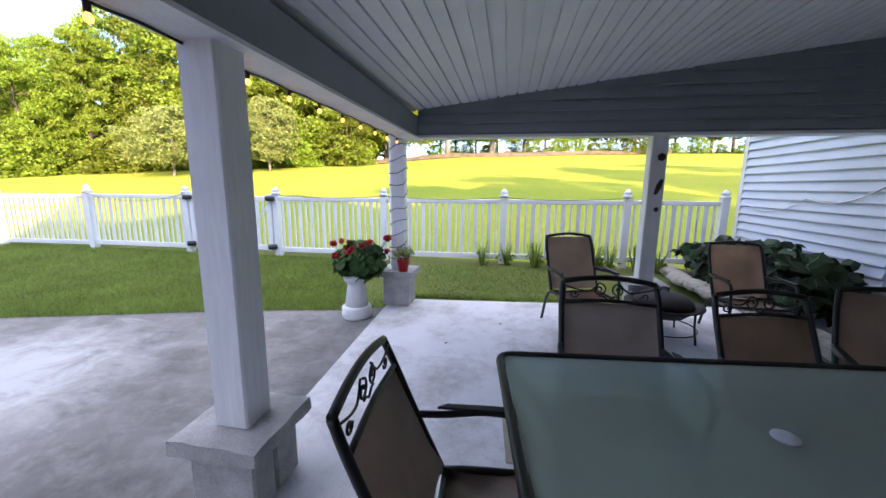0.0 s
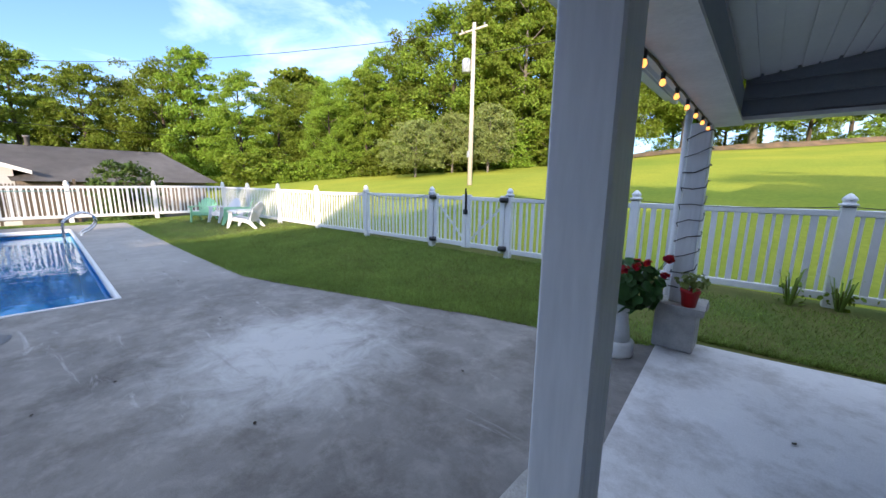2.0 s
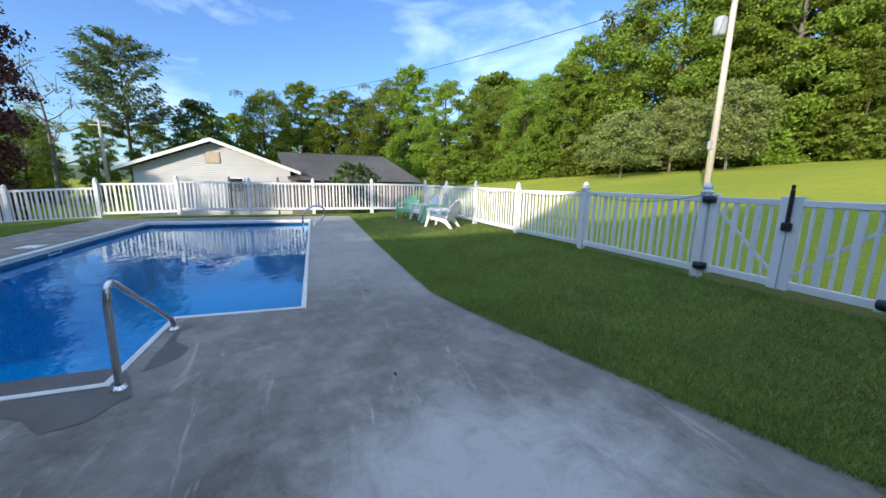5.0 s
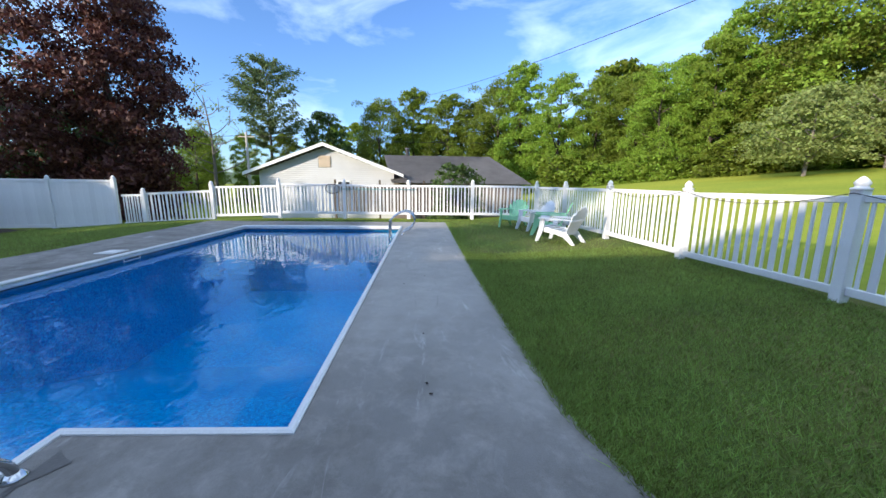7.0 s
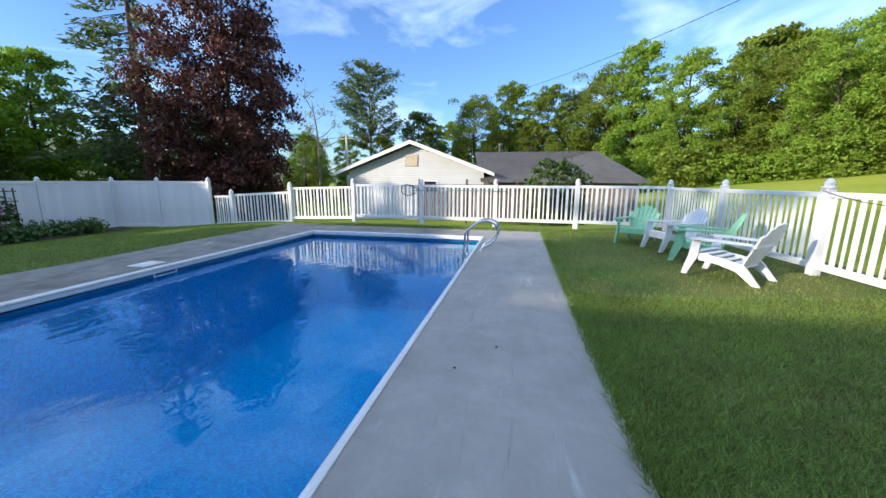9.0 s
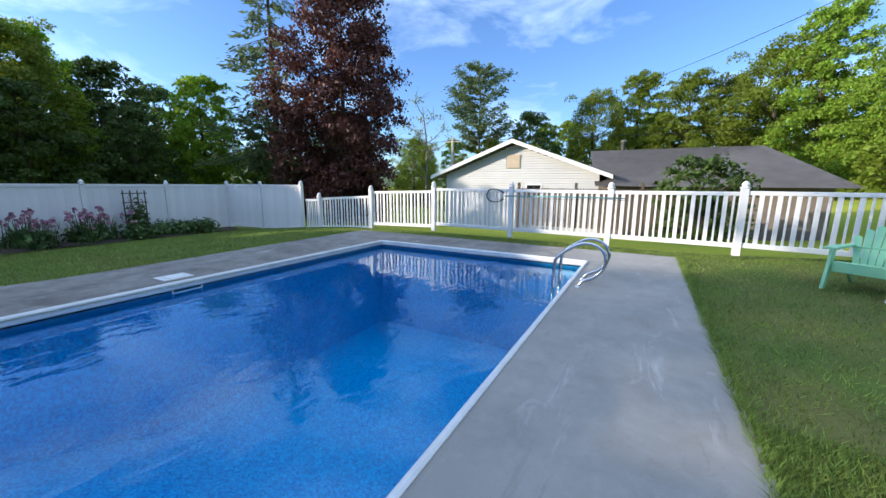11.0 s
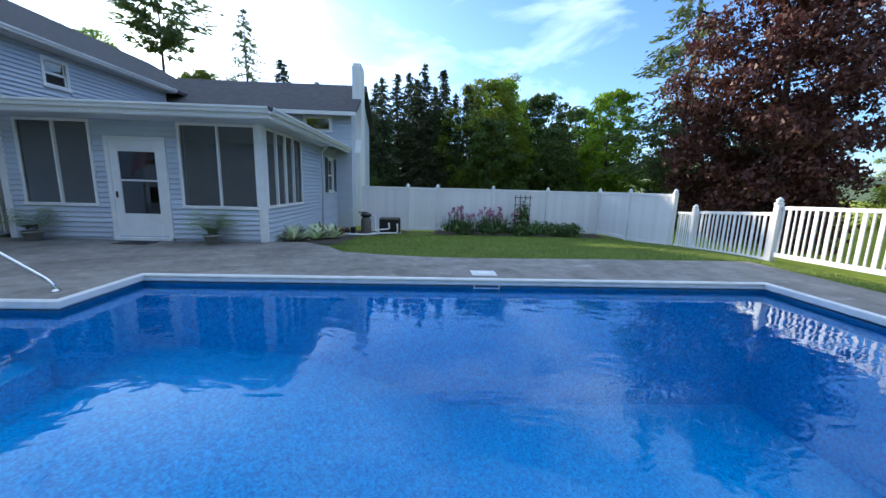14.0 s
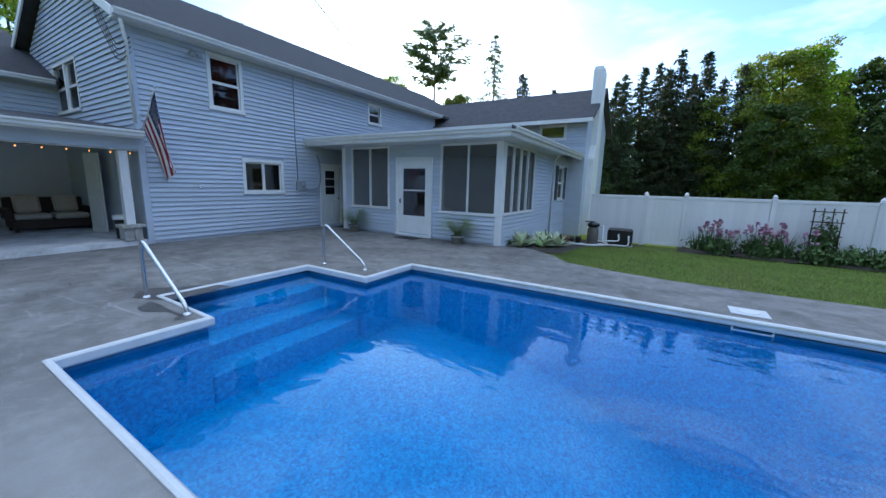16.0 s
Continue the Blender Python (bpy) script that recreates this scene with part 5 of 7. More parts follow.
for i in range(61):
    f = i / 60
    x, y = -34 + 62 * f, 41.5 + 31 * f ** 0.75
    k_ = noise.noise((i * 0.35, 0, 2.0))
    z = ground_z(x, y)
    rows_.append([bank.verts.new((x + 0.3 * o_, y + o_ * (1 + 0.3 * k_), max(z, ground_z(x, y + o_)) + h_)) for o_, h_ in ((-1.2, -0.08), (-0.5, 0.22 + 0.14 * k_), (0.3, 0.62 + 0.25 * k_), (1.6, 0.55 + 0.2 * k_), (3.2, -0.1))])
for a_, b_ in zip(rows_, rows_[1:]):
    for i in range(4):
        bank.faces.new((a_[i], b_[i], b_[i + 1], a_[i + 1])).smooth = True
M_BANK = mat("leaf_litter", (0.22, 0.135, 0.075), 0.95, 0.55, 0.8, 9, 0.9, second=(0.07, 0.062, 0.035))
structure("earth_bank", bank, M_BANK, "low brown bank of soil and dead leaves under the trees", "bank")
ridge = bmesh.new()
rows_ = []
for j in range(7):
    row = []
    for i in range(60):
        y = -900 + 30 * i
        x = -380 - 45 * j
        z = (6 + 66 * math.sin(math.pi * j / 6) ** 0.8) * (0.6 + 0.4 * math.sin(i * 0.16 + 1.0)) + 4 * noise.noise((i * 0.7, j * 0.9, 0))
        row.append(ridge.verts.new((x, y, z - 3)))
    rows_.append(row)
for a_, b_ in zip(rows_, rows_[1:]):
    for i in range(59):
        ridge.faces.new((a_[i], a_[i + 1], b_[i + 1], b_[i]))
M_RIDGE = mat("wooded_ridge", (0.085, 0.13, 0.05), 0.95, 0.5, 0.05, 0.6, 0.0)
structure("backdrop", ridge, M_RIDGE, "far wooded ridge", "hill")


# ---- poolside fittings ----
def handrail(x, y, x2, y2):
    t = thing("handrail", "stainless steel stair handrail bolted to the patio", "handrail", group="pool handrails")
    top, low = Vector((x - 0.13, y, 0.735)), Vector((x2 + 0.09, y2, 0.16))
    part("rail", tube(arc([(x, y, 0.0), (x, y, 0.3), (x - 0.005, y, 0.60), (x - 0.02, y, 0.70), (x - 0.06, y, 0.752), top, *[top.lerp(low, f) for f in (0.15, 0.35, 0.5, 0.65, 0.85)], low, (x2 + 0.03, y2, 0.10), (x2 + 0.005, y2, 0.05), (x2, y2, 0.0)], 5), 0.024, 12), M_STEEL, t)
    for a, b in ((x, y), (x2, y2)):
        part("escutcheon", lathe([(0.055, 0), (0.05, 0.012), (0.032, 0.03), (0.026, 0.034)], 14, None, (a, b, 0.0)), M_STEEL, t)
    return t


handrail(-5.70, 1.22, -6.80, 1.22)
handrail(-5.91, -1.54, -6.88, -1.64)
lad = thing("pool_ladder", "bent stainless steel pool ladder with two rails", "pool ladder")
for x in (-15.66, -15.16):
    part("rail", tube(arc([(x, 2.60, 0.0), (x, 2.66, 0.09), (x, 2.82, 0.18), (x, 2.94, 0.34), (x, 2.93, 0.52), (x, 2.80, 0.63), (x, 2.62, 0.64), (x, 2.42, 0.53), (x, 2.30, 0.42), (x, 2.26, 0.30), (x, 2.25, -0.2), (x, 2.25, -1.1)], 5), 0.024, 10), M_STEEL, lad)
    part("escutcheon", lathe([(0.055, 0), (0.05, 0.012), (0.03, 0.03)], 12, None, (x, 2.60, 0)), M_STEEL, lad)
for z in (-0.35, -0.62, -0.89):
    part("tread", box(-15.66, 2.22, z, -15.16, 2.32, z + 0.03, 0.008), M_STEEL, lad)
sk = thing("pool_skimmer", "white square plastic skimmer lid set in the patio", "skimmer")
part("lid", box(-12.72, -3.10, 0.0, -12.30, -2.76, 0.018, 0.006), M_COPING, sk)
part("lid_ring", lathe([(0.12, 0.0), (0.12, 0.004), (0.10, 0.006)], 20, None, (-12.51, -2.93, 0.018)), M_VINYL, sk)
sm = thing("pool_skimmer", "white skimmer opening in the pool wall at the waterline", "skimmer")
b = bmesh.new()
for q in ((-12.72, -12.30, -0.062, -0.045), (-12.72, -12.30, -0.16, -0.14), (-12.72, -12.70, -0.14, -0.062), (-12.32, -12.30, -0.14, -0.062)):
    add_box(b, q[0], -2.572, q[2], q[1], -2.558, q[3])
part("mouth_frame", b, M_VINYL, sm)

# ---- double gate ----
def gate_leaf(xa, xb, y, z, hinge_low):
    n = xb - xa
    g = thing("gate_leaf", "white vinyl picket gate leaf with a diagonal brace, closed", "gate", pose(xa, y, z), group="double gate")
    part("top_rail", box(0.10, -0.025, 1.10, n - 0.10, 0.025, 1.18, 0.006), M_VINYL, g)
    part("bottom_rail", box(0.10, -0.025, 0.08, n - 0.10, 0.025, 0.18, 0.006), M_VINYL, g)
    part("stile", box(0, -0.035, 0.06, 0.11, 0.035, 1.22, 0.006), M_VINYL, g)
    part("stile", box(n - 0.11, -0.035, 0.06, n, 0.035, 1.22, 0.006), M_VINYL, g)
    for i in range(5):
        w = 0.019 if i % 2 == 0 else 0.038
        c = 0.11 + (n - 0.22) * (i + 0.7) / 5.4
        part("picket", box(c - w, -0.012, 0.17, c + w, 0.012, 1.11, 0.004), M_VINYL, g)
    a, c = ((0.11, 0.98), (n - 0.11, 0.26)) if hinge_low else ((0.11, 0.26), (n - 0.11, 0.98))
    part("diagonal_brace", prism([(a[0], a[1] - 0.03), (c[0], c[1] - 0.03), (c[0], c[1] + 0.03), (a[0], a[1] + 0.03)], "y", 0.014, 0.03), M_VINYL, g)
    return g


g1 = gate_leaf(-6.41, -5.46, 8.05, 0.17, True)
g2 = gate_leaf(-5.45, -4.49, 8.05, 0.17, False)
for g, x in ((g1, 0.0), (g2, 0.96)):
    for z in (0.16, 1.14):
        part("hinge", lathe([(0.02, -0.05), (0.085, -0.045), (0.095, 0), (0.085, 0.045), (0.02, 0.05)], 14, None, (x, -0.06, z)), M_BLACKP, g, "rounded black plastic hinge")
b = box(-0.02, -0.075, 0.86, 0.02, -0.035, 1.30, 0.008)
add_box(b, -0.05, -0.085, 0.80, 0.05, -0.035, 0.90, 0.008)
add_box(b, -0.018, -0.08, 1.30, 0.018, -0.04, 1.36, 0.012)
part("latch", b, M_BLACKP, g2, "tall black pull-up gate latch")

# ---- lounge chairs on the lawn ----
M_MINT = mat("mint_green_plastic", (0.30, 0.64, 0.38), 0.45, 0.12, 4, 70, 0.06)
M_WHITEP = mat("white_resin", (0.72, 0.74, 0.78), 0.45, 0.12, 4, 70, 0.06)


def adirondack(material, label, at):
    """A resin lounge chair facing +y: fan back of slats, wide arms, sloping seat."""
    t = thing("adirondack_chair", label, "lawn chair", at, group="lawn chairs")
    for s in (-1, 1):
        part("front_leg", prism([(0.40, 0), (0.48, 0), (0.40, 0.30), (0.37, 0.55), (0.25, 0.55), (0.27, 0.30)], "x", s * 0.31 - 0.018, s * 0.31 + 0.018), material, t)
        part("rear_leg", prism([(-0.52, 0), (-0.43, 0), (-0.22, 0.16), (0.02, 0.22), (0.27, 0.24), (0.29, 0.35), (-0.02, 0.32), (-0.30, 0.27)], "x", s * 0.27 - 0.018, s * 0.27 + 0.018), material, t)
        part("armrest", prism([(s * 0.26, 0.40), (s * 0.40, 0.38), (s * 0.41, 0.05), (s * 0.34, -0.38), (s * 0.28, -0.38)], "z", 0.55, 0.58), material, t)
    for k in range(6):
        y = 0.34 - 0.105 * k
        z = 0.385 - 0.032 * k
        part("seat_slat", box(-0.27, y - 0.09, z - 0.02, 0.27, y, z, 0.006), material, t)
    part("front_apron", box(-0.28, 0.31, 0.24, 0.28, 0.34, 0.38, 0.006), material, t)
    for k in range(7):
        a = (k - 3) * 0.048
        h = 0.72 - 0.035 * (k - 3) ** 2 * 0.6
        x0, x1 = (k - 3) * 0.068, (k - 3) * 0.098
        b = prism([(x0 - 0.030, 0), (x0 + 0.030, 0), (x1 + 0.043, h), (x1 + 0.01, h + 0.03), (x1 - 0.043, h)], "y", -0.011, 0.011)
        for v in b.verts:
            v.co = Matrix.Rotation(radians(25), 3, "X") @ v.co + Vector((0, -0.24, 0.20))
        part("back_slat", b, material, t)
    part("back_rail", box(-0.33, -0.43, 0.52, 0.33, -0.38, 0.56, 0.006), material, t)
    return t


def lawn_pose(x, y, face):
    return pose(x, y, ground_z(x, y) + 0.01, 0, 0, face - 90)


adirondack(M_MINT, "mint-green resin adirondack chair on the lawn", lawn_pose(-16.85, 6.15, -35))
adirondack(M_WHITEP, "white resin adirondack chair on the lawn", lawn_pose(-15.85, 6.55, -75))
adirondack(M_MINT, "mint-green resin adirondack chair beside white ones", lawn_pose(-14.75, 6.60, -112))
adirondack(M_WHITEP, "white resin adirondack chair by the fence", lawn_pose(-13.55, 6.45, -140))

# ---- net on the fence ----
nt = thing("skimmer_net", "teal leaf skimmer net on a long pole hung on the fence", "pool net")
M_TEAL = mat("teal_aluminium", (0.06, 0.30, 0.32), 0.4, 0.2, 5, 60, 0.05, metal=0.4)
part("pole", tube([(-19.10, 0.05, 1.17), (-19.08, 1.6, 1.18), (-19.06, 2.95, 1.18)], 0.014, 8), M_TEAL, nt)
part("net_rim", tube(arc([(-19.10, 0.05, 1.10), (-19.09, -0.10, 1.02), (-19.09, -0.34, 1.03), (-19.09, -0.44, 1.17), (-19.09, -0.36, 1.33), (-19.09, -0.10, 1.33), (-19.10, 0.05, 1.24)], 4), 0.016, 6), M_BLACKP, nt)
M_MESH = mat("pale_net_mesh", (0.30, 0.42, 0.50), 0.7, 0.3, 9, 60, 0.2)
b = bmesh.new()
for k in range(17):
    add_box(b, -19.10, -0.41 + 0.028 * k, 1.05, -19.097, -0.405 + 0.028 * k, 1.31)
for k in range(10):
    add_box(b, -19.097, -0.42, 1.05 + 0.028 * k, -19.094, 0.04, 1.055 + 0.028 * k)
part("mesh_bag", b, M_MESH, nt)

# ---- porch furniture ----
M_TABLE = bpy.data.materials.new("frosted_green_glass")
M_TABLE.use_nodes = True
n_, l_ = M_TABLE.node_tree.nodes, M_TABLE.node_tree.links
pr_ = n_["Principled BSDF"]
pr_.inputs["Base Color"].default_value, pr_.inputs["Roughness"].default_value = (0.47, 0.53, 0.45, 1), 0.22
no_ = n_.new("ShaderNodeTexNoise")
no_.inputs["Scale"].default_value = 160
bp_ = n_.new("ShaderNodeBump")
bp_.inputs["Strength"].default_value, bp_.inputs["Distance"].default_value = 0.08, 0.003
l_.new(no_.outputs[0], bp_.inputs["Height"])
l_.new(bp_.outputs[0], pr_.inputs["Normal"])
tr_, mx_ = n_.new("ShaderNodeBsdfTransparent"), n_.new("ShaderNodeMixShader")
tr_.inputs["Color"].default_value, mx_.inputs[0].default_value = (0.60, 0.74, 0.64, 1), 0.58
l_.new(tr_.outputs[0], mx_.inputs[1])
l_.new(pr_.outputs[0], mx_.inputs[2])
l_.new(mx_.outputs[0], n_["Material Output"].inputs["Surface"])

TBL = thing("patio_table", "rectangular patio table with frosted green glass top and black frame", "table", pose(1.085, 2.565, SLAB_Z, 0, 0, 6.5))
hx, hy, hz = 0.82, 0.49, 0.74
b = box(-hx + 0.02, -hy + 0.02, hz - 0.008, hx - 0.02, hy - 0.02, hz)
part("tabletop", b, M_TABLE, TBL, "frosted green glass pane")
rim = []
for cx, cy, a0 in ((hx - 0.06, hy - 0.06, 0), (-hx + 0.06, hy - 0.06, 90), (-hx + 0.06, -hy + 0.06, 180), (hx - 0.06, -hy + 0.06, 270)):
    for k in range(5):
        a = radians(a0 + 22.5 * k)
        rim.append((cx + 0.06 * math.cos(a), cy + 0.06 * math.sin(a), hz - 0.004))
part("rim", tube(rim + rim[:1], 0.018, 8), M_BLACK, TBL)
for sx in (-1, 1):
    for sy in (-1, 1):
        part("leg", tube(arc([(sx * (hx - 0.03), sy * (hy - 0.03), hz - 0.02), (sx * (hx - 0.16), sy * (hy - 0.10), hz - 0.16), (sx * (hx - 0.26), sy * (hy - 0.16), 0.42), (sx * (hx - 0.22), sy * (hy - 0.13), 0.16), (sx * (hx - 0.08), sy * (hy - 0.04), 0.0)], 4), 0.02, 8), M_BLACK, TBL)
    part("stretcher", tube([(sx * (hx - 0.22), -hy + 0.13, 0.2), (sx * (hx - 0.34), 0, 0.24), (sx * (hx - 0.22), hy - 0.13, 0.2)], 0.012, 6), M_BLACK, TBL)
part("umbrella_plug", lathe([(0.02, -0.01), (0.038, 0.0), (0.036, 0.006), (0.012, 0.008)], 18, None, (0, 0, hz)), M_WHITEP, TBL, "white plastic umbrella hole plug")


def curl(cx, cz, r, turns, start, flip, y):
    """A flat scroll in the back's plane."""
    pts = []
    for k in range(int(turns * 10) + 1):
        a = start + flip * k * 0.628
        q = r * (1 - 0.75 * k / (turns * 10))
        pts.append((cx + q * math.cos(a), y, cz + q * math.sin(a)))
    return pts


def sling_chair(label, at, scroll=True, fabric=None):
    """A metal armchair facing +y with a woven sling seat and back."""
    fabric = fabric or M_SLING
    t = thing("patio_chair", label, "chair", at, group="patio chairs")
    for s in (-1, 1):
        part("back_upright", tube(arc([(s * 0.27, -0.14, 0.40), (s * 0.275, -0.24, 0.62), (s * 0.275, -0.34, 0.86), (s * 0.265, -0.39, 0.985)], 4), 0.017, 8), M_BLACK, t)
        part("leg_frame", tube(arc([(s * 0.29, 0.30, 0.0), (s * 0.29, 0.27, 0.30), (s * 0.295, 0.25, 0.56), (s * 0.30, 0.20, 0.64), (s * 0.305, 0.05, 0.655), (s * 0.30, -0.12, 0.635), (s * 0.28, -0.25, 0.64)], 4), 0.016, 8), M_BLACK, t)
        part("rear_leg", tube(arc([(s * 0.27, 0.22, 0.40), (s * 0.27, -0.12, 0.385), (s * 0.28, -0.24, 0.28), (s * 0.29, -0.33, 0.0)], 4), 0.016, 8), M_BLACK, t)
        part("armrest", prism([(s * 0.286, 0.20), (s * 0.318, 0.20), (s * 0.325, 0.08), (s * 0.318, -0.12), (s * 0.29, -0.16), (s * 0.288, 0.05)], "z", 0.664, 0.676), M_BLACK, t)
    part("crossbar", tube([(-0.27, 0.24, 0.40), (0.27, 0.24, 0.40)], 0.014, 8), M_BLACK, t)
    part("crossbar", tube([(-0.27, -0.12, 0.385), (0.27, -0.12, 0.385)], 0.014, 8), M_BLACK, t)
    top = 0.985
    part("top_rail", tube(arc([(-0.265, -0.39, top), (-0.14, -0.395, top + 0.02), (0, -0.397, top + 0.03), (0.14, -0.395, top + 0.02), (0.265, -0.39, top)], 4), 0.017, 8), M_BLACK, t)
    high = 0.865 if scroll else 0.975
    if scroll:
        part("mid_rail", tube(arc([(-0.275, -0.345, 0.87), (0, -0.35, 0.885), (0.275, -0.345, 0.87)], 4), 0.012, 8), M_BLACK, t)
        b = bmesh.new()
        for s in (-1, 1):
            tube(curl(s * 0.055, 0.945, 0.042, 1.3, math.pi / 2, s, -0.372), 0.005, 5, b)
            tube(curl(s * 0.20, 0.915, 0.028, 1.2, 0 if s < 0 else math.pi, s, -0.366), 0.005, 5, b)
            tube(arc([(s * 0.055, -0.38, 0.987), (s * 0.11, -0.372, 0.935), (s * 0.19, -0.366, 0.945), (s * 0.262, -0.37, 0.965)], 4), 0.005, 5, b)
            tube(arc([(0, -0.37, 0.885), (s * 0.03, -0.37, 0.905), (s * 0.055, -0.37, 0.905)], 4), 0.005, 5, b)
        part("scrollwork", b, M_BLACK, t, "black wrought scrollwork")
    b = bmesh.new()
    rows = [(-0.13, 0.42), (-0.19, 0.52), (-0.25, 0.65), (-0.31, 0.78), (-0.345, high)]
    if not scroll:
        rows[-1] = (-0.388, high)
    vs = [[b.verts.new((x, y - 0.018 * (1 - (x / 0.26) ** 2), z)) for x in (-0.262, -0.15, 0, 0.15, 0.262)] for y, z in rows]
    for r0, r1 in zip(vs, vs[1:]):
        for i in range(4):
            b.faces.new((r0[i], r0[i + 1], r1[i + 1], r1[i])).smooth = True
    bmesh.ops.solidify(b, geom=list(b.faces), thickness=0.006)
    part("backrest", b, fabric, t)
    b = bmesh.new()
    rows = [(-0.13, 0.405), (0.0, 0.385), (0.12, 0.392), (0.22, 0.412), (0.27, 0.395)]
    vs = [[b.verts.new((x, y, z - 0.02 * (1 - (x / 0.26) ** 2))) for x in (-0.262, -0.15, 0, 0.15, 0.262)] for y, z in rows]
    for r0, r1 in zip(vs, vs[1:]):
        for i in range(4):
            b.faces.new((r0[i], r0[i + 1], r1[i + 1], r1[i])).smooth = True
    bmesh.ops.solidify(b, geom=list(b.faces), thickness=0.006)
    part("seat", b, fabric, t)
    return t


def seat_pose(x, y, turn):
    return pose(x, y, SLAB_Z, 0, 0, turn) @ Matrix.Scale(0.955, 4)


C1 = sling_chair("brown sling patio chair with black scrollwork, pushed to the table", seat_pose(0.825, 3.20, 181))
copy_thing(C1, seat_pose(1.67, 3.27, 188))
copy_thing(C1, seat_pose(0.15, 2.445, -86))
C2 = sling_chair("high-backed brown sling chair at the fire pit", seat_pose(1.01, 5.29, 195), False)
copy_thing(C2, seat_pose(2.64, 5.40, 178))
copy_thing(C2, seat_pose(2.30, 3.48, 158))

# fire pit
fp = thing("fire_pit", "low round rusty black metal fire pit with a lid screen", "fire pit", pose(1.82, 5.28, SLAB_Z) @ Matrix.Scale(0.82, 4))
M_RUST = mat("rusty_iron", (0.045, 0.026, 0.022), 0.7, 0.5, 6, 60, 0.4)
part("bowl", lathe([(0.08, 0.22), (0.24, 0.27), (0.34, 0.36), (0.44, 0.40), (0.44, 0.415), (0.33, 0.39), (0.22, 0.30)], 28), M_RUST, fp)
part("mesh_dome", lathe([(0.34, 0.40), (0.32, 0.46), (0.24, 0.52), (0.12, 0.55), (0.02, 0.56)], 24), M_RUST, fp)
part("lid_handle", tube(arc([(-0.05, 0, 0.55), (-0.03, 0, 0.61), (0.03, 0, 0.61), (0.05, 0, 0.55)], 4), 0.007, 6), M_BLACK, fp)
for k in range(4):
    a = radians(45 + 90 * k)
    part("leg", tube(arc([(0.36 * math.cos(a), 0.36 * math.sin(a), 0.37), (0.37 * math.cos(a), 0.37 * math.sin(a), 0.2), (0.40 * math.cos(a), 0.40 * math.sin(a), 0.0)], 3), 0.013, 6), M_BLACK, fp)
ring = [(0.385 * math.cos(k * 0.3142), 0.385 * math.sin(k * 0.3142), 0.12) for k in range(21)]
part("base_ring", tube(ring, 0.008, 6), M_BLACK, fp)

# mat under the table
M_MAT = mat("beige_mat", (0.42, 0.36, 0.27), 0.9, 0.2, 10, 120, 0.4)
mt = thing("door_mat", "beige mat with faded dark lettering on the slab", "mat", pose(0.56, 3.40, SLAB_Z, 0, 0, 4))
part("mat_pad", box(-0.30, -0.20, 0.0, 0.30, 0.20, 0.012, 0.004), M_MAT, mt)
for k in range(5):
    part("letter_bar", box(-0.24 + 0.0 * k, -0.15 + 0.065 * k, 0.012, -0.15, -0.12 + 0.065 * k, 0.0145), M_BLACKP, mt)

# ---- urn of geraniums, small red pot ----
M_URN = mat("white_glazed_clay", (0.76, 0.76, 0.75), 0.35, 0.12, 5, 50, 0.1)
M_PETAL = leafy("red_petal", (0.55, 0.012, 0.02), 0.3, 0, 0.25)
M_GERAN = leafy("geranium_leaf", (0.045, 0.13, 0.03), 0.35, 0, 0.2)


def foliage(name, rng, n, centre, spread, size, material, parent, up=0.3, round_=False):
    """Small leaves, each a bent disc, scattered about a centre."""
    vs, fs = [], []
    for k in range(n):
        d = Vector(rng.normal(size=3))
        d.normalize()
        p = Vector(centre) + Vector((d.x * spread[0], d.y * spread[1], d.z * spread[2])) * (rng.random() ** 0.4)
        nr = (d + Vector((0, 0, up)) + Vector(rng.normal(size=3)) * 0.4).normalized()
        t1 = nr.orthogonal().normalized()
        t2 = nr.cross(t1)
        s = size * (0.6 + 0.7 * rng.random())
        c = len(vs)
        vs.append(p - nr * s * 0.2)
        m = 6
        for j in range(m):
            a = 2 * math.pi * j / m
            vs.append(p + (t1 * math.cos(a) + t2 * math.sin(a)) * s)
        for j in range(m):
            fs.append((c, c + 1 + j, c + 1 + (j + 1) % m))
    me = soup(vs, fs, name)
    me.materials.append(material)
    return part(name, me, None, parent)


rng = np.random.default_rng(101)
UX, UY = -1.62, 5.44
urn = thing("flower_urn", "white clay urn full of red geraniums", "planter", pose(UX + 0.06, UY, 0.0) @ Matrix.Diagonal((0.92, 0.92, 1.0, 1)))
part("urn_base", lathe([(0.19, 0), (0.195, 0.02), (0.195, 0.13), (0.17, 0.15), (0.15, 0.15)], 24), M_URN, urn)
part("urn_stem", lathe([(0.155, 0.14), (0.135, 0.28), (0.115, 0.40), (0.12, 0.43), (0.155, 0.46), (0.165, 0.50), (0.15, 0.52)], 24), M_URN, urn)
foliage("leaves", rng, 330, (0.06, 0, 0.70), (0.36, 0.34, 0.24), 0.055, M_GERAN, urn)
b = bmesh.new()
heads = []
for k in range(15):
    a, r = rng.random() * 6.28, 0.16 + 0.24 * rng.random()
    heads.append((0.04 + r * math.cos(a), r * math.sin(a), 0.80 + 0.20 * rng.random() - 0.25 * max(0, r - 0.3)))
for h_ in heads:
    tube([(h_[0] * 0.5, h_[1] * 0.5, 0.65), h_], 0.004, 4, b)
part("flower_stems", b, M_GERAN, urn)
for h_ in heads:
    foliage("flower_head", rng, 26, h_, (0.045, 0.045, 0.035), 0.020, M_PETAL, urn)
M_REDPOT = mat("red_plastic", (0.50, 0.012, 0.015), 0.35, 0.15, 6, 60, 0.05)
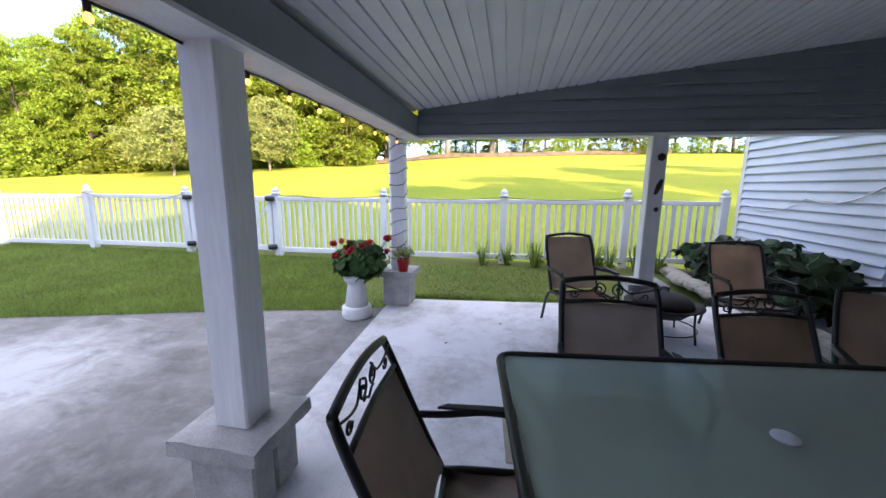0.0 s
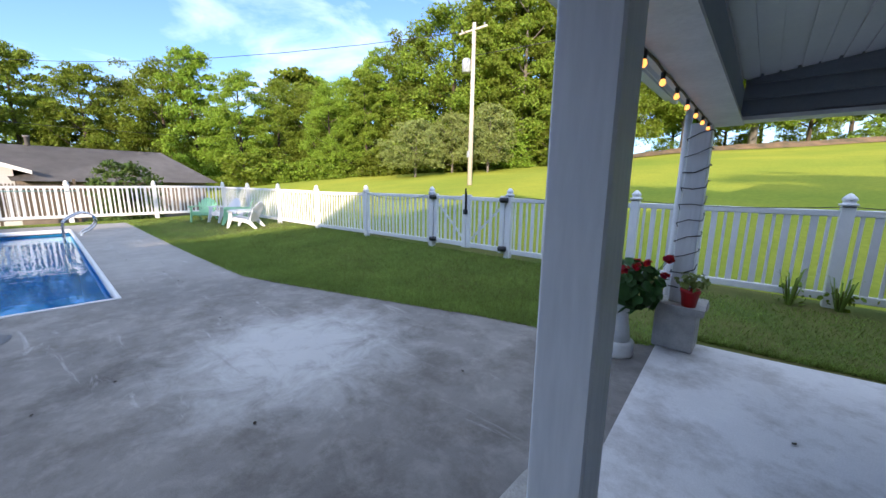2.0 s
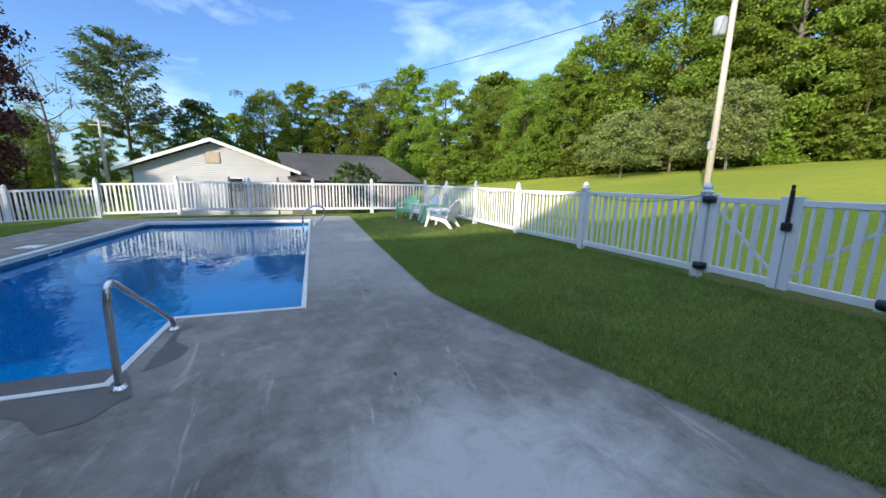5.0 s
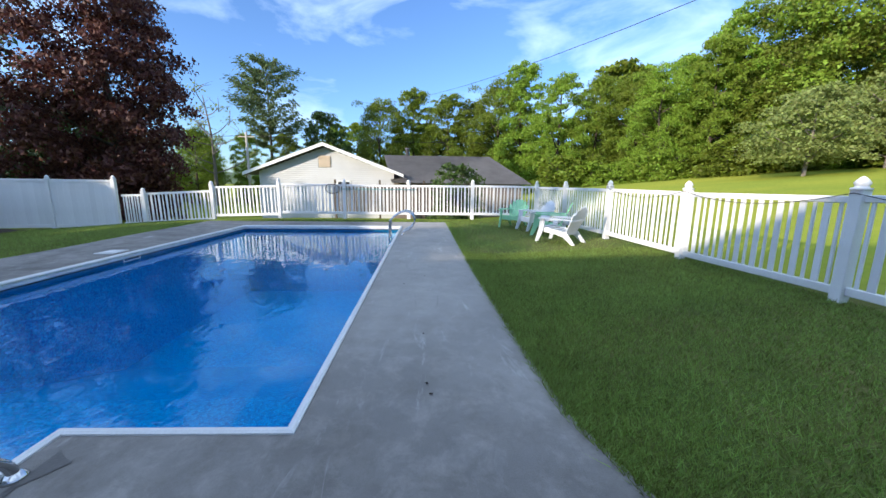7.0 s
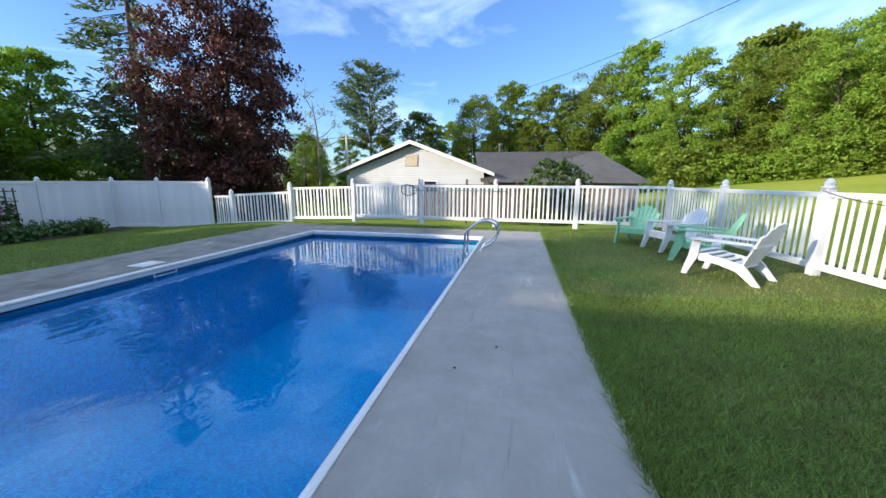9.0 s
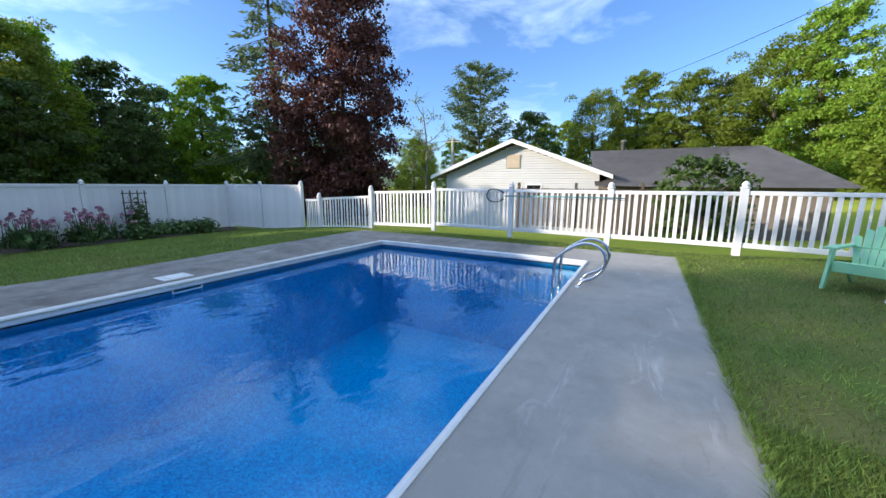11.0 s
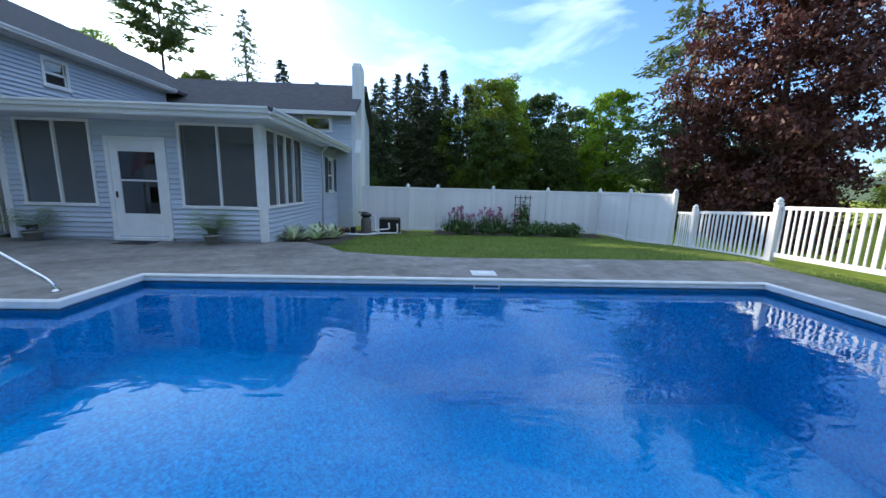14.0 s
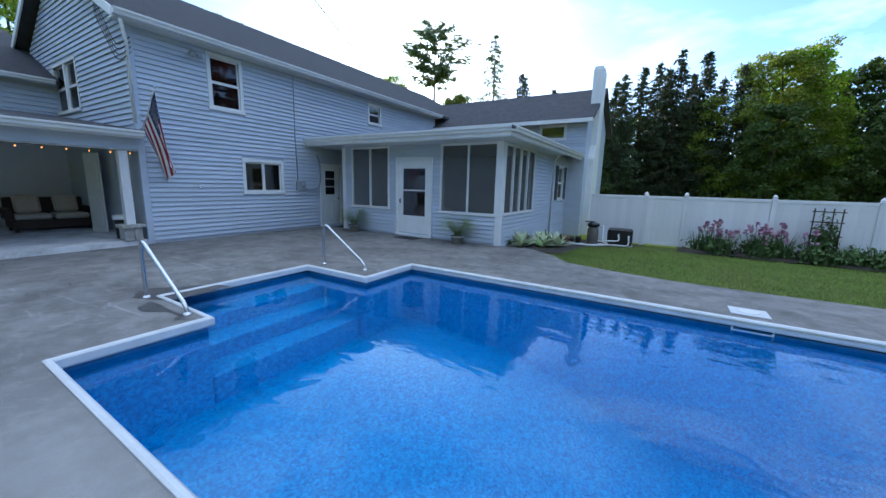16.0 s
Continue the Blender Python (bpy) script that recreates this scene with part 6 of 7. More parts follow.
rp = thing("red_flower_pot", "small red pot with trailing sprigs on the pedestal", "flower pot", pose(POST_X - 0.06, 5.60, 0.56))
part("pot", lathe([(0.055, 0), (0.075, 0.13), (0.08, 0.13), (0.08, 0.16), (0.07, 0.16), (0.068, 0.13)], 18), M_REDPOT, rp)
foliage("sprigs", rng, 90, (0, 0, 0.24), (0.14, 0.14, 0.10), 0.022, M_LEAF_O, rp)
part("plant_label", box(-0.10, 0.02, 0.12, -0.07, 0.03, 0.28), M_VINYL, rp)

# ---- string lights ----
M_BULB = bpy.data.materials.new("warm_bulb")
M_BULB.use_nodes = True
pb = M_BULB.node_tree.nodes["Principled BSDF"]
pb.inputs["Base Color"].default_value = (0.5, 0.26, 0.09, 1)
pb.inputs["Emission Color"].default_value = (1.0, 0.36, 0.08, 1)
pb.inputs["Emission Strength"].default_value = 0.8
sl = thing("string_lights", "black cable of lit warm bulbs along the porch beam", "string lights")
pts, bulbs = [], []
y, k = 5.62, 0
while y > -0.45:
    sag = 0.006 if k % 2 else 0.0
    pts.append((POST_X - 0.08, y, 2.134 - sag))
    if k % 2:
        bulbs.append((POST_X - 0.08, y, 2.130 - sag))
    y -= 0.17
    k += 1
part("cable", tube(arc(pts, 3), 0.006, 5), M_BLACKP, sl)
for q in bulbs:
    part("socket", lathe([(0.010, -0.028), (0.011, 0.0), (0.007, 0.008)], 8, None, q), M_BLACKP, sl)
    part("bulb", lathe([(0.002, -0.058), (0.010, -0.054), (0.014, -0.045), (0.011, -0.034), (0.008, -0.028)], 10, None, q), M_BULB, sl, "lit warm bulb")
wr = thing("wrapped_light_cord", "dark fairy-light cord wound round the porch post", "string lights")
wp = []
for k in range(81):
    a = k * 0.785
    c_, s_ = math.cos(a), math.sin(a)
    m_ = max(abs(c_), abs(s_))
    wp.append((POST_X - 0.15 + 0.092 * c_ / m_, 5.74 + 0.092 * s_ / m_, 0.60 + 1.5 * k / 80 + 0.02 * math.sin(k * 1.7)))
part("cord", tube(wp, 0.005, 4), M_BLACKP, wr)
dsp = thing("downspout", "white downspout beside the porch post", "downspout")
part("pipe", tube([(POST_X - 0.28, 5.86, 2.35), (POST_X - 0.28, 5.86, 0.3), (POST_X - 0.33, 5.9, 0.05)], 0.032, 6), M_TRIM, dsp)


def drape(name, label, pts, r=0.005, sag=0.12, material=None):
    t = thing(name, label, "string lights", group="fence lights")
    line = []
    for a, b_ in zip(pts, pts[1:]):
        a, b_ = Vector(a), Vector(b_)
        for k in range(8):
            f = k / 8
            p = a.lerp(b_, f)
            p.z -= sag * 4 * f * (1 - f)
            line.append(p)
    line.append(Vector(pts[-1]))
    part("cord", tube(line, r, 4), material or M_BLACKP, t)
    return t


drape("fairy_lights", "thin dark light cord draped along the fence", [(x, y - 0.075, z + 1.22) for x, y, z in L_POSTS[2:]], 0.005, 0.16)
drape("fairy_lights", "thin dark light cord draped along the fence", [(x, y - 0.075, z + 1.24) for x, y, z in R_POSTS[:4]], 0.005, 0.05)
drape("fairy_lights", "white light string hung on the siding", [(EWX - 0.04, 8.2, 1.36), (EWX - 0.04, 7.0, 1.50), (EWX - 0.04, 5.9, 1.72)], 0.008, 0.14, M_VINYL)
drape("fairy_lights", "white light string under the eave", [(EWX - 0.04, 8.3, 2.45), (EWX - 0.04, 7.0, 2.45), (EWX - 0.04, 5.9, 2.45)], 0.008, 0.06, M_VINYL)
for z, r in ((1.93, 0.045), (1.62, 0.05), (1.38, 0.028)):
    o = thing("post_ornament", "small dark metal ornament nailed to the post", "ornament", group="post ornaments")
    part("ornament", lathe([(r * 0.4, 0), (r, 0.004), (r * 0.75, 0.012), (r * 0.2, 0.016)], 6), M_RUST, o)
    o.matrix_basis = pose(1.80, 5.672, z, 90, 20, 0) if z != 1.62 else pose(1.80, 5.672, z, 90, 20, 0) @ Matrix.Diagonal((0.6, 2.0, 1, 1))

# ---- rhubarb bed by the wall ----
M_RHUB = leafy("dark_broad_leaf", (0.045, 0.080, 0.040), 0.75, 0, 0.2)
bed = thing("broadleaf_plant", "clump of dark broad crinkled leaves by the wall", "plant")
vs, fs = [], []
rng = np.random.default_rng(121)
for k in range(340):
    x, y = 3.12 + 0.85 * rng.random(), 5.75 + 2.3 * rng.random()
    z = SLAB_Z + 0.15 + 0.70 * rng.random() ** 0.7 * (1 - abs(y - 6.8) / 3.2)
    s = 0.055 + 0.085 * rng.random()
    d = Vector((rng.normal() - 0.6, rng.normal(), 0.2)).normalized()
    n = (Vector((0, 0, 0.8)) + d * 0.8 + Vector(rng.normal(size=3)) * 0.5).normalized()
    u = n.cross(Vector((0, 0, 1))).normalized() if abs(n.z) < 0.98 else Vector((1, 0, 0))
    w = n.cross(u)
    c = len(vs)
    vs.append(Vector((x, y, z)))
    for j in range(9):
        a = 2 * math.pi * j / 9
        q = s * (1 + 0.18 * (j % 2)) * (1.25 if j in (4, 5) else 1)
        vs.append(Vector((x, y, z)) + u * math.cos(a) * q + w * math.sin(a) * q - n * 0.05 * (1 + (j % 3)))
    fs += [(c, c + 1 + j, c + 1 + (j + 1) % 9) for j in range(9)]
me = soup(vs, fs, "leaves")
me.materials.append(M_RHUB)
part("leaves", me, None, bed)
b = bmesh.new()
for k in range(24):
    x, y = 3.3 + 0.6 * rng.random(), 6.1 + 1.9 * rng.random()
    tube([(x, y, SLAB_Z - 0.05), (x + 0.05 * rng.normal(), y + 0.05 * rng.normal(), SLAB_Z + 0.4)], 0.012, 5, b)
part("stalks", b, M_RHUB, bed)
structure("garden_bed", box(3.05, 6.45, -0.05, 4.13, 8.35, 0.17, 0.03), M_SOIL, "dark soil bed against the wall", "soil")
M_STONE = mat("pale_fieldstone", (0.42, 0.38, 0.33), 0.9, 0.35, 5, 50, 0.7)
for k in range(9):
    st = bmesh.new()
    bmesh.ops.create_icosphere(st, subdivisions=2, radius=1)
    sx, sy, sz = 0.13 + 0.06 * rng.random(), 0.16 + 0.05 * rng.random(), 0.08 + 0.03 * rng.random()
    for v in st.verts:
        v.co *= 1 + 0.18 * noise.noise(v.co * 1.7 + Vector((k * 3.1, 0, 0)))
        v.co = Vector((v.co.x * sx, v.co.y * sy, v.co.z * sz))
    o = tagged(link("border_stone", st, M_STONE), "rounded pale fieldstone edging the bed", "stone", "border stones")
    o.location = (3.0 + 0.05 * rng.normal(), 6.55 + 0.21 * k, 0.2)
for k in range(4):
    st = box(-0.22, -0.12, 0, 0.22, 0.12, 0.14, 0.02)
    o = tagged(link("border_stone", st, M_STONE), "flat pale block edging the slab", "stone", "border stones")
    o.matrix_basis = pose(3.15 + 0.02 * k, 4.9 + 0.42 * k, SLAB_Z + 0.01, 0, 0, 80 + 6 * k)

# ---- day lilies by the fence ----
rng = np.random.default_rng(141)
for k in range(9):
    x = -0.1 + 2.9 * k / 8 + 0.1 * rng.normal()
    y = 8.12 + 0.05 * (k % 2)
    o = thing("day_lily", "clump of strappy day lily leaves at the fence", "plant", pose(x, y, ground_z(x, y)), group="day lilies")
    vs, fs = [], []
    for j in range(30):
        a, h = rng.random() * 6.28, 0.22 + 0.40 * rng.random()
        d = Vector((math.cos(a), math.sin(a), 0))
        w = Vector((-math.sin(a), math.cos(a), 0)) * 0.008
        c = len(vs)
        vs += [d * 0.03 - w, d * 0.03 + w, d * h * 0.25 + w + Vector((0, 0, h * 0.75)), d * h * 0.25 - w + Vector((0, 0, h * 0.75)), d * h * 0.5 + Vector((0, 0, h * 0.85))]
        fs += [(c, c + 1, c + 2, c + 3), (c + 3, c + 2, c + 4)]
    me = soup(vs, fs, "leaves")
    me.materials.append(M_BLADE)
    part("leaves", me, None, o)
    foliage("low_leaves", rng, 26, (0, 0, 0.16), (0.22, 0.08, 0.16), 0.030, M_LEAF, o)
# ---- dry leaves on the patio ----
M_DRY = mat("dry_leaf", (0.045, 0.032, 0.024), 0.9, 0.4, 20, 80, 0.3)
for k, (x, y) in enumerate(((-8.42, 3.17), (-7.55, 3.19), (-7.42, 3.22), (-5.30, 3.10), (-4.35, 2.05), (-4.2, 1.6), (-10.6, 3.2), (-10.15, 2.9), (-3.0, 2.6), (-2.4, 4.1), (-0.3, 4.6), (0.2, 5.2))):
    b = bmesh.new()
    s_ = 0.010 + 0.005 * rng.random()
    cv = b.verts.new((0, 0, 0.004))
    rim_ = [b.verts.new((s_ * math.cos(j * 1.047) * (1.5 if j % 3 == 0 else 0.8), s_ * math.sin(j * 1.047), 0.008 + 0.008 * rng.random())) for j in range(6)]
    for j in range(6):
        b.faces.new((cv, rim_[j], rim_[(j + 1) % 6]))
    o = tagged(link("dry_leaf", b, M_DRY), "small curled dry leaf on the concrete", "leaf", "dry leaves")
    o.matrix_basis = pose(x, y, SLAB_Z if x > -1.2 else 0.0, 0, 0, 60 * k)


# ---- on and beside the house ----
M_TERRA = mat("dark_planter_clay", (0.34, 0.34, 0.31), 0.8, 0.3, 6, 60, 0.3)
M_FERN = leafy("fern_frond", (0.26, 0.36, 0.07), 0.35, 0.1, 0.25)


def fern(x, y, label):
    rng = np.random.default_rng(int(abs(x) * 100))
    t = thing("fern_planter", label, "planter", pose(x, y, 0.0), group="fern planters")
    part("pot", lathe([(0.13, 0), (0.17, 0.18), (0.19, 0.18), (0.19, 0.22), (0.17, 0.22), (0.16, 0.18)], 20), M_TERRA, t)
    vs, fs = [], []
    for k in range(210):
        a, reach = rng.random() * 6.28, 0.34 + 0.30 * rng.random()
        rise = 0.16 + 0.40 * rng.random()
        side = Vector((-math.sin(a), math.cos(a), 0))
        for j in range(9):
            f = j / 8
            c = Vector((math.cos(a) * reach * f, math.sin(a) * reach * f, 0.20 + rise * math.sin(f * 2.4)))
            w = 0.075 * (1 - f) + 0.014
            for s in (-1, 1):
                i = len(vs)
                vs += [c, c + side * s * w + Vector((0, 0, -0.01)), c + Vector((math.cos(a), math.sin(a), 0)) * 0.02]
                fs.append((i, i + 1, i + 2))
    me = soup(vs, fs, "fronds")
    me.materials.append(M_FERN)
    part("fronds", me, None, t)
    return t


fern(-2.82, -5.40, "pale stone pot with a bushy fern beside the sunroom")
fern(-6.70, -5.38, "pale stone pot with a bushy fern by the storm door")
dm = thing("doormat", "dark rubber doormat before the storm door", "mat", pose(-5.05, -5.35, 0.0))
part("mat_pad", box(-0.38, -0.22, 0.0, 0.38, 0.22, 0.015, 0.006), M_BLACKP, dm)
for k in range(6):
    part("rib", box(-0.34, -0.18 + 0.065 * k, 0.015, 0.34, -0.15 + 0.065 * k, 0.02), M_BLACKP, dm)

# electric meter, conduit and cable
M_GREYM = mat("grey_meter_metal", (0.33, 0.36, 0.40), 0.5, 0.2, 5, 60, 0.1)
mb = thing("electric_meter", "grey electric meter box on the siding", "meter", pose(HX - 0.02, -4.72, 1.42))
part("meter_box", box(-0.11, -0.16, -0.14, 0, 0.16, 0.14, 0.01), M_GREYM, mb)
b = lathe([(0.07, 0), (0.07, 0.05), (0.055, 0.07), (0.01, 0.075)], 16)
for v in b.verts:
    v.co = Vector((-0.11 - v.co.z, v.co.x, v.co.y + 0.02))
part("meter_glass", b, M_GLASS, mb)
cd = thing("conduit", "grey conduit curving from the meter up under the eave", "conduit")
part("pipe", tube(arc([(HX - 0.07, -4.95, 1.30), (HX - 0.07, -5.30, 1.32), (HX - 0.07, -5.48, 1.45), (HX - 0.07, -5.52, 1.8), (HX - 0.07, -5.50, 2.2), (HX - 0.07, -5.42, 2.45)], 4), 0.028, 8), M_GREYM, cd)
sc = thing("service_cable", "grey cable running down the siding to the meter", "cable")
part("cable", tube([(HX - 0.04, -4.62, 4.78), (HX - 0.045, -4.60, 3.0), (HX - 0.045, -4.64, 1.56)], 0.016, 6), M_GREYM, sc)
fl = thing("flood_light", "grey twin-head flood light under the eave", "lamp", pose(HX - 0.03, -1.80, 4.60))
part("base", box(-0.05, -0.06, -0.05, 0, 0.06, 0.05, 0.01), M_GREYM, fl)
for s in (-1, 1):
    b = lathe([(0.03, 0), (0.055, 0.06), (0.065, 0.13), (0.055, 0.135)], 12)
    for v in b.verts:
        v.co = Matrix.Rotation(radians(-115), 3, "Y") @ v.co + Vector((-0.04, s * 0.09, -0.02))
    part("lamp_head", b, M_GREYM, fl)
sp = thing("hose_tap", "small white tap plate on the siding", "tap", pose(HX - 0.02, -1.72, 1.36))
part("plate", box(-0.02, -0.06, -0.05, 0, 0.06, 0.05, 0.006), M_SIDING_W, sp)
part("spout", tube(arc([(-0.02, 0, 0), (-0.07, 0, 0), (-0.09, 0, -0.04)], 3), 0.012, 6), M_STEEL, sp)
wires = thing("service_wires", "loose dark service wires at the house corner", "cable")
for k in range(4):
    part("wire", tube(arc([(HX - 0.05, HY - 0.05, 4.25 + 0.1 * k), (HX - 0.20, HY + 0.25, 4.0 + 0.1 * k), (HX + 0.3, HY + 0.25, 4.5 + 0.12 * k), (HX + 1.2, HY + 0.12, 5.2 + 0.12 * k)], 4), 0.010, 5), M_BLACKP, wires)

# ---- flag ----
M_FRED = mat("flag_red", (0.30, 0.012, 0.028), 0.75, 0.15, 8, 120, 0.2)
M_FWHITE = mat("flag_white", (0.75, 0.74, 0.74), 0.75, 0.1, 8, 120, 0.2)
M_FBLUE = mat("flag_blue", (0.012, 0.02, 0.085), 0.75, 0.15, 8, 120, 0.2)
flg = thing("flag", "striped red and white flag hanging from a wall pole", "flag")
base_, tip_ = Vector((HX - 0.03, -0.60, 2.60)), Vector((HX - 0.80, -0.62, 3.45))
part("pole", tube([base_, tip_], 0.014, 8), M_VINYL, flg)
part("finial", lathe([(0.008, -0.02), (0.025, 0.0), (0.02, 0.025), (0.004, 0.035)], 10, None, tuple(tip_)), M_STEEL, flg)
part("bracket", box(HX - 0.07, -0.65, 2.54, HX - 0.02, -0.55, 2.66, 0.008), M_GREYM, flg)


def cloth(u, v):
    """u: down the hoist from the tip; v: out along the fly, which hangs."""
    p = tip_.lerp(base_, 0.05 + 0.90 * u * (1 - 0.30 * v))
    fold = math.sin(u * 9.0 + v * 1.5) * 0.055 * (0.3 + v)
    return p + Vector((0.30 * v + 0.03 * math.sin(v * 5 + u * 3), -0.34 * v - 0.10 * u * v + fold, -1.55 * v + 0.05 * u * v))


for k in range(13):
    b = bmesh.new()
    cols = 26
    start = 10 if k < 7 else 0
    r0 = [b.verts.new(cloth(k / 13, j / cols)) for j in range(start, cols + 1)]
    r2 = [b.verts.new(cloth((k + 0.5) / 13, j / cols)) for j in range(start, cols + 1)]
    r1 = [b.verts.new(cloth((k + 1) / 13, j / cols)) for j in range(start, cols + 1)]
    for j in range(cols - start):
        b.faces.new((r0[j], r0[j + 1], r2[j + 1], r2[j])).smooth = True
        b.faces.new((r2[j], r2[j + 1], r1[j + 1], r1[j])).smooth = True
    part("stripe", b, M_FRED if k % 2 == 0 else M_FWHITE, flg)
b = bmesh.new()
g_ = [[b.verts.new(cloth(i / 13 * 0.5, j / 26)) for j in range(11)] for i in range(15)]
for i in range(14):
    for j in range(10):
        b.faces.new((g_[i][j], g_[i][j + 1], g_[i + 1][j + 1], g_[i + 1][j])).smooth = True
cn_ = part("canton", b, M_FBLUE, flg, "dark blue field with white stars")
b = bmesh.new()
for i in range(6):
    for j in range(6):
        c = cloth((i + 0.6) / 13, (j + 0.6) / 17)
        bmesh.ops.create_icosphere(b, subdivisions=1, radius=0.013, matrix=Matrix.Translation(c + Vector((0, -0.004, 0))))
part("stars", b, M_FWHITE, cn_)

# ---- under the porch, by the house ----
M_WICKER = mat("dark_wicker", (0.06, 0.04, 0.03), 0.8, 0.4, 20, 120, 0.8)
M_CUSH = mat("beige_cushion", (0.55, 0.46, 0.36), 0.9, 0.15, 5, 130, 0.3)
lv = thing("outdoor_sofa", "dark wicker sofa with beige cushions", "sofa", pose(2.6, 0.35, SLAB_Z, 0, 0, 90))
part("frame", box(-0.75, -0.40, 0.08, 0.75, 0.38, 0.30, 0.02), M_WICKER, lv)
part("backrest", box(-0.75, -0.46, 0.30, 0.75, -0.36, 0.85, 0.03), M_WICKER, lv)
for s in (-1, 1):
    part("armrest", box(s * 0.75 - 0.06, -0.42, 0.30, s * 0.75 + 0.06, 0.38, 0.60, 0.03), M_WICKER, lv)
    part("seat_cushion", box(s * 0.36 - 0.33, -0.30, 0.30, s * 0.36 + 0.33, 0.36, 0.44, 0.04), M_CUSH, lv)
    b = box(-0.24, -0.07, -0.24, 0.24, 0.07, 0.24, 0.05)
    for v in b.verts:
        v.co = Matrix.Rotation(radians(18), 3, "X") @ v.co + Vector((s * 0.36, -0.22, 0.68))
    part("pillow", b, M_CUSH, lv)
    for q in (-0.36, 0.32):
        part("leg", box(s * 0.68 - 0.03, q - 0.03, 0, s * 0.68 + 0.03, q + 0.03, 0.09), M_WICKER, lv)
tb = thing("trash_bin", "black plastic bin with a white liner rim", "bin", pose(-0.45, -0.22, SLAB_Z))
part("bin_body", lathe([(0.13, 0), (0.17, 0.52), (0.18, 0.54), (0.165, 0.54), (0.15, 0.45)], 20), M_BLACKP, tb)
part("bag_rim", lathe([(0.178, 0.45), (0.186, 0.47), (0.186, 0.545), (0.165, 0.545)], 20), M_VINYL, tb)
wd = thing("porch_door", "white panel door standing open under the porch", "door", pose(0.9, -0.30, SLAB_Z, 0, 0, 10))
part("door_leaf", box(-0.02, -0.02, 0.0, 0.62, 0.02, 2.02, 0.006), M_TRIM, wd)
for z in (0.2, 1.1):
    part("door_panel", box(0.08, 0.018, z, 0.52, 0.028, z + 0.7, 0.006), M_TRIM, wd)

# ---- filter, heater and pipes ----
M_TANK = mat("tan_filter_tank", (0.16, 0.14, 0.12), 0.5, 0.25, 5, 50, 0.1)
M_PVC = mat("white_pvc", (0.75, 0.75, 0.74), 0.35, 0.08, 5, 60, 0.03)
PX, PY = -9.35, -10.35
gz = ground_z(PX, PY)
ft = thing("pool_filter", "tan cylindrical pool filter with black valve head", "pool filter", pose(PX, PY, gz))
part("tank", lathe([(0.17, 0.0), (0.19, 0.05), (0.19, 0.50), (0.17, 0.60), (0.10, 0.66)], 20), M_TANK, ft)
part("valve_head", lathe([(0.12, 0.64), (0.20, 0.68), (0.20, 0.76), (0.10, 0.80), (0.04, 0.84)], 16), M_BLACKP, ft)
part("valve_handle", box(-0.05, -0.02, 0.80, 0.28, 0.02, 0.84, 0.008), M_BLACKP, ft)
part("pipe", tube([(-0.20, 0, 0.70), (-0.32, 0.0, 0.70), (-0.32, 0.0, 0.15), (-0.5, 0.05, 0.12)], 0.03, 8), M_PVC, ft, "white plastic pipe")
pm = thing("pool_pump", "black pool pump on a small concrete pad", "pump", pose(PX + 0.6, PY + 0.15, gz))
part("pad", box(-0.3, -0.18, 0, 0.3, 0.2, 0.06, 0.01), M_BLOCK, pm)
b = lathe([(0.08, 0), (0.10, 0.02), (0.10, 0.26), (0.06, 0.30)], 14)
for v in b.verts:
    v.co = Vector((v.co.z - 0.02, v.co.y, v.co.x + 0.18))
part("motor", b, M_BLACKP, pm)
part("strainer", lathe([(0.09, 0.06), (0.10, 0.24), (0.11, 0.26), (0.05, 0.30)], 14, None, (-0.16, 0, 0)), M_BLACKP, pm)
ht = thing("pool_heater", "black box-shaped pool heater with white pipes", "pool heater", pose(-10.15, -11.1, ground_z(-10.15, -11.1)))
part("heater_body", box(-0.40, -0.22, 0.04, 0.40, 0.22, 0.62, 0.05), M_BLACKP, ht)
part("base", box(-0.42, -0.25, 0.0, 0.42, 0.25, 0.05, 0.01), M_BLOCK, ht)
part("pipe", tube(arc([(-0.30, 0.26, 0.40), (-0.30, 0.32, 0.36), (-0.30, 0.34, 0.10), (-0.05, 0.38, 0.06), (0.8, 0.5, 0.06)], 3), 0.028, 8), M_PVC, ht, "white plastic pipe")
part("pipe", tube(arc([(0.02, 0.26, 0.42), (0.02, 0.32, 0.38), (0.02, 0.34, 0.22), (0.4, 0.40, 0.18), (0.8, 0.5, 0.14)], 3), 0.028, 8), M_PVC, ht, "white plastic pipe")
gp = thing("ground_pipe", "white plastic pipe lying on the soil", "pipe")
part("pipe", tube([(PX + 0.9, PY + 0.5, gz + 0.05), (PX + 0.35, PY + 0.55, gz + 0.07), (PX - 0.1, PY + 0.45, gz + 0.06), (PX - 0.5, PY - 0.1, gz + 0.06)], 0.035, 8), M_PVC, gp)
M_CLAY = mat("terracotta", (0.30, 0.12, 0.07), 0.8, 0.3, 6, 60, 0.3)
for k, (x, y) in enumerate(((-8.35, -10.2), (-8.55, -9.9))):
    o = thing("clay_pot", "terracotta pot stacked by the wall", "flower pot", pose(x, y, ground_z(x, y)), group="clay pots")
    part("pot", lathe([(0.09, 0), (0.13, 0.2), (0.145, 0.2), (0.145, 0.25), (0.12, 0.25)], 16), M_CLAY, o)

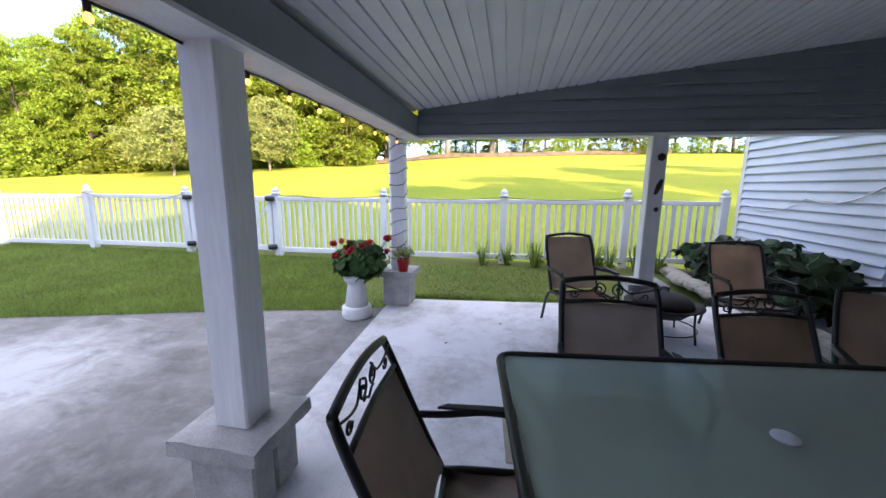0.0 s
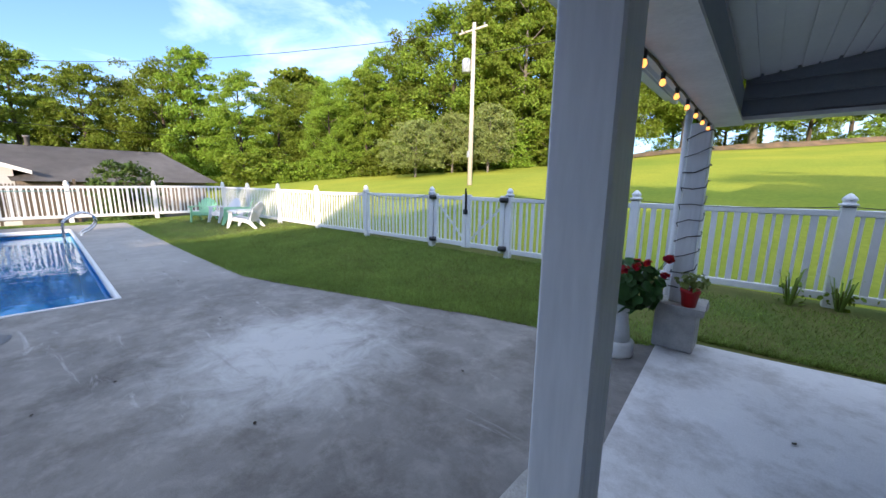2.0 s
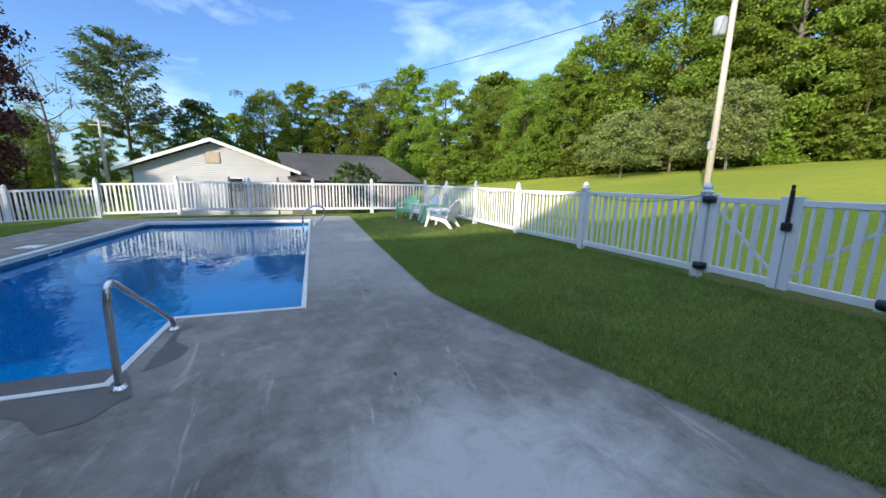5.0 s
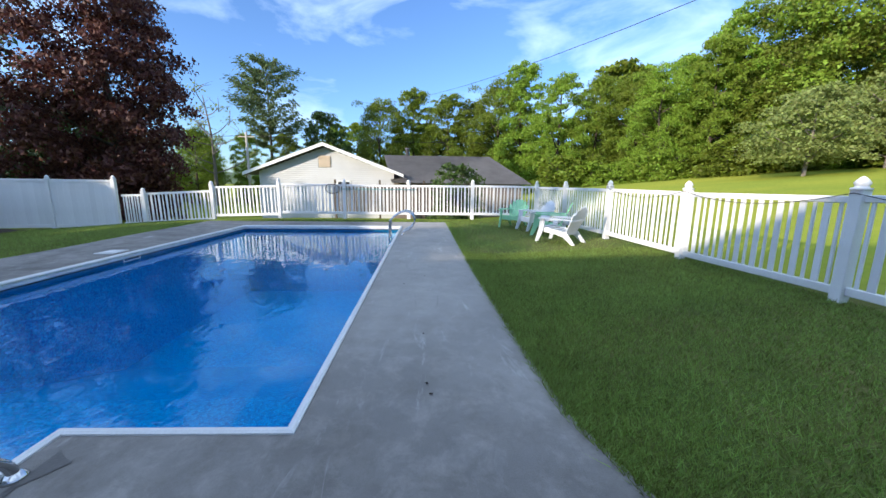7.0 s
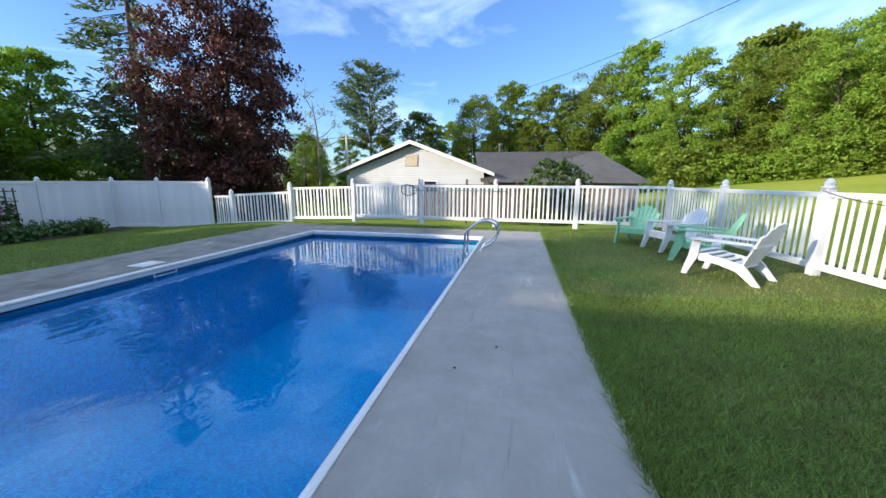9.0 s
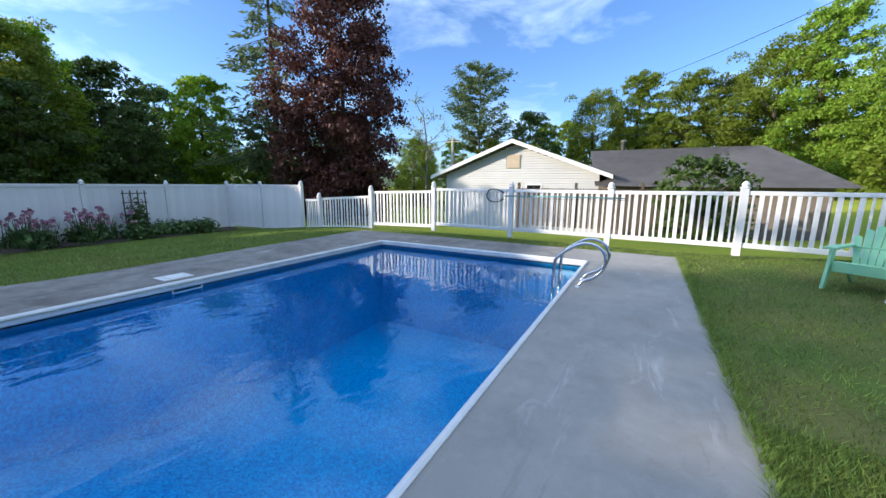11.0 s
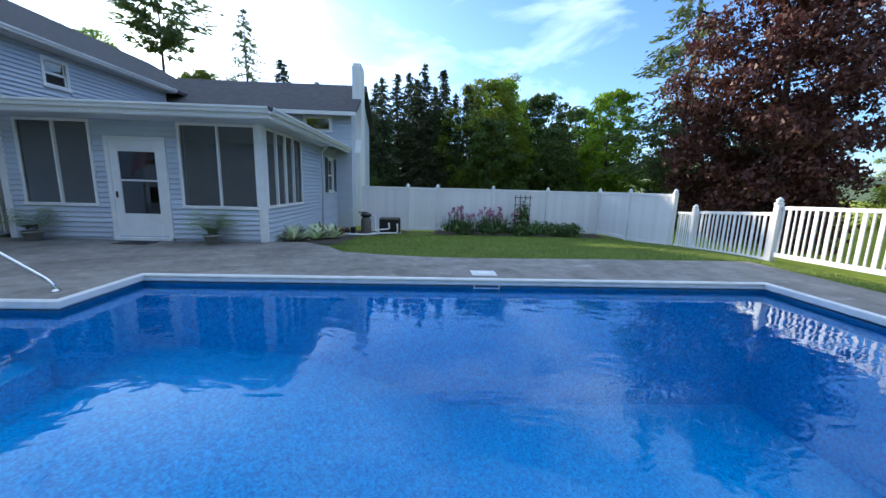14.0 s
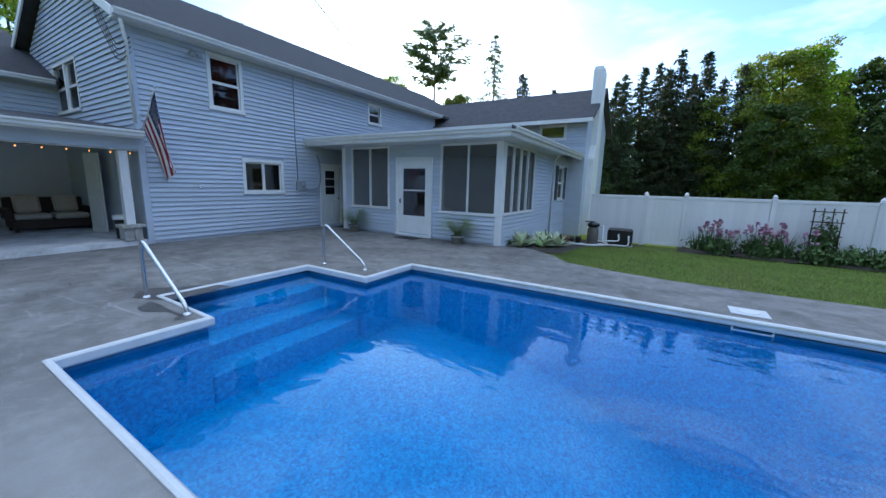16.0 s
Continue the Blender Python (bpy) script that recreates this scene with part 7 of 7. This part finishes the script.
# ---- hostas ----
M_HOSTA = leafy("variegated_hosta", (0.62, 0.68, 0.44), 0.7, 0.1, 0.2)
rng = np.random.default_rng(131)
for hx_, hy_ in ((-8.10, -6.55), (-8.45, -7.25), (-8.30, -8.0), (-8.75, -7.9)):
    z0 = ground_z(hx_, hy_)
    o = thing("hosta", "clump of white-edged green hosta leaves", "plant", pose(hx_, hy_, z0), group="hostas")
    vs, fs = [], []
    for k in range(46):
        a, tilt, n = rng.random() * 6.28, 0.4 + 1.0 * rng.random(), 0.42 + 0.20 * rng.random()
        d = Vector((math.cos(a) * math.sin(tilt), math.sin(a) * math.sin(tilt), math.cos(tilt)))
        s = Vector((-math.sin(a), math.cos(a), 0))
        c = len(vs)
        vs += [d * 0.02, d * n * 0.55 + s * 0.08, d * n - Vector((0, 0, 0.04)), d * n * 0.55 - s * 0.08, d * n * 0.6 - Vector((0, 0, 0.015))]
        fs += [(c, c + 1, c + 4), (c + 1, c + 2, c + 4), (c + 2, c + 3, c + 4), (c + 3, c, c + 4)]
    me = soup(vs, fs, "leaves")
    me.materials.append(M_HOSTA)
    part("leaves", me, None, o)
bm = bmesh.new()
cells = {}
for i in range(11):
    for j in range(21):
        x, y = -10.9 + 0.3 * i, -11.9 + 0.3 * j
        cells[i, j] = (x, y)
for i in range(10):
    for j in range(20):
        x, y = -10.75 + 0.3 * i, -11.75 + 0.3 * j
        if x > -9.35 - max(0.0, -9.0 - y) * 0.55 and x < -7.8:
            bm.faces.new([bm.verts.new((*cells[q], ground_z(*cells[q]) + 0.02)) for q in ((i, j), (i + 1, j), (i + 1, j + 1), (i, j + 1))])
bmesh.ops.remove_doubles(bm, verts=bm.verts, dist=0.001)
structure("planting_strip", bm, M_SOIL, "bare dark soil by the house", "soil")

# ---- flower bed by the privacy fence ----
bm = bmesh.new()
vv = [[bm.verts.new((-11.9 - 6.6 * i / 20, -10.85 + 0.12 * math.sin(i * 1.1) - 1.05 * j / 3, ground_z(-14, -11.2) + 0.05 + 0.04 * noise.noise((i, j, 0)) + (0.06 if 0 < j < 3 else 0))) for i in range(21)] for j in range(4)]
for j in range(3):
    for i in range(20):
        bm.faces.new((vv[j][i], vv[j][i + 1], vv[j + 1][i + 1], vv[j + 1][i]))
structure("flower_bed", bm, M_SOIL, "dark flower bed along the white fence", "soil")
M_IRIS = leafy("iris_leaf", (0.11, 0.18, 0.07), 0.4, 0.1, 0.2)
M_IRISF = leafy("iris_flower", (0.55, 0.30, 0.40), 0.5, 0.1, 0.25)
M_WEED = leafy("bed_foliage", (0.10, 0.165, 0.05), 0.45, 0.15, 0.2)
BZ = ground_z(-14, -11.3) + 0.06
for k in range(64):
    x = -12.3 - 2.9 * rng.random() if k < 24 else -15.2 - 2.6 * rng.random()
    y = -11.0 - 0.7 * rng.random()
    grow = 0.75 + 0.55 * rng.random()
    o = thing("iris", "iris clump with sword leaves and pale purple blooms" if k < 24 else "clump of leafy perennials", "flower", pose(x, y, BZ - 0.03) @ Matrix.Scale(grow, 4), group="bed plants")
    vs, fs = [], []
    tall = 0.60 if k < 24 else 0.42
    for j in range(26):
        a, r, h = rng.random() * 6.28, 0.16 * rng.random(), tall * (0.6 + 0.6 * rng.random())
        b0 = Vector((r * math.cos(a), r * math.sin(a), 0))
        s = Vector((-math.sin(a), math.cos(a), 0)) * 0.016
        lean_ = Vector((math.cos(a), math.sin(a), 0)) * h * 0.3
        c = len(vs)
        vs += [b0 - s, b0 + s, b0 + s * 0.8 + lean_ * 0.4 + Vector((0, 0, h * 0.6)), b0 - s * 0.8 + lean_ * 0.4 + Vector((0, 0, h * 0.6)), b0 + lean_ + Vector((0, 0, h))]
        fs += [(c, c + 1, c + 2, c + 3), (c + 3, c + 2, c + 4)]
    me = soup(vs, fs, "leaves")
    me.materials.append(M_IRIS if k < 24 else M_WEED)
    part("leaves", me, None, o)
    foliage("low_leaves", rng, 46, (0, 0, 0.20), (0.44, 0.36, 0.27), 0.042, M_WEED, o)
    if k < 24:
        b = bmesh.new()
        hs = [(0.15 * rng.normal(), 0.12 * rng.normal(), 0.62 + 0.22 * rng.random()) for _ in range(3)]
        for h_ in hs:
            tube([(h_[0] * 0.4, h_[1] * 0.4, 0), h_], 0.006, 4, b)
        part("stems", b, M_IRIS, o)
        for h_ in hs:
            foliage("bloom", rng, 10, h_, (0.055, 0.055, 0.08), 0.036, M_IRISF, o)
tr = thing("trellis", "weathered wooden trellis with a thin vine", "trellis", pose(-15.45, -11.62, BZ))
M_OLDW = mat("weathered_wood", (0.11, 0.085, 0.065), 0.9, 0.4, 5, 40, 0.6, stretch=(1, 1, 0.2))
foliage("vine", np.random.default_rng(151), 420, (0.0, 0.06, 0.55), (0.34, 0.12, 0.62), 0.045, M_WEED, tr)
for x in (-0.30, -0.10, 0.10, 0.30):
    part("upright", box(x - 0.015, -0.012, 0, x + 0.015, 0.012, 1.55), M_OLDW, tr)
for z in (0.35, 0.75, 1.15, 1.45):
    part("crossbar", box(-0.36, 0.012, z - 0.015, 0.36, 0.03, z + 0.015), M_OLDW, tr)
foliage("vine", rng, 170, (0, 0.03, 0.75), (0.30, 0.08, 0.72), 0.035, M_WEED, tr)

# ---- next door ----
NX = -29.5
nb = thing("neighbour_house", "low white house with gable end and grey shingle roof", "house", kind="structure")
part("gable_wall", prism([(-7.3, -1.2), (1.3, -1.2), (1.3, 2.05), (-3.1, 3.62), (-7.3, 2.05)], "x", NX, NX - 0.2), M_SIDING_N, nb)
siding(nb, "x", NX, 1, -7.3, 1.3, -0.4, 3.55, [(-3.55, -2.7, 2.35, 3.12)], M_SIDING_N, 0.13, lambda z: (-7.3, 1.3) if z < 2.05 else (-3.1 - 4.2 * (3.62 - z) / 1.57, -3.1 + 4.4 * (3.62 - z) / 1.57))
part("roof", prism([(-8.1, 1.86), (-3.1, 3.74), (1.95, 1.86), (1.95, 2.0), (-3.1, 3.90), (-8.1, 2.0)], "x", NX + 0.5, NX - 13), M_ROOF_G, nb)
part("rake_board", prism([(-8.1, 1.80), (-3.1, 3.68), (1.95, 1.80), (1.95, 1.99), (-3.1, 3.89), (-8.1, 1.99)], "x", NX + 0.5, NX + 0.56), M_TRIM, nb)
vt = part("gable_vent", box(NX + 0.02, -3.5, 2.38, NX + 0.06, -2.75, 3.1), M_CUSH, nb, "tan louvred gable vent")
for k in range(8):
    part("slat", box(NX + 0.06, -3.46, 2.42 + 0.085 * k, NX + 0.08, -2.79, 2.47 + 0.085 * k), M_CUSH, vt)
nw = part("window", box(NX + 0.02, -2.4, 0.75, NX + 0.06, -1.5, 1.55), M_TRIM, nb)
part("pane", box(NX + 0.06, -2.32, 0.83, NX + 0.07, -1.58, 1.47), M_GLASS, nw)
part("side_wall", box(NX - 0.2, -7.3, -1.2, NX - 13, -7.1, 2.0), M_SIDING_N, nb)
bm = bmesh.new()
q = [bm.verts.new(p) for p in ((NX + 0.6, 1.2, 1.45), (NX + 0.6, 10.4, 1.45), (NX - 4.6, 8.4, 3.55), (NX - 4.6, 0.2, 3.55), (NX - 9, 10.4, 1.45), (NX - 9, 1.2, 1.45))]
bm.faces.new((q[0], q[1], q[2], q[3])), bm.faces.new((q[1], q[4], q[2])), bm.faces.new((q[3], q[2], q[4], q[5]))
bmesh.ops.solidify(bm, geom=list(bm.faces), thickness=0.12)
part("wing_roof", bm, M_ROOF_G, nb, "grey shingle hipped roof")
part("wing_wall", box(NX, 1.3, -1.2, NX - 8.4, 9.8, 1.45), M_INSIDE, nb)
part("chimney_pipe", lathe([(0.12, 3.0), (0.12, 4.0), (0.16, 4.0), (0.16, 4.1)], 12, None, (NX - 4.6, 2.0, 0)), M_ROOF_G, nb)
sf = thing("stockade_fence", "weathered grey stockade fence before the next house", "fence")
me = bpy.data.meshes.new("picket")
b = prism([(-0.045, 0), (0.045, 0), (0.045, 1.62), (0, 1.72), (-0.045, 1.62)], "x", -0.01, 0.01)
b.to_mesh(me)
b.free()
me.materials.append(M_OLDW)
fx = -26.2
for k in range(70):
    y = -1.8 + 0.11 * k
    o = part("picket", me, None, sf)
    o.location = (fx, y, -0.35 + 0.03 * noise.noise((k * 0.3, 0, 0)))
for k in range(4):
    part("fence_post", box(fx - 0.08, -1.8 + 2.5 * k, -0.7, fx + 0.05, -1.7 + 2.5 * k, 1.58), M_OLDW, sf)
part("rail", box(fx + 0.012, -1.8, 1.1, fx + 0.05, 5.85, 1.18), M_OLDW, sf)
nbush = broadleaf(95, 3.4, 1.9, M_LEAF_D, 5200, 0.11, "bush", "dense rounded dark green bush beyond the fence", 0.02)
nbush.matrix_basis = pose(-25.4, 4.95, -0.75)

# ---- poles and wires ----
up = thing("utility_pole", "pale weathered wooden utility pole with transformer", "utility pole")
part("pole", tube([(-16.0, 21.9, ground_z(-16.0, 21.9) - 0.3), (-15.95, 21.9, 11.75)], 0.17, 12, None, 0.12), M_POLE, up)
part("crossarm", box(-17.1, 21.80, 11.25, -14.9, 21.90, 11.37), M_POLE, up)
part("transformer", lathe([(0.24, 0), (0.28, 0.05), (0.28, 0.75), (0.2, 0.85)], 16, None, (-16.28, 21.6, 8.75)), M_GREYM, up, "grey transformer can")
part("guard", box(-16.1, 21.66, 3.4, -15.9, 21.74, 3.8), M_GREYM, up)
for x, y, z in ((-15.1, 21.85, 11.37), (-16.9, 21.85, 11.37)):
    part("insulator", lathe([(0.03, 0), (0.06, 0.05), (0.03, 0.12), (0.05, 0.16)], 8, None, (x, y, z)), M_GREYM, up)
ow = thing("overhead_wires", "overhead wires slung from the utility pole", "wire")
for a_, c_, s_ in (((-16.9, 21.85, 11.4), (-95, -12, 20.0), 2.5), ((-16.0, 21.9, 10.4), (8.0, -20.0, 9.0), 1.5), ((-15.9, 21.9, 9.8), (8.0, 40.0, 18.0), 1.0), ((-45, -15, 6.1), (-60, -70, 7), 0.6), ((-45, -15, 6.1), (-62, 40, 9), 0.8)):
    a_, c_ = Vector(a_), Vector(c_)
    line = [a_.lerp(c_, f / 12) - Vector((0, 0, s_ * 4 * (f / 12) * (1 - f / 12))) for f in range(13)]
    part("wire", tube(line, 0.022, 4), M_BLACKP, ow)
p2 = thing("utility_pole", "grey utility pole far beyond the fence", "utility pole")
part("pole", tube([(-45.0, -15.0, ground_z(-45, -15) - 0.3), (-45.0, -15.0, 6.4)], 0.14, 8, None, 0.11), M_POLE, p2)
part("crossarm", box(-45.05, -15.8, 5.9, -44.95, -14.2, 6.0), M_POLE, p2)

# ---- grass ----
def edge_y(x):
    for (xa, ya), (xb, yb) in zip(EDGE_N, EDGE_N[1:]):
        if xa <= x <= xb:
            return ya + (yb - ya) * (x - xa) / (xb - xa)
    return 6.4 + 0.077 * (x + 1) if x > -1.26 else 4.05


def blades(name, n, place, tall, seed, label):
    rng = np.random.default_rng(seed)
    xy = place(rng, n)
    z = np.array([ground_z(x, y) for x, y in xy])
    a = rng.random(len(xy)) * 6.283
    h = tall * (0.5 + rng.random(len(xy)))
    w = 0.0028 + 0.0025 * rng.random(len(xy))
    p = np.column_stack([xy, z])
    s = np.column_stack([np.cos(a) * w, np.sin(a) * w, np.zeros(len(xy))])
    l = np.column_stack([rng.normal(size=len(xy)) * h * 0.6, rng.normal(size=len(xy)) * h * 0.6, h])
    v = np.empty((len(xy), 3, 3))
    v[:, 0], v[:, 1], v[:, 2] = p - s, p + s, p + l
    me = bpy.data.meshes.new(name)
    me.from_pydata(v.reshape(-1, 3).tolist(), [], np.arange(len(xy) * 3).reshape(-1, 3).tolist())
    me.materials.append(M_BLADE)
    return tagged(new(name, me), label, "grass", kind="stuff")


EY = np.array([edge_y(x) for x in np.linspace(-19, 3.0, 400)])


def north_lawn(rng, n):
    x = np.where(rng.random(n) < 0.75, -12.5 + 10.5 * rng.random(n), -19 + 20.5 * rng.random(n))
    e = np.interp(x, np.linspace(-19, 3.0, 400), EY)
    f = rng.random(n) ** 1.7
    return np.column_stack([x, e + 0.02 + (8.0 - e) * f])


def edge_tufts(rng, n):
    x = -18.6 + 19.0 * rng.random(n)
    e = np.interp(x, np.linspace(-19, 3.0, 400), EY)
    return np.column_stack([x, e - 0.03 + 0.06 * rng.random(n) ** 2])


def south_lawn(rng, n):
    x = -18.9 + 9.9 * rng.random(n)
    e = np.interp(-x, [-a for a, b in EDGE_S], [b for a, b in EDGE_S])
    y = e - 0.02 - (10.75 + e) * rng.random(n) ** 1.2
    grown = x < -9.30 - np.maximum(0.0, -9.0 - y) * 0.55
    return np.column_stack([x, y])[grown]


def west_strip(rng, n):
    return np.column_stack([-19.35 + 0.70 * rng.random(n), -4.5 + 12.4 * rng.random(n)])


blades("lawn_grass", 12000, west_strip, 0.05, 10, "thin grass strip between patio and picket fence")
blades("lawn_grass", 250000, north_lawn, 0.042, 7, "short mown lawn grass by the patio")
blades("edge_grass", 14000, edge_tufts, 0.065, 8, "longer grass along the patio's edge")
blades("lawn_grass", 64000, south_lawn, 0.045, 9, "short mown lawn grass before the flower bed")


# ---- wet patches by the steps ----
M_WET = mat("wet_concrete", (0.10, 0.09, 0.082), 0.4, 0.35, 3, 90, 0.25)
WET = [[(-5.95, 1.27), (-6.10, 1.45), (-6.30, 1.48), (-6.48, 1.32), (-6.75, 1.29), (-6.9, 1.40), (-7.0, 1.26), (-6.2, 1.25)], [(-5.58, 1.32), (-5.34, 1.22), (-5.26, 1.02), (-5.45, 0.85), (-5.62, 0.55), (-5.85, 0.35), (-6.06, 0.30), (-6.06, 1.1), (-5.8, 1.25)]]
for pts_ in WET:
    bm = bmesh.new()
    c_ = sum((Vector((x, y, 0)) for x, y in pts_), Vector()) / len(pts_)
    ring = []
    for k in range(len(pts_)):
        a_, b_ = Vector((*pts_[k], 0)), Vector((*pts_[(k + 1) % len(pts_)], 0))
        for j in range(6):
            q = a_.lerp(b_, j / 6)
            q = c_ + (q - c_) * (1 + 0.12 * noise.noise(q * 3.5))
            ring.append(bm.verts.new((q.x, q.y, 0.004)))
    bm.faces.new(ring)
    structure("wet_patch", bm, M_WET, "dark damp patch on the concrete by the steps", "stain")
